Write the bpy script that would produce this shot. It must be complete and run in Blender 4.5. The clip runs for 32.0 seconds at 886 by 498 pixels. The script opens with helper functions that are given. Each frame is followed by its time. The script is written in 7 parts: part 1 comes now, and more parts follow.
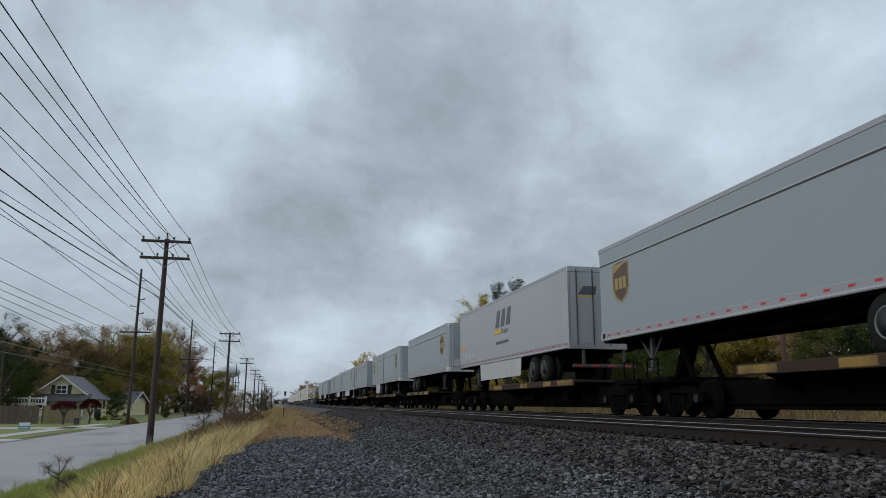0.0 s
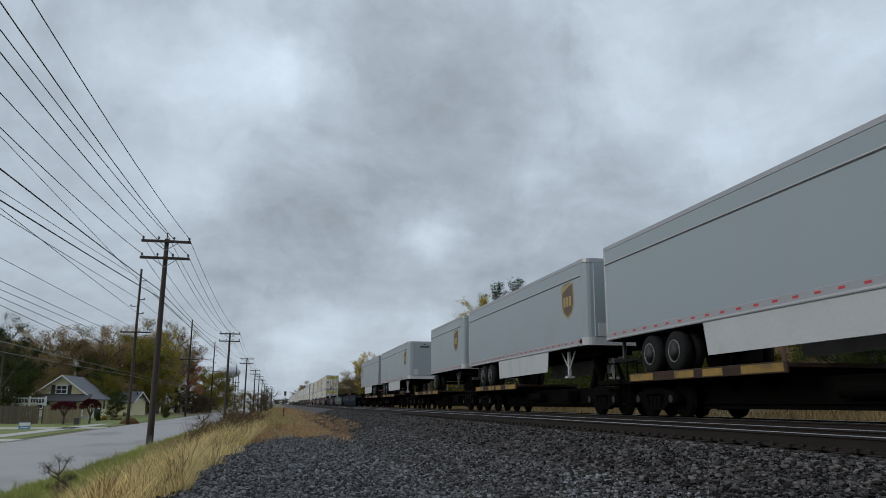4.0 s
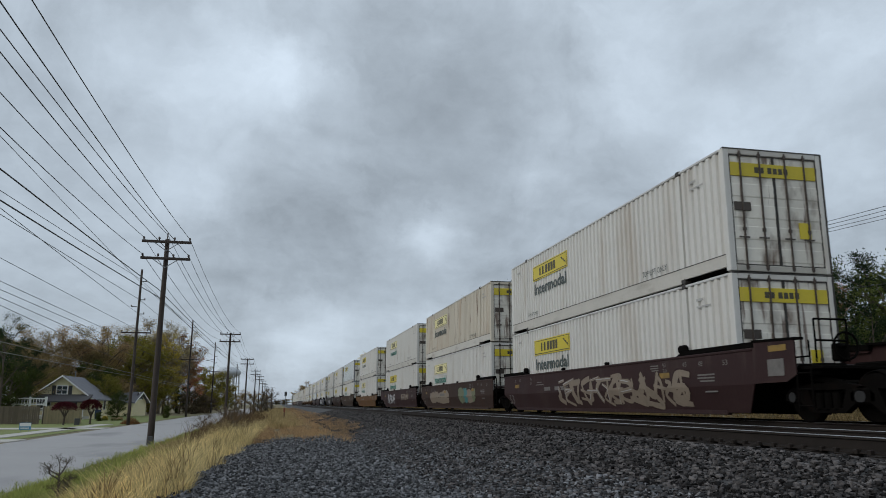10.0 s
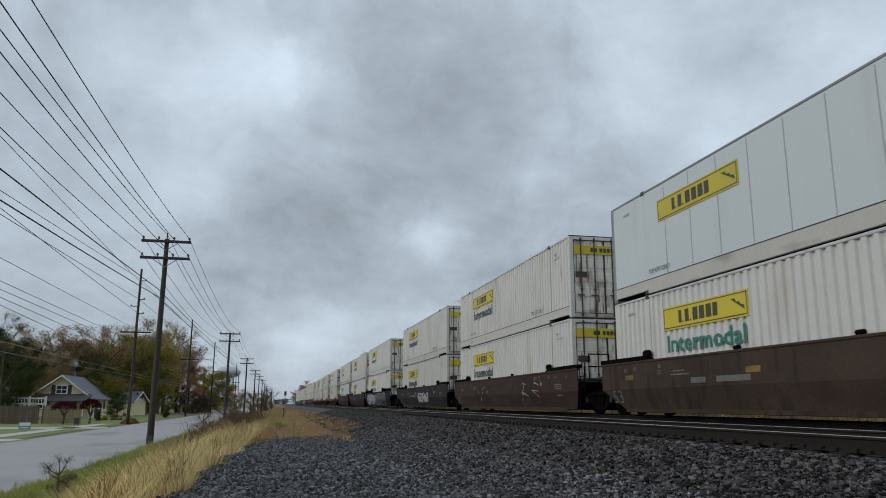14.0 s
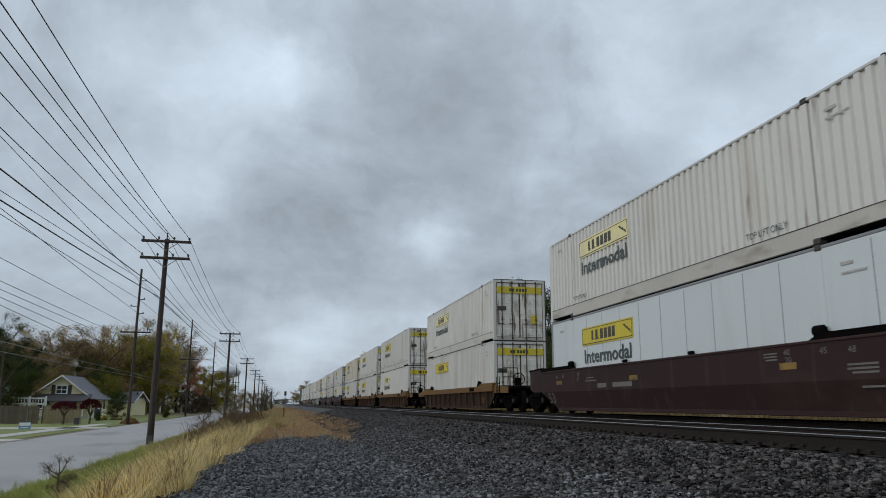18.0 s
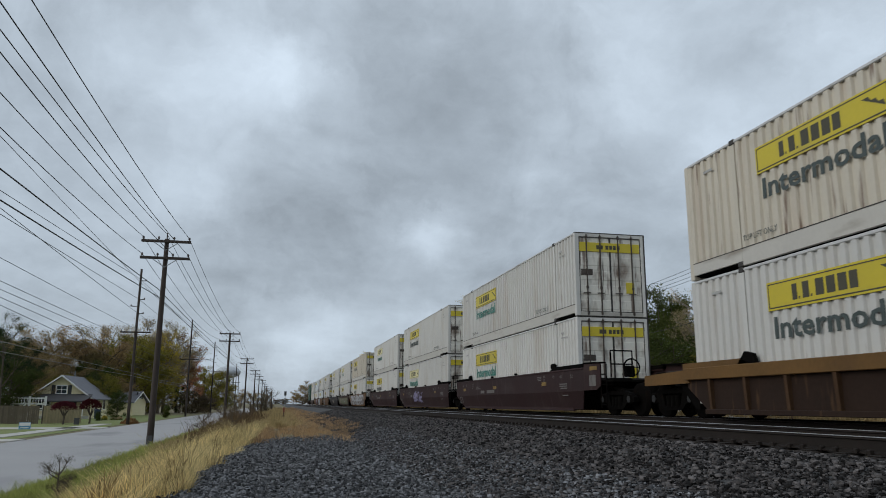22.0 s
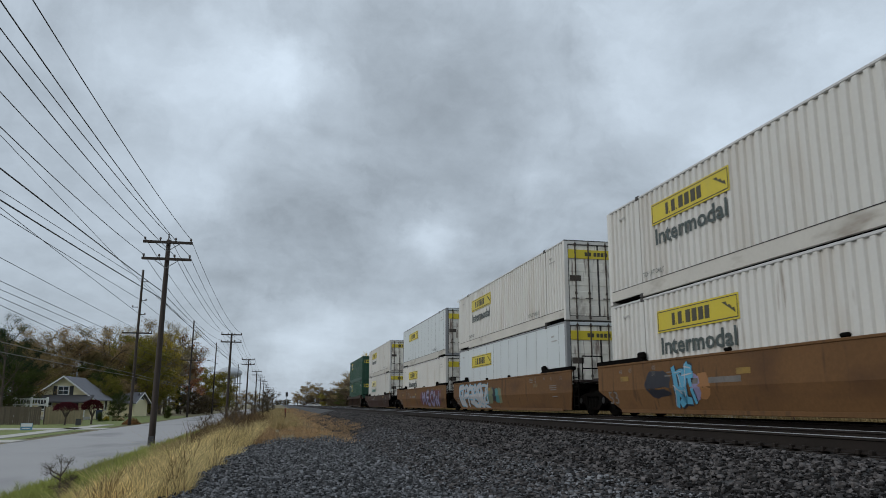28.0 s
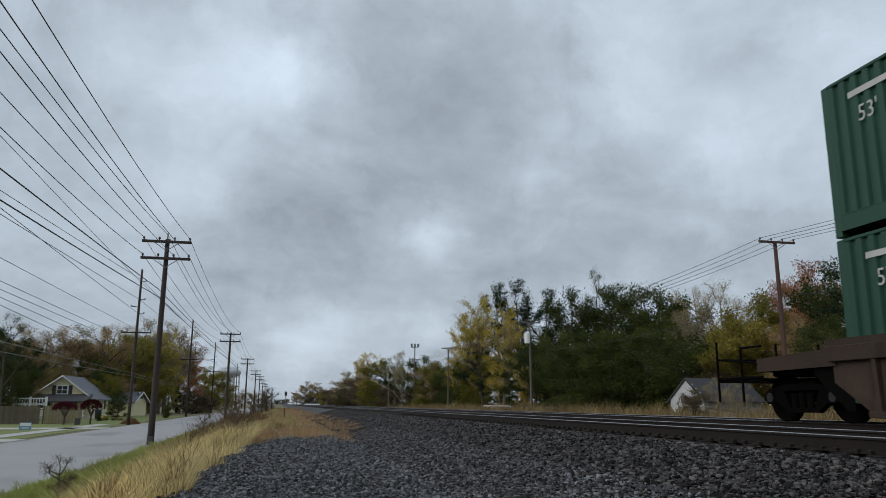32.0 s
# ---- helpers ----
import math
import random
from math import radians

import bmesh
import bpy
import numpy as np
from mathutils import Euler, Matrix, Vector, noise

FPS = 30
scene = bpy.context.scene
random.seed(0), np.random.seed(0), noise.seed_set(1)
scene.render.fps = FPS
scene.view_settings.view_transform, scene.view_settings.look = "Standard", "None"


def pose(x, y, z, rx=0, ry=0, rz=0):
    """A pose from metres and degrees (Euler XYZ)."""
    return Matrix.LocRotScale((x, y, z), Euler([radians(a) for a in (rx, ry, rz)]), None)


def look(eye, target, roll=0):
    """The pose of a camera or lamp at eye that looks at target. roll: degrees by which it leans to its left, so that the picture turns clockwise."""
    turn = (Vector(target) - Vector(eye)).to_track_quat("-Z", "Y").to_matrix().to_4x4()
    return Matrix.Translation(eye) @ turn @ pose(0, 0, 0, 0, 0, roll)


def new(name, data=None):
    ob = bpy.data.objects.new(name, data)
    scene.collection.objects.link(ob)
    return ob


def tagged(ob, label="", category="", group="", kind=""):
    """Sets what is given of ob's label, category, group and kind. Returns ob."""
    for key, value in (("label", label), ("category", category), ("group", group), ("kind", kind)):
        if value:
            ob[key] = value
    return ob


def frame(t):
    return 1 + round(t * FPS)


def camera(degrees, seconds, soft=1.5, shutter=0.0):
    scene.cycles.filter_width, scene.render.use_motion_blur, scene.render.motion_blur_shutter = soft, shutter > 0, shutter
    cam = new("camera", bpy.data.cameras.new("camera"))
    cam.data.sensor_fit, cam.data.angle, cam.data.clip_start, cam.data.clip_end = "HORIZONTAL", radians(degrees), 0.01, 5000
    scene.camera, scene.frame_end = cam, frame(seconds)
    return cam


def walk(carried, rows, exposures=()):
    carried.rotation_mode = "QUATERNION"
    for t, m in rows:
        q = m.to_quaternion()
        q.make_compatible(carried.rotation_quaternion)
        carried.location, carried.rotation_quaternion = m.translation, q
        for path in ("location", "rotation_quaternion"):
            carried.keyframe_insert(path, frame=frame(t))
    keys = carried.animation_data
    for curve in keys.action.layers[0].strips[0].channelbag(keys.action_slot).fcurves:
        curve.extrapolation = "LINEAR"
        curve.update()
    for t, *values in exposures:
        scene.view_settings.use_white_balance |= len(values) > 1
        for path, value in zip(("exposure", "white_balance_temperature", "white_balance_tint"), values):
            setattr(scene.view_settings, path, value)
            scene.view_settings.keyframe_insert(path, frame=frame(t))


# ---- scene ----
# ---------- camera: low beside the line, almost still ----------
EYE = Vector((0.0, 0.0, 0.55))
YAW, PITCH, ROLL = 12.17, 11.747, 0.187


def aim(dyaw, dpitch):
    a, b = radians(YAW + dyaw), radians(PITCH + dpitch)
    way = Vector((math.sin(a) * math.cos(b), math.cos(a) * math.cos(b), math.sin(b)))
    return look(EYE, EYE + way, ROLL)


cam = camera(61.285, 32.0, soft=0.9, shutter=0.05)
walk(cam, [(0.0, aim(0.02, -0.02)), (3.5, aim(0.02, -0.02)), (5.5, aim(-0.01, 0.04)), (6.5, aim(-0.02, 0.11)),
           (7.5, aim(-0.02, 0.05)), (10.0, aim(-0.02, 0.01)), (12.0, aim(0.01, -0.02)), (22.0, aim(0.01, -0.02)),
           (23.5, aim(0.02, -0.08)), (25.5, aim(0.02, -0.08)), (27.5, aim(-0.10, 0.04)), (28.7, aim(-0.09, 0.04)),
           (30.0, aim(-0.04, 0.02)), (32.0, aim(-0.03, 0.0))])
scene.view_settings.exposure = 0.0

# ---------- overcast sky and a veiled sun ----------
SUN_EL, SUN_AZ = 26.0, 257.0
world = bpy.data.worlds.new("overcast_sky")
scene.world = world
world.use_nodes = True
wt = world.node_tree
wt.nodes.clear()


def wn(kind, **values):
    n = wt.nodes.new(kind)
    for key, value in values.items():
        n.inputs[key].default_value = value
    return n


def wmath(op, a, b=None):
    n = wt.nodes.new("ShaderNodeMath")
    n.operation = op
    for i, v in enumerate((a, b)):
        if v is None:
            continue
        if isinstance(v, (int, float)):
            n.inputs[i].default_value = v
        else:
            wt.links.new(v, n.inputs[i])
    return n.outputs[0]


def wvec(op, a, b):
    n = wt.nodes.new("ShaderNodeVectorMath")
    n.operation = op
    for i, v in enumerate((a, b)):
        if isinstance(v, (tuple, Vector)):
            n.inputs[i].default_value = v
        else:
            wt.links.new(v, n.inputs[i])
    return n


def cloud_dir(az, el):
    a, e = radians(az), radians(el)
    return Vector((math.sin(a) * math.cos(e), math.cos(a) * math.cos(e), math.sin(e)))


sky_dir = wt.nodes.new("ShaderNodeTexCoord").outputs["Generated"]
warp = wn("ShaderNodeTexNoise", Scale=4.0, Detail=8.0, Roughness=0.62)
wt.links.new(sky_dir, warp.inputs["Vector"])
ragged = wvec("SCALE", wvec("SUBTRACT", warp.outputs["Color"], (0.5, 0.5, 0.5)).outputs[0], (0, 0, 0))
ragged.inputs["Scale"].default_value = 0.19
bent = wvec("NORMALIZE", wvec("ADD", sky_dir, ragged.outputs[0]).outputs[0], (0, 0, 0)).outputs[0]
# thick and thin places of the cloud deck: azimuth, elevation, width in degrees, strength
CLOUDS = [(-3.8, 22.9, 5.6, 0.43),
          (-13.7, 23.4, 3.0, 0.19),
          (15.2, 22.5, 5.6, -0.24),
          (4.7, 20.6, 4.8, -0.09),
          (11.1, 13.9, 2.4, 0.39),
          (1.8, 4.4, 3.5, 0.46),
          (28.6, 23.3, 4.8, 0.24),
          (34.0, 17.1, 3.9, 0.35),
          (41.4, 24.1, 4.8, 0.31),
          (42.0, 16.1, 2.6, 0.19),
          (-5.8, 14.3, 2.6, 0.19),
          (2.4, 9.9, 5.6, -0.14),
          (-17.1, 17.5, 3.9, -0.02),
          (20.0, 15.6, 2.6, 0.15),
          (12.0, 5.5, 1.9, 0.35),
          (5.8, 27.6, 5.2, -0.18),
          (25.1, 12.4, 5.2, -0.14),
          (-9.6, 26.8, 3.9, -0.1),
          (36.0, 23.1, 3.0, -0.1),
          (0.0, 24.4, 2.6, 0.28),
          (-13.9, 10.1, 6.9, 0.16),
          (22.2, 27.5, 3.5, -0.07)]
total = None
for az, el, wide, amount in CLOUDS:
    k = 1.0 / (1 - math.cos(radians(wide)))
    dot = wvec("DOT_PRODUCT", bent, cloud_dir(az, el)).outputs["Value"]
    lobe = wmath("MULTIPLY", wmath("EXPONENT", wmath("MULTIPLY", wmath("SUBTRACT", dot, 1.0), k)), amount)
    total = lobe if total is None else wmath("ADD", total, lobe)
up = wt.nodes.new("ShaderNodeSeparateXYZ")
wt.links.new(sky_dir, up.inputs[0])
# the deck lies flat overhead, so its billows crowd together towards the horizon
far = wmath("DIVIDE", 1.0, wmath("ADD", wmath("MAXIMUM", up.outputs["Z"], 0.0), 0.30))
flat = wvec("SCALE", wvec("MULTIPLY", sky_dir, (1.0, 1.0, 0.0)).outputs[0], (0, 0, 0))
wt.links.new(far, flat.inputs["Scale"])


def billows(scale, detail, rough, twist, amount):
    n = wn("ShaderNodeTexNoise", Scale=scale, Detail=detail, Roughness=rough, Distortion=twist)
    wt.links.new(flat.outputs[0], n.inputs["Vector"])
    return wmath("MULTIPLY", wmath("SUBTRACT", n.outputs["Fac"], 0.5), amount)


puffs = wn("ShaderNodeTexNoise", Scale=5.5, Detail=8.0, Roughness=0.58, Distortion=0.5)
wt.links.new(bent, puffs.inputs["Vector"])
grain = wmath("ADD", wmath("ADD", billows(2.4, 7.0, 0.58, 0.25, 0.55), billows(6.0, 8.0, 0.6, 0.2, 0.34)), wmath("MULTIPLY", wmath("SUBTRACT", puffs.outputs["Fac"], 0.5), 0.95))
# an overcast sky brightens towards the zenith
height = wmath("MAXIMUM", up.outputs["Z"], 0.0)
rise = wmath("ADD", 1.53, wmath("MULTIPLY", wmath("POWER", height, 2.0), 1.0))
deck = wmath("MULTIPLY", rise, wmath("MAXIMUM", wmath("ADD", 1.0, wmath("ADD", total, grain)), 0.25))
ramp = wt.nodes.new("ShaderNodeValToRGB")
ramp.color_ramp.elements[0].position, ramp.color_ramp.elements[0].color = 0.3, (0.82, 0.99, 1.18, 1)
ramp.color_ramp.elements[1].position, ramp.color_ramp.elements[1].color = 1.0, (0.86, 1.0, 1.15, 1)
wt.links.new(deck, ramp.inputs[0])
clouds = wvec("MULTIPLY", ramp.outputs[0], (0.30, 0.30, 0.30)).outputs[0]
bright = wvec("SCALE", clouds, (0, 0, 0))
wt.links.new(deck, bright.inputs["Scale"])
air = wt.nodes.new("ShaderNodeTexSky")
air.sky_type, air.sun_disc = "NISHITA", False
air.sun_elevation, air.sun_rotation = radians(SUN_EL), radians(SUN_AZ)
thin = wvec("SCALE", air.outputs[0], (0, 0, 0))
thin.inputs["Scale"].default_value = 0.004
both = wvec("ADD", bright.outputs[0], thin.outputs[0]).outputs[0]
back = wn("ShaderNodeBackground", Strength=1.0)
wt.links.new(both, back.inputs["Color"])
wt.links.new(back.outputs[0], wt.nodes.new("ShaderNodeOutputWorld").inputs[0])

sun = new("sun", bpy.data.lights.new("sun", "SUN"))
sun.data.energy, sun.data.angle, sun.data.color = 1.1, radians(40), (1.0, 0.97, 0.93)
sun.matrix_world = look((0, 0, 60), Vector((0, 0, 60)) - cloud_dir(SUN_AZ, SUN_EL))


# ---------- materials ----------
def surface(name, base, rough=0.7, metal=0.0, vary=0.25, size=1.0, bump=0.2, fine=12.0, stain=None, stain_size=(1, 1, 1),
            stain_amount=0.5, random=0.0, spec=0.5, stain_at=0.55, streak=None):
    """A painted or natural surface: two scales of variation, a stain colour with its own shape, and fine relief."""
    m = bpy.data.materials.new(name)
    m.use_nodes = True
    t = m.node_tree
    b = t.nodes["Principled BSDF"]
    b.inputs["Roughness"].default_value, b.inputs["Metallic"].default_value = rough, metal
    b.inputs["Specular IOR Level"].default_value = spec
    co = t.nodes.new("ShaderNodeTexCoord").outputs["Object"]
    info = t.nodes.new("ShaderNodeObjectInfo")
    shift = t.nodes.new("ShaderNodeVectorMath")
    shift.operation = "ADD"
    t.links.new(co, shift.inputs[0])
    spread = t.nodes.new("ShaderNodeVectorMath")
    spread.operation = "SCALE"
    spread.inputs[0].default_value = (37.0, 91.0, 53.0)
    t.links.new(info.outputs["Random"], spread.inputs["Scale"])
    t.links.new(spread.outputs[0], shift.inputs[1])
    co = shift.outputs[0]

    def tex(scale, detail=4.0, stretch=None):
        n = t.nodes.new("ShaderNodeTexNoise")
        n.inputs["Scale"].default_value, n.inputs["Detail"].default_value = scale, detail
        if stretch:
            s = t.nodes.new("ShaderNodeVectorMath")
            s.operation = "MULTIPLY"
            s.inputs[1].default_value = stretch
            t.links.new(co, s.inputs[0])
            t.links.new(s.outputs[0], n.inputs["Vector"])
        else:
            t.links.new(co, n.inputs["Vector"])
        return n.outputs["Fac"]

    def mathn(op, a, c):
        n = t.nodes.new("ShaderNodeMath")
        n.operation = op
        for i, v in enumerate((a, c)):
            if isinstance(v, (int, float)):
                n.inputs[i].default_value = v
            else:
                t.links.new(v, n.inputs[i])
        return n.outputs[0]

    coarse, grain = tex(1.0 / size, 3.0), tex(fine, 5.0)
    level = mathn("ADD", mathn("MULTIPLY", mathn("SUBTRACT", coarse, 0.5), 2.2 * vary), mathn("MULTIPLY", mathn("SUBTRACT", grain, 0.5), 1.4 * vary))
    if random:
        level = mathn("ADD", level, mathn("MULTIPLY", mathn("SUBTRACT", info.outputs["Random"], 0.5), random))
    level = mathn("MAXIMUM", mathn("ADD", level, 1.0), 0.15)
    mul = t.nodes.new("ShaderNodeVectorMath")
    mul.operation = "SCALE"
    mul.inputs[0].default_value = base
    t.links.new(level, mul.inputs["Scale"])
    colour = mul.outputs[0]
    if stain:
        mask = tex(1.0, 5.0, stain_size)
        ramp = t.nodes.new("ShaderNodeMapRange")
        ramp.inputs["From Min"].default_value, ramp.inputs["From Max"].default_value = stain_at, stain_at + 0.2
        ramp.inputs["To Max"].default_value = stain_amount
        t.links.new(mask, ramp.inputs["Value"])
        mix = t.nodes.new("ShaderNodeMix")
        mix.data_type = "RGBA"
        t.links.new(ramp.outputs[0], mix.inputs[0])
        t.links.new(colour, mix.inputs[6])
        mix.inputs[7].default_value = (*stain, 1)
        colour = mix.outputs[2]
    if streak:
        # narrow runs of rust or dirt: colour, amount, threshold, stretch
        runs = tex(1.0, 3.0, streak[3])
        ramp = t.nodes.new("ShaderNodeMapRange")
        ramp.inputs["From Min"].default_value, ramp.inputs["From Max"].default_value = streak[2], streak[2] + 0.09
        ramp.inputs["To Max"].default_value = streak[1]
        t.links.new(runs, ramp.inputs["Value"])
        mix = t.nodes.new("ShaderNodeMix")
        mix.data_type = "RGBA"
        t.links.new(ramp.outputs[0], mix.inputs[0])
        t.links.new(colour, mix.inputs[6])
        mix.inputs[7].default_value = (*streak[0], 1)
        colour = mix.outputs[2]
    t.links.new(colour, b.inputs["Base Color"])
    if bump:
        h = t.nodes.new("ShaderNodeBump")
        h.inputs["Strength"].default_value, h.inputs["Distance"].default_value = bump, 0.02
        t.links.new(grain, h.inputs["Height"])
        t.links.new(h.outputs[0], b.inputs["Normal"])
    rr = t.nodes.new("ShaderNodeMapRange")
    rr.inputs["To Min"].default_value, rr.inputs["To Max"].default_value = max(0.05, rough - 0.12), min(1.0, rough + 0.12)
    t.links.new(coarse, rr.inputs["Value"])
    t.links.new(rr.outputs[0], b.inputs["Roughness"])
    return m


RUST = (0.10, 0.045, 0.02)
GRIME = (0.16, 0.13, 0.10)
M = {
    "white": surface("white_container_paint", (0.56, 0.55, 0.515), 0.55, vary=0.07, size=2.5, bump=0.05, stain=(0.40, 0.34, 0.27), stain_size=(0.9, 0.9, 0.22), stain_amount=0.55, random=0.14, stain_at=0.54, streak=((0.20, 0.14, 0.10), 0.75, 0.68, (5.0, 4.5, 0.5))),
    "cream": surface("weathered_cream_paint", (0.52, 0.475, 0.39), 0.6, vary=0.09, size=2.0, bump=0.06, stain=(0.36, 0.22, 0.13), stain_size=(1.1, 1.1, 0.2), stain_amount=0.6, random=0.08, stain_at=0.56, streak=((0.13, 0.07, 0.04), 0.85, 0.61, (6.0, 4.0, 0.45))),
    "plate": surface("smooth_white_plate", (0.53, 0.57, 0.575), 0.45, vary=0.05, size=2.5, bump=0.02, stain=(0.42, 0.44, 0.42), stain_size=(1.2, 1.2, 0.2), stain_amount=0.4),
    "railtrim": surface("grimy_container_rail", (0.40, 0.38, 0.335), 0.6, vary=0.15, size=0.8, bump=0.1, stain=(0.16, 0.12, 0.09), stain_size=(1.5, 0.8, 1.5), stain_amount=0.7),
    "greyrail": surface("grey_aluminium_rail", (0.24, 0.245, 0.25), 0.5, metal=0.4, vary=0.12, size=0.8, bump=0.05),
    "door": surface("rusty_white_door", (0.68, 0.65, 0.575), 0.6, vary=0.12, size=0.8, bump=0.08, stain=(0.13, 0.08, 0.05), stain_size=(2.1, 2.1, 1.2), stain_amount=0.9, random=0.2, stain_at=0.52, streak=((0.10, 0.05, 0.03), 0.8, 0.58, (7.0, 7.0, 0.6))),
    "toprail": surface("pale_container_top_rail", (0.50, 0.50, 0.49), 0.5, vary=0.12, size=0.8, bump=0.05, stain=(0.12, 0.10, 0.08), stain_size=(1.5, 1.1, 1.5), stain_amount=0.7, stain_at=0.57),
    "sill_white": surface("grimy_white_bottom_rail", (0.47, 0.45, 0.405), 0.6, vary=0.12, size=1.0, bump=0.06, stain=(0.20, 0.16, 0.12), stain_size=(1.2, 0.7, 2.5), stain_amount=0.7, random=0.15, stain_at=0.56),
    "rod": surface("dark_steel_rod", (0.075, 0.06, 0.05), 0.5, metal=0.5, vary=0.3, size=0.4),
    "casting": surface("black_steel_casting", (0.05, 0.045, 0.04), 0.6, metal=0.3, vary=0.3, size=0.3),
    "yellow": surface("yellow_sign_film", (0.55, 0.44, 0.025), 0.45, vary=0.08, size=1.0, bump=0.02, stain=(0.40, 0.32, 0.08), stain_size=(1.2, 1.2, 0.5), stain_amount=0.5, random=0.15),
    "palesign": surface("faded_yellow_sign", (0.66, 0.60, 0.30), 0.55, vary=0.1, size=0.8, bump=0.02, stain=(0.55, 0.50, 0.40), stain_size=(1, 1, 1), stain_amount=0.7, random=0.2),
    "ink": surface("dark_brown_ink", (0.055, 0.05, 0.03), 0.6, vary=0.25, size=0.5, bump=0.0),
    "letter_green": surface("green_lettering", (0.03, 0.17, 0.13), 0.5, vary=0.2, size=0.5, bump=0.0, random=0.3),
    "letter_dark": surface("dark_grey_lettering", (0.05, 0.065, 0.06), 0.55, vary=0.2, size=0.5, bump=0.0),
    "letter_white": surface("white_stencil", (0.46, 0.45, 0.43), 0.6, vary=0.2, size=0.4, bump=0.0),
    "green": surface("green_container_paint", (0.009, 0.056, 0.031), 0.5, vary=0.22, size=2.0, bump=0.06, stain=(0.012, 0.045, 0.028), stain_size=(1, 1, 0.3), stain_amount=0.5),
    "green_dark": surface("dark_green_frame", (0.009, 0.052, 0.029), 0.5, vary=0.16, size=1.0, bump=0.05),
    "maroon": surface("maroon_car_paint", (0.033, 0.0165, 0.0160), 0.6, vary=0.22, size=2.0, bump=0.12, stain=(0.055, 0.035, 0.03), stain_size=(0.5, 0.5, 1.2), stain_amount=0.55, random=0.25, spec=0.15, streak=((0.07, 0.05, 0.045), 0.32, 0.60, (4.0, 3.0, 0.5))),
    "brown": surface("weathered_brown_paint", (0.045, 0.026, 0.020), 0.65, vary=0.3, size=1.6, bump=0.14, stain=(0.026, 0.018, 0.014), stain_size=(0.6, 0.6, 1.0), stain_amount=0.7, random=0.25, spec=0.15, streak=((0.09, 0.068, 0.055), 0.35, 0.61, (4.0, 3.0, 0.5))),
    "tan": surface("faded_ochre_paint", (0.130, 0.068, 0.029), 0.65, vary=0.3, size=1.6, bump=0.12, stain=(0.07, 0.037, 0.022), stain_size=(0.5, 0.5, 1.2), stain_amount=0.7, random=0.15, spec=0.15, streak=((0.05, 0.03, 0.02), 0.6, 0.60, (4.0, 3.0, 0.5))),
    # rusty panels, darkened: shade under the chord's lip is put into this colour
    "orange": surface("shaded_rusty_panel_paint", (0.026, 0.0155, 0.011), 0.75, vary=0.32, size=1.2, bump=0.14, stain=(0.035, 0.022, 0.016), stain_size=(0.7, 0.7, 1.0), stain_amount=0.75, random=0.15, spec=0.12, streak=((0.12, 0.065, 0.03), 0.5, 0.60, (5.0, 4.0, 0.6))),
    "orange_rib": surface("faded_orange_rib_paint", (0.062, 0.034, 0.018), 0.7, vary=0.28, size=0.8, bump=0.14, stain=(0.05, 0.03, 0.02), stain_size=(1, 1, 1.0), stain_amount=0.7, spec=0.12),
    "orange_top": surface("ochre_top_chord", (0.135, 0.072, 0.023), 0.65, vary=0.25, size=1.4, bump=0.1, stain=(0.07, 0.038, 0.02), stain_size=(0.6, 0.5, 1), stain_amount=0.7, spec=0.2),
    "greybrown": surface("grey_brown_weathered_steel", (0.052, 0.036, 0.027), 0.7, vary=0.35, size=1.2, bump=0.16, stain=(0.045, 0.026, 0.018), stain_size=(0.8, 0.8, 1.0), stain_amount=0.85, random=0.2, spec=0.12, streak=((0.028, 0.02, 0.016), 0.7, 0.57, (4.0, 3.0, 0.5))),
    "blue": surface("dark_blue_car_paint", (0.0055, 0.0105, 0.022), 0.65, vary=0.28, size=1.8, bump=0.1, stain=(0.020, 0.018, 0.019), stain_size=(0.35, 0.35, 0.9), stain_amount=0.8, spec=0.1, stain_at=0.5, streak=((0.035, 0.034, 0.04), 0.6, 0.62, (4.0, 3.0, 0.6))),
    "dark": surface("dark_car_paint", (0.020, 0.015, 0.014), 0.65, vary=0.22, size=1.6, bump=0.12, stain=(0.04, 0.028, 0.024), stain_size=(0.6, 0.6, 1.0), stain_amount=0.6, spec=0.2),
    # near-black steels: the deep shade beneath the cars is put into their base colour
    "under": surface("shade_black_steel", (0.005, 0.0045, 0.004), 0.85, metal=0.0, vary=0.35, size=0.5, bump=0.15, spec=0.02),
    "frame_steel": surface("shade_black_frame_steel", (0.0045, 0.004, 0.0036), 0.85, vary=0.35, size=0.6, bump=0.2, stain=(0.010, 0.006, 0.0045), stain_size=(2, 2, 2), stain_amount=0.6, spec=0.02),
    "tread": surface("worn_wheel_steel", (0.014, 0.013, 0.012), 0.6, metal=0.1, vary=0.15, size=0.3),
    "trailer": surface("silver_grey_trailer_skin", (0.262, 0.304, 0.326), 0.42, vary=0.035, size=3.0, bump=0.015, stain=(0.27, 0.28, 0.285), stain_size=(0.6, 0.6, 0.15), stain_amount=0.5, random=0.05),
    "trailer_pale": surface("pale_trailer_skin", (0.325, 0.35, 0.365), 0.42, vary=0.035, size=3.0, bump=0.015, stain=(0.29, 0.30, 0.31), stain_size=(0.6, 0.6, 0.15), stain_amount=0.5, random=0.05),
    "trailer_rail": surface("aluminium_trailer_rail", (0.36, 0.36, 0.37), 0.4, metal=0.5, vary=0.1, size=1.0),
    "trailer_dark": surface("dark_trailer_trim", (0.05, 0.05, 0.05), 0.6, vary=0.2, size=0.6),
    "tyre": surface("black_tyre_rubber", (0.012, 0.012, 0.012), 0.85, vary=0.2, size=0.2, bump=0.1, spec=0.15),
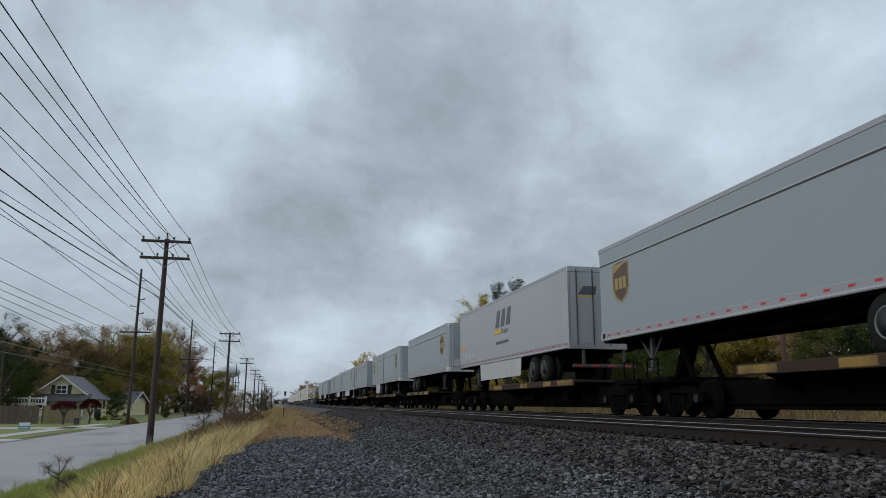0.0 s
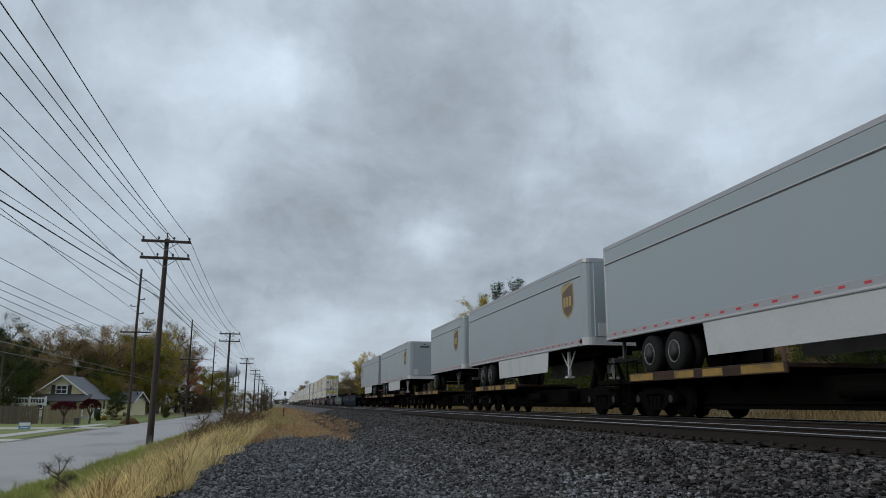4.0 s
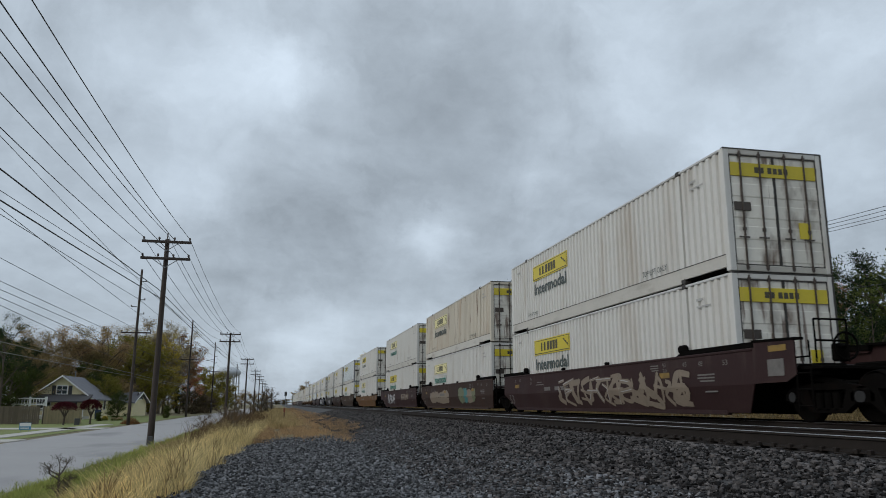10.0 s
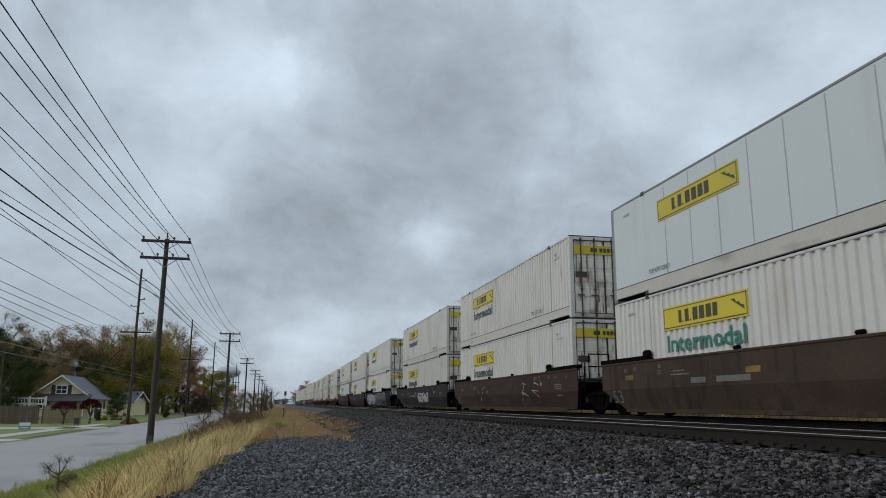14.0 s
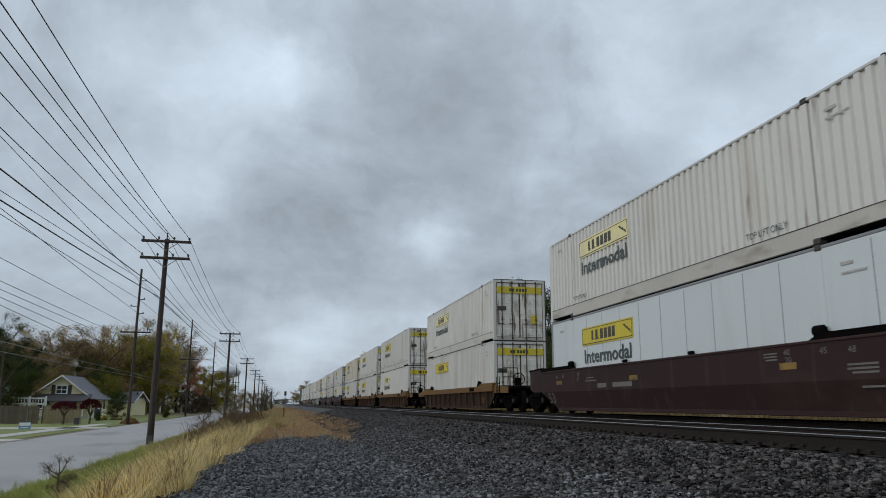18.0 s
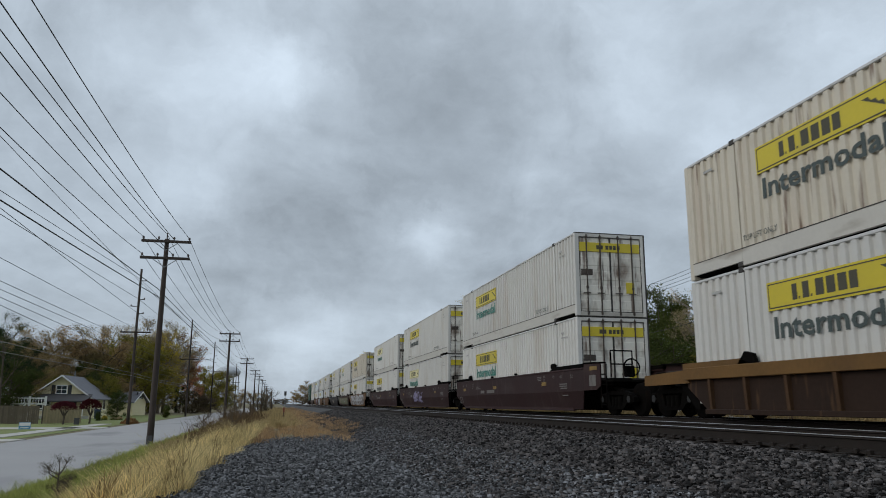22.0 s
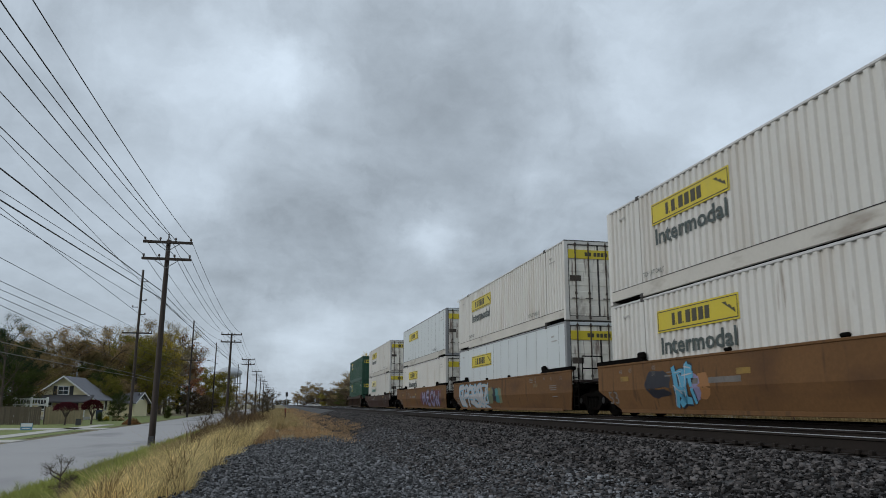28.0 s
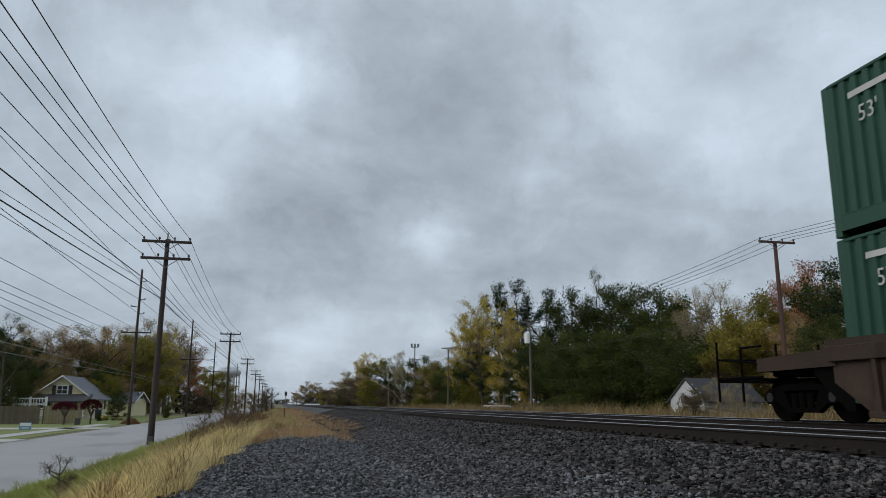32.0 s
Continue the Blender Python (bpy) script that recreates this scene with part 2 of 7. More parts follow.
    "leg_steel": surface("sooty_grey_leg_steel", (0.075, 0.075, 0.077), 0.6, metal=0.2, vary=0.3, size=0.4),
    "rim": surface("dusty_steel_rim", (0.17, 0.17, 0.165), 0.5, metal=0.4, vary=0.25, size=0.2),
    "hub": surface("oily_dark_hub", (0.02, 0.02, 0.02), 0.7, vary=0.25, size=0.2),
    "edge_amber": surface("worn_amber_edge_paint", (0.235, 0.145, 0.028), 0.65, vary=0.3, size=0.6, bump=0.1, stain=(0.06, 0.035, 0.02), stain_size=(2.0, 1.3, 2.0), stain_amount=0.9, stain_at=0.47),
    "stencil_dull": surface("worn_grey_stencil", (0.13, 0.12, 0.11), 0.65, vary=0.3, size=0.3, bump=0.0, stain=(0.06, 0.05, 0.045), stain_size=(6, 6, 6), stain_amount=0.8),
    "fence_pale": surface("olive_tan_fence_board", (0.30, 0.245, 0.145), 0.85, vary=0.2, size=0.5, bump=0.3, fine=16, random=0.2),
    "skirt": surface("white_side_skirt", (0.42, 0.43, 0.435), 0.5, vary=0.08, size=1.0, stain=(0.3, 0.29, 0.27), stain_size=(1, 1, 0.6), stain_amount=0.6),
    "red_tape": surface("red_reflector_tape", (0.48, 0.03, 0.03), 0.4, vary=0.1, size=0.2, bump=0),
    "shield_gold": surface("gold_shield_film", (0.30, 0.22, 0.075), 0.45, vary=0.1, size=0.5, bump=0),
    "shield_brown": surface("brown_shield_film", (0.085, 0.045, 0.02), 0.45, vary=0.1, size=0.5, bump=0),
    "mark_grey": surface("slate_lettering_film", (0.075, 0.085, 0.10), 0.45, vary=0.1, size=0.5, bump=0),
    "mark_yellow": surface("amber_stripe_film", (0.62, 0.38, 0.03), 0.45, vary=0.1, size=0.5, bump=0),
    "mark_blue": surface("pale_blue_film", (0.12, 0.20, 0.42), 0.5, vary=0.1, size=0.5, bump=0),
    "g_white": surface("white_spray_paint", (0.36, 0.36, 0.37), 0.6, vary=0.3, size=0.6, bump=0.0),
    "g_black": surface("black_spray_paint", (0.012, 0.012, 0.018), 0.5, vary=0.2, size=0.5, bump=0.0),
    "g_teal": surface("teal_spray_paint", (0.045, 0.16, 0.16), 0.6, vary=0.15, size=0.6, bump=0.0),
    "g_red": surface("maroon_spray_paint", (0.085, 0.018, 0.022), 0.6, vary=0.15, size=0.6, bump=0.0),
    "g_orange": surface("orange_red_spray_paint", (0.20, 0.05, 0.03), 0.6, vary=0.2, size=0.6, bump=0.0),
    "g_amber": surface("amber_spray_paint", (0.26, 0.12, 0.04), 0.6, vary=0.2, size=0.6, bump=0.0),
    "g_violet": surface("grey_violet_spray_paint", (0.19, 0.17, 0.28), 0.6, vary=0.2, size=0.6, bump=0.0),
    "g_cyan": surface("cyan_spray_paint", (0.08, 0.29, 0.43), 0.6, vary=0.2, size=0.6, bump=0.0),
    "g_olive": surface("olive_green_spray_paint", (0.12, 0.135, 0.075), 0.6, vary=0.25, size=0.6, bump=0.0),
    "g_tan": surface("tan_spray_paint", (0.19, 0.15, 0.11), 0.6, vary=0.25, size=0.6, bump=0.0),
    "rail": surface("rusty_rail_steel", (0.022, 0.017, 0.014), 0.7, metal=0.2, vary=0.3, size=0.5, bump=0.15, spec=0.2),
    "railhead": surface("polished_rail_head", (0.34, 0.34, 0.35), 0.42, metal=0.8, vary=0.1, size=0.8, bump=0.0),
    "tie": surface("weathered_timber_tie", (0.036, 0.029, 0.025), 0.9, vary=0.35, size=0.3, bump=0.5, fine=30, spec=0.2),
    "asphalt": surface("worn_grey_asphalt", (0.31, 0.30, 0.295), 0.85, vary=0.14, size=2.5, bump=0.25, fine=40, stain=(0.10, 0.10, 0.105), stain_size=(0.35, 0.12, 1), stain_amount=0.6),
    "concrete": surface("pale_concrete", (0.42, 0.40, 0.36), 0.85, vary=0.15, size=1.2, bump=0.2, fine=30),
    "ballast": surface("grey_ballast_bed", (0.048, 0.046, 0.046), 0.95, vary=0.5, size=0.35, bump=1.0, fine=16, stain=(0.035, 0.034, 0.034), stain_size=(0.8, 0.3, 1), stain_amount=0.6),
    "ground": surface("dry_grass_ground", (0.14, 0.115, 0.055), 0.95, vary=0.4, size=3.0, bump=0.6, fine=9, stain=(0.10, 0.105, 0.035), stain_size=(0.25, 0.12, 1), stain_amount=0.8),
    "lawn": surface("mown_green_lawn", (0.15, 0.175, 0.045), 0.95, vary=0.3, size=2.0, bump=0.5, fine=25, stain=(0.14, 0.12, 0.04), stain_size=(0.3, 0.3, 1), stain_amount=0.6),
    "pole": surface("creosoted_pole_timber", (0.042, 0.031, 0.025), 0.85, vary=0.3, size=0.5, bump=0.4, fine=14, stain=(0.058, 0.048, 0.041), stain_size=(3, 3, 0.3), stain_amount=0.6),
    "pole_red": surface("reddish_pole_timber", (0.075, 0.038, 0.028), 0.85, vary=0.25, size=0.5, bump=0.3, fine=14),
    "pole_grey": surface("grey_pole_timber", (0.11, 0.092, 0.075), 0.85, vary=0.25, size=0.5, bump=0.3, fine=14),
    "insulator": surface("brown_glazed_porcelain", (0.06, 0.045, 0.04), 0.3, vary=0.1, size=0.1),
    "wire_pale": surface("weathered_aluminium_cable", (0.15, 0.148, 0.135), 0.6, vary=0.1, size=0.5, bump=0),
    "wire": surface("black_cable", (0.02, 0.02, 0.022), 0.6, vary=0.1, size=0.5, bump=0),
    "grey_steel": surface("galvanised_grey_steel", (0.22, 0.23, 0.24), 0.5, metal=0.4, vary=0.12, size=0.4),
    "bark": surface("grey_brown_bark", (0.075, 0.058, 0.045), 0.95, vary=0.35, size=0.5, bump=0.6, fine=10),
    "bark_pale": surface("pale_grey_bark", (0.20, 0.165, 0.125), 0.95, vary=0.3, size=0.5, bump=0.5, fine=10),
    "siding": surface("pale_yellow_siding", (0.70, 0.63, 0.40), 0.7, vary=0.08, size=1.2, bump=0.1),
    "white_siding": surface("white_siding", (0.46, 0.46, 0.46), 0.7, vary=0.12, size=1.0, bump=0.1),
    "shingle": surface("grey_roof_shingle", (0.15, 0.15, 0.165), 0.9, vary=0.25, size=0.6, bump=0.5, fine=14),
    "dark_shingle": surface("dark_porch_shingle", (0.050, 0.048, 0.050), 0.9, vary=0.25, size=0.6, bump=0.5, fine=14),
    "white_trim": surface("white_trim_paint", (0.74, 0.74, 0.72), 0.55, vary=0.06, size=0.6, bump=0.05),
    "shutter": surface("black_shutter_paint", (0.03, 0.03, 0.032), 0.5, vary=0.1, size=0.3),
    "fence": surface("weathered_fence_board", (0.105, 0.084, 0.058), 0.85, vary=0.25, size=0.5, bump=0.3, fine=16, random=0.35),
    "glass": surface("dark_window_glass", (0.04, 0.05, 0.055), 0.12, vary=0.15, size=0.5, bump=0.0, spec=0.8),
    "sign_blue": surface("blue_yard_sign", (0.10, 0.26, 0.42), 0.5, vary=0.1, size=0.3, bump=0),
    "bin": surface("blue_plastic_bin", (0.03, 0.05, 0.11), 0.5, vary=0.1, size=0.3),
    "dirt": surface("pale_trodden_dirt", (0.26, 0.205, 0.14), 0.95, vary=0.3, size=1.5, bump=0.5, fine=9, stain=(0.12, 0.09, 0.05), stain_size=(0.5, 0.2, 1), stain_amount=0.7),
    "faded_ink": surface("faded_grey_stencil", (0.36, 0.355, 0.335), 0.6, vary=0.3, size=0.2, bump=0),
    "deck_steel": surface("dark_rusty_deck", (0.040, 0.026, 0.019), 0.75, vary=0.35, size=0.7, bump=0.2, stain=(0.10, 0.06, 0.03), stain_size=(1.5, 0.7, 1.5), stain_amount=0.7, spec=0.15),
    "haze_steel": surface("pale_tower_paint", (0.42, 0.44, 0.46), 0.6, vary=0.05, size=2.0, bump=0),
}


def pieces(name, base, vary, rough=0.9, bump=0.4):
    """Loose stones: each its own tone, with a fine grain."""
    m = surface(name, base, rough, vary=0.25, size=0.1, bump=bump, fine=50, spec=0.15)
    t = m.node_tree
    b = t.nodes["Principled BSDF"]
    old = b.inputs["Base Color"].links[0].from_socket
    geo = t.nodes.new("ShaderNodeNewGeometry")
    lift = t.nodes.new("ShaderNodeMapRange")
    lift.inputs["To Min"].default_value, lift.inputs["To Max"].default_value = 1 - vary, 1 + vary
    power = t.nodes.new("ShaderNodeMath")
    power.operation = "POWER"
    power.inputs[1].default_value = 1.7
    t.links.new(geo.outputs["Random Per Island"], power.inputs[0])
    t.links.new(power.outputs[0], lift.inputs["Value"])
    mul = t.nodes.new("ShaderNodeVectorMath")
    mul.operation = "SCALE"
    t.links.new(old, mul.inputs[0])
    t.links.new(lift.outputs[0], mul.inputs["Scale"])
    t.links.new(mul.outputs[0], b.inputs["Base Color"])
    return m


M["stone"] = pieces("crushed_grey_stone", (0.138, 0.140, 0.146), 0.8, 0.95, 0.5)
M["stone_brown"] = pieces("dusty_brown_stone", (0.080, 0.073, 0.071), 0.9, 0.95, 0.5)


def foliage(name, base, vary=0.28, gloss=0.06):
    """Leaves: each one a slightly different tone of the base colour."""
    m = bpy.data.materials.new(name)
    m.use_nodes = True
    t = m.node_tree
    b = t.nodes["Principled BSDF"]
    b.inputs["Roughness"].default_value = 0.7
    b.inputs["Specular IOR Level"].default_value = gloss
    geo, info = t.nodes.new("ShaderNodeNewGeometry"), t.nodes.new("ShaderNodeObjectInfo")
    hue = t.nodes.new("ShaderNodeHueSaturation")
    hue.inputs["Color"].default_value = (*base, 1)

    def rng(socket, lo, hi):
        n = t.nodes.new("ShaderNodeMapRange")
        n.inputs["To Min"].default_value, n.inputs["To Max"].default_value = lo, hi
        t.links.new(socket, n.inputs["Value"])
        return n.outputs[0]

    noise_n = t.nodes.new("ShaderNodeTexNoise")
    noise_n.inputs["Scale"].default_value = 0.55
    t.links.new(t.nodes.new("ShaderNodeTexCoord").outputs["Object"], noise_n.inputs["Vector"])
    mul = t.nodes.new("ShaderNodeMath")
    mul.operation = "MULTIPLY"
    t.links.new(rng(geo.outputs["Random Per Island"], 1 - vary, 1 + vary), mul.inputs[0])
    t.links.new(rng(noise_n.outputs["Fac"], 0.35, 1.65), mul.inputs[1])
    t.links.new(mul.outputs[0], hue.inputs["Value"])
    t.links.new(rng(info.outputs["Random"], 0.487, 0.515), hue.inputs["Hue"])
    tone = t.nodes.new("ShaderNodeMath")
    tone.operation = "MULTIPLY"
    t.links.new(mul.outputs[0], tone.inputs[0])
    t.links.new(rng(info.outputs["Random"], 1.35, 0.7), tone.inputs[1])
    t.links.new(tone.outputs[0], hue.inputs["Value"])
    t.links.new(hue.outputs[0], b.inputs["Base Color"])
    glow = t.nodes.new("ShaderNodeBsdfTranslucent")
    t.links.new(hue.outputs[0], glow.inputs["Color"])
    mix = t.nodes.new("ShaderNodeMixShader")
    mix.inputs[0].default_value = 0.32
    t.links.new(b.outputs[0], mix.inputs[1])
    t.links.new(glow.outputs[0], mix.inputs[2])
    t.links.new(mix.outputs[0], t.nodes["Material Output"].inputs["Surface"])
    return m


M["straw"] = foliage("dry_tan_grass", (0.60, 0.49, 0.235), 0.6)
M["straw_brown"] = foliage("dead_brown_weeds", (0.33, 0.22, 0.115), 0.5)
M["straw_tan"] = foliage("faded_tan_grass", (0.42, 0.31, 0.16), 0.5)
M["stalk"] = foliage("dark_dead_stalks", (0.115, 0.075, 0.042), 0.5)
M["grass"] = foliage("short_green_grass", (0.24, 0.27, 0.075), 0.5)
LEAF = {
    "dark": foliage("dark_green_leaves", (0.020, 0.034, 0.014)),
    "green": foliage("olive_green_leaves", (0.060, 0.076, 0.020)),
    "olive": foliage("yellow_green_leaves", (0.20, 0.17, 0.036)),
    "yellow": foliage("golden_autumn_leaves", (0.45, 0.34, 0.05)),
    "brown": foliage("brown_autumn_leaves", (0.25, 0.18, 0.085)),
    "drab": foliage("grey_brown_thicket_leaves", (0.105, 0.082, 0.050)),
    "rust": foliage("rust_red_autumn_leaves", (0.26, 0.125, 0.06)),
    "red": foliage("dark_red_leaves", (0.075, 0.014, 0.020)),
    "pale": foliage("pale_bare_twigs", (0.36, 0.29, 0.16)),
}


# ---------- mesh tools ----------
class Build:
    """Collects corners and faces of one mesh."""

    def __init__(self):
        self.v, self.f = [], []

    def box(self, x0, x1, y0, y1, z0, z1):
        n = len(self.v)
        self.v += [(x0, y0, z0), (x1, y0, z0), (x1, y1, z0), (x0, y1, z0), (x0, y0, z1), (x1, y0, z1), (x1, y1, z1), (x0, y1, z1)]
        self.f += [tuple(n + i for i in q) for q in ((0, 3, 2, 1), (4, 5, 6, 7), (0, 1, 5, 4), (1, 2, 6, 5), (2, 3, 7, 6), (3, 0, 4, 7))]
        return self

    def bev(self, x0, x1, y0, y1, z0, z1, b=0.02):
        """A box with chamfered upright and level edges."""
        n = len(self.v)
        for z, e in ((z0, b), (z0 + b, 0), (z1 - b, 0), (z1, b)):
            self.v += [(x0 + e, y0 + b, z), (x0 + b, y0 + e, z), (x1 - b, y0 + e, z), (x1 - e, y0 + b, z),
                       (x1 - e, y1 - b, z), (x1 - b, y1 - e, z), (x0 + b, y1 - e, z), (x0 + e, y1 - b, z)]
        for k in range(3):
            for i in range(8):
                j = (i + 1) % 8
                self.f.append((n + 8 * k + i, n + 8 * k + j, n + 8 * k + 8 + j, n + 8 * k + 8 + i))
        self.f += [tuple(n + i for i in reversed(range(8))), tuple(n + 24 + i for i in range(8))]
        return self

    def tube(self, p, q, r0, r1=None, sides=8, cap=True):
        p, q = Vector(p), Vector(q)
        r1 = r0 if r1 is None else r1
        d = (q - p).normalized()
        a = d.orthogonal().normalized()
        c = d.cross(a)
        n = len(self.v)
        for o, r in ((p, r0), (q, r1)):
            for i in range(sides):
                s = 2 * math.pi * i / sides
                self.v.append(tuple(o + a * (r * math.cos(s)) + c * (r * math.sin(s))))
        for i in range(sides):
            j = (i + 1) % sides
            self.f.append((n + i, n + j, n + sides + j, n + sides + i))
        if cap:
            self.f += [tuple(n + i for i in reversed(range(sides))), tuple(n + sides + i for i in range(sides))]
        return self

    def lathe(self, centre, axis, rows, sides=20):
        """Rings of (along, radius) round an axis through the centre."""
        o, d = Vector(centre), Vector(axis).normalized()
        a = d.orthogonal().normalized()
        c = d.cross(a)
        n = len(self.v)
        for along, r in rows:
            for i in range(sides):
                s = 2 * math.pi * i / sides
                self.v.append(tuple(o + d * along + a * (r * math.cos(s)) + c * (r * math.sin(s))))
        for k in range(len(rows) - 1):
            for i in range(sides):
                j = (i + 1) % sides
                self.f.append((n + k * sides + i, n + k * sides + j, n + (k + 1) * sides + j, n + (k + 1) * sides + i))
        self.f += [tuple(n + i for i in reversed(range(sides))), tuple(n + (len(rows) - 1) * sides + i for i in range(sides))]
        return self

    def slab(self, outline, axis, lo, hi):
        """A flat outline given in the two other axes, drawn out along one axis."""
        n, k = len(self.v), len(outline)
        for w in (lo, hi):
            for a, b in outline:
                self.v.append({"x": (w, a, b), "y": (a, w, b), "z": (a, b, w)}[axis])
        self.f += [tuple(n + i for i in range(k)), tuple(n + k + i for i in reversed(range(k)))]
        for i in range(k):
            j = (i + 1) % k
            self.f.append((n + j, n + i, n + k + i, n + k + j))
        return self

    def ring(self, x0, x1, z0, z1, w, y0, y1):
        """A closed rectangular frame of width w that faces y."""
        n = len(self.v)
        for y in (y0, y1):
            for e in (0.0, w):
                self.v += [(x0 + e, y, z0 + e), (x1 - e, y, z0 + e), (x1 - e, y, z1 - e), (x0 + e, y, z1 - e)]
        for i in range(4):
            j = (i + 1) % 4
            self.f += [(n + i, n + j, n + 4 + j, n + 4 + i), (n + 8 + j, n + 8 + i, n + 12 + i, n + 12 + j), (n + j, n + i, n + 8 + i, n + 8 + j), (n + 4 + i, n + 4 + j, n + 12 + j, n + 12 + i)]
        return self

    def mesh(self, name, material):
        me = bpy.data.meshes.new(name)
        me.from_pydata(self.v, [], self.f)
        bm = bmesh.new()
        bm.from_mesh(me)
        bmesh.ops.recalc_face_normals(bm, faces=bm.faces)
        bm.to_mesh(me)
        bm.free()
        me.materials.append(material)
        return me


def smooth(me):
    me.shade_smooth()
    return me


def put(name, me, parent=None, m=None, label=""):
    """Links a mesh as one part under a thing or a part."""
    ob = new(name, me)
    if parent:
        ob.parent = parent
    if m is not None:
        ob.matrix_basis = m
    if label:
        ob["label"] = label
    return ob


def part(name, build, material, parent, label="", m=None):
    return put(name, build.mesh(name, material), parent, m, label)


def thing(name, m, label, category, group="", kind=""):
    ob = new(name)
    ob.empty_display_size = 0.3
    ob.matrix_basis = m
    return tagged(ob, label, category, group, kind)


TEXTS = {}


def lettering(text, height, wide, material, depth=0.004, bold=0.0):
    """A mesh of letters in the built-in font, lying in x to the right and z up, of that cap height and width."""
    key = (text, height, wide, material.name, bold)
    if key in TEXTS:
        return TEXTS[key]
    cu = bpy.data.curves.new("lettering", "FONT")
    cu.body, cu.size, cu.extrude, cu.offset, cu.resolution_u = text, 1.0, 0.0, bold, 2
    ob = bpy.data.objects.new("lettering", cu)
    scene.collection.objects.link(ob)
    me = bpy.data.meshes.new_from_object(ob.evaluated_get(bpy.context.evaluated_depsgraph_get()))
    bpy.data.objects.remove(ob)
    bpy.data.curves.remove(cu)
    xs, ys = [v.co.x for v in me.vertices], [v.co.y for v in me.vertices]
    x0, x1, y1 = min(xs), max(xs), max(ys)
    for v in me.vertices:
        v.co = ((v.co.x - x0) / (x1 - x0) * wide, 0.0, v.co.y / y1 * height)
    me.materials.clear()
    me.materials.append(material)
    TEXTS[key] = me
    return me


# letters that face the camera's side of the train read from the far end to the near one
def on_side(x, y, z):
    """Pose of a mark on the side that looks to -x: its x axis runs towards -y."""
    return Matrix.Translation((x, y, z)) @ Matrix.Rotation(-math.pi / 2, 4, "Z")


# ---------- the moving train ----------
SPEED = 24.2
TRACK_X, NEAR_X, RAIL_Z = 10.968, 6.70, 0.24
MOVERS = []


def riding(ob, u):
    """Registers a thing of the train that stands at y = u when the clip starts."""
    MOVERS.append((ob, Matrix.Translation((TRACK_X, u, 0)) @ ob.matrix_basis))
    return ob


# ---------- ground, road and railway ----------
def level(x, y):
    """Height of the ground across the line: road low, bank up to the gravel, ballast, field beyond."""
    pts = ((-400, -1.3), (-13, -1.22), (-4.9, -1.22), (-3.4, -1.08), (-1.6, -0.60), (-0.4, -0.47), (2.9, -0.45), (4.9, 0.02), (12.95, 0.02), (14.4, -0.40), (20, -0.5), (400, -0.6))
    for (x0, z0), (x1, z1) in zip(pts, pts[1:]):
        if x <= x1:
            return z0 + (z1 - z0) * max(0.0, (x - x0) / (x1 - x0))
    return pts[-1][1]


XS = [-3500, -900, -300, -120, -60, -30, -20, -13, -12, -9, -6, -4.9, -4.4, -4, -3.4, -3, -2.6, -2.2, -1.6, -1, -0.4, 0.5, 2, 2.9, 3.6, 4.3, 4.9, 5.5, 7, 9, 11, 12.95, 13.6, 14.4, 17, 20, 30, 60, 120, 300, 900, 3500]
YS = [-3000, -900, -100, -30, -10, 0, 4] + [6 + 1.0 * i for i in range(36)] + [45, 50, 56, 62, 70, 80, 95, 110, 130, 160, 200, 260, 340, 450, 600, 900, 1400, 2200, 4200]


def sheet(name, xs, ys, material, lift=0.0, bumps=0.0, label=""):
    b = Build()
    for y in ys:
        for x in xs:
            z = level(x, y) + lift
            if bumps and (-4.5 < x < -1.3 or 14 < x < 60) and 0 < y < 120:
                z += bumps * noise.noise((x * 0.6, y * 0.6, 3.1))
            b.v.append((x, y, z))
    n = len(xs)
    for j in range(len(ys) - 1):
        for i in range(n - 1):
            k = j * n + i
            b.f.append((k, k + 1, k + n + 1, k + n))
    return smooth(b.mesh(name, material))


ground = tagged(put("ground", sheet("ground", XS, YS, M["ground"], 0.0, 0.03)), "dry autumn grass and dirt reaching to the horizon", "ground", kind="structure")
road = tagged(put("road", sheet("road", [-11.9, -8.5, -5.2], [-60, 0, 20, 40, 60, 90, 140, 220, 400, 900], M["asphalt"], 0.014)), "worn grey asphalt road beside the railway", "road", kind="structure")
tagged(put("dirt_strip", sheet("dirt_strip", [14.5, 15.6, 16.8, 18.2], YS[4:], M["dirt"], 0.03)), "pale trodden dirt strip beyond the tracks", "dirt", kind="structure")
gravel_edge = [2.9, 3.6, 4.3, 4.9, 5.5, 7, 9, 11, 12.95, 13.6, 14.4]
ballast = tagged(put("ballast_bed", sheet("ballast_bed", [2.6] + gravel_edge, YS, M["ballast"], 0.014, 0.0)), "dark crushed-stone ballast under the track", "ballast", kind="structure")


def gravel_yard():
    b = Build()
    rng = random.Random(5)
    rows = 44
    for j in range(rows):
        y = -6 + j * 0.75
        left = -1.05 + 0.55 * noise.noise((y * 0.8, 0, 0)) + max(0.0, (y - 12) * 0.050) + max(0.0, y - 20.5) * 0.8 + max(0.0, y - 18.0) * 0.25 * noise.noise((y * 1.7, 4.0, 0))
        for i in range(9):
            x = left + max(0.05, 2.7 - left) * i / 8
            b.v.append((x, y, level(x, y) + 0.010 + 0.004 * noise.noise((x, y, 1.0))))
    for j in range(rows - 1):
        for i in range(8):
            k = j * 9 + i
            b.f.append((k, k + 1, k + 10, k + 9))
    return b.mesh("gravel_yard", M["ballast"])


tagged(put("gravel_yard", gravel_yard()), "grey crushed-stone verge beside the track", "gravel", kind="structure")

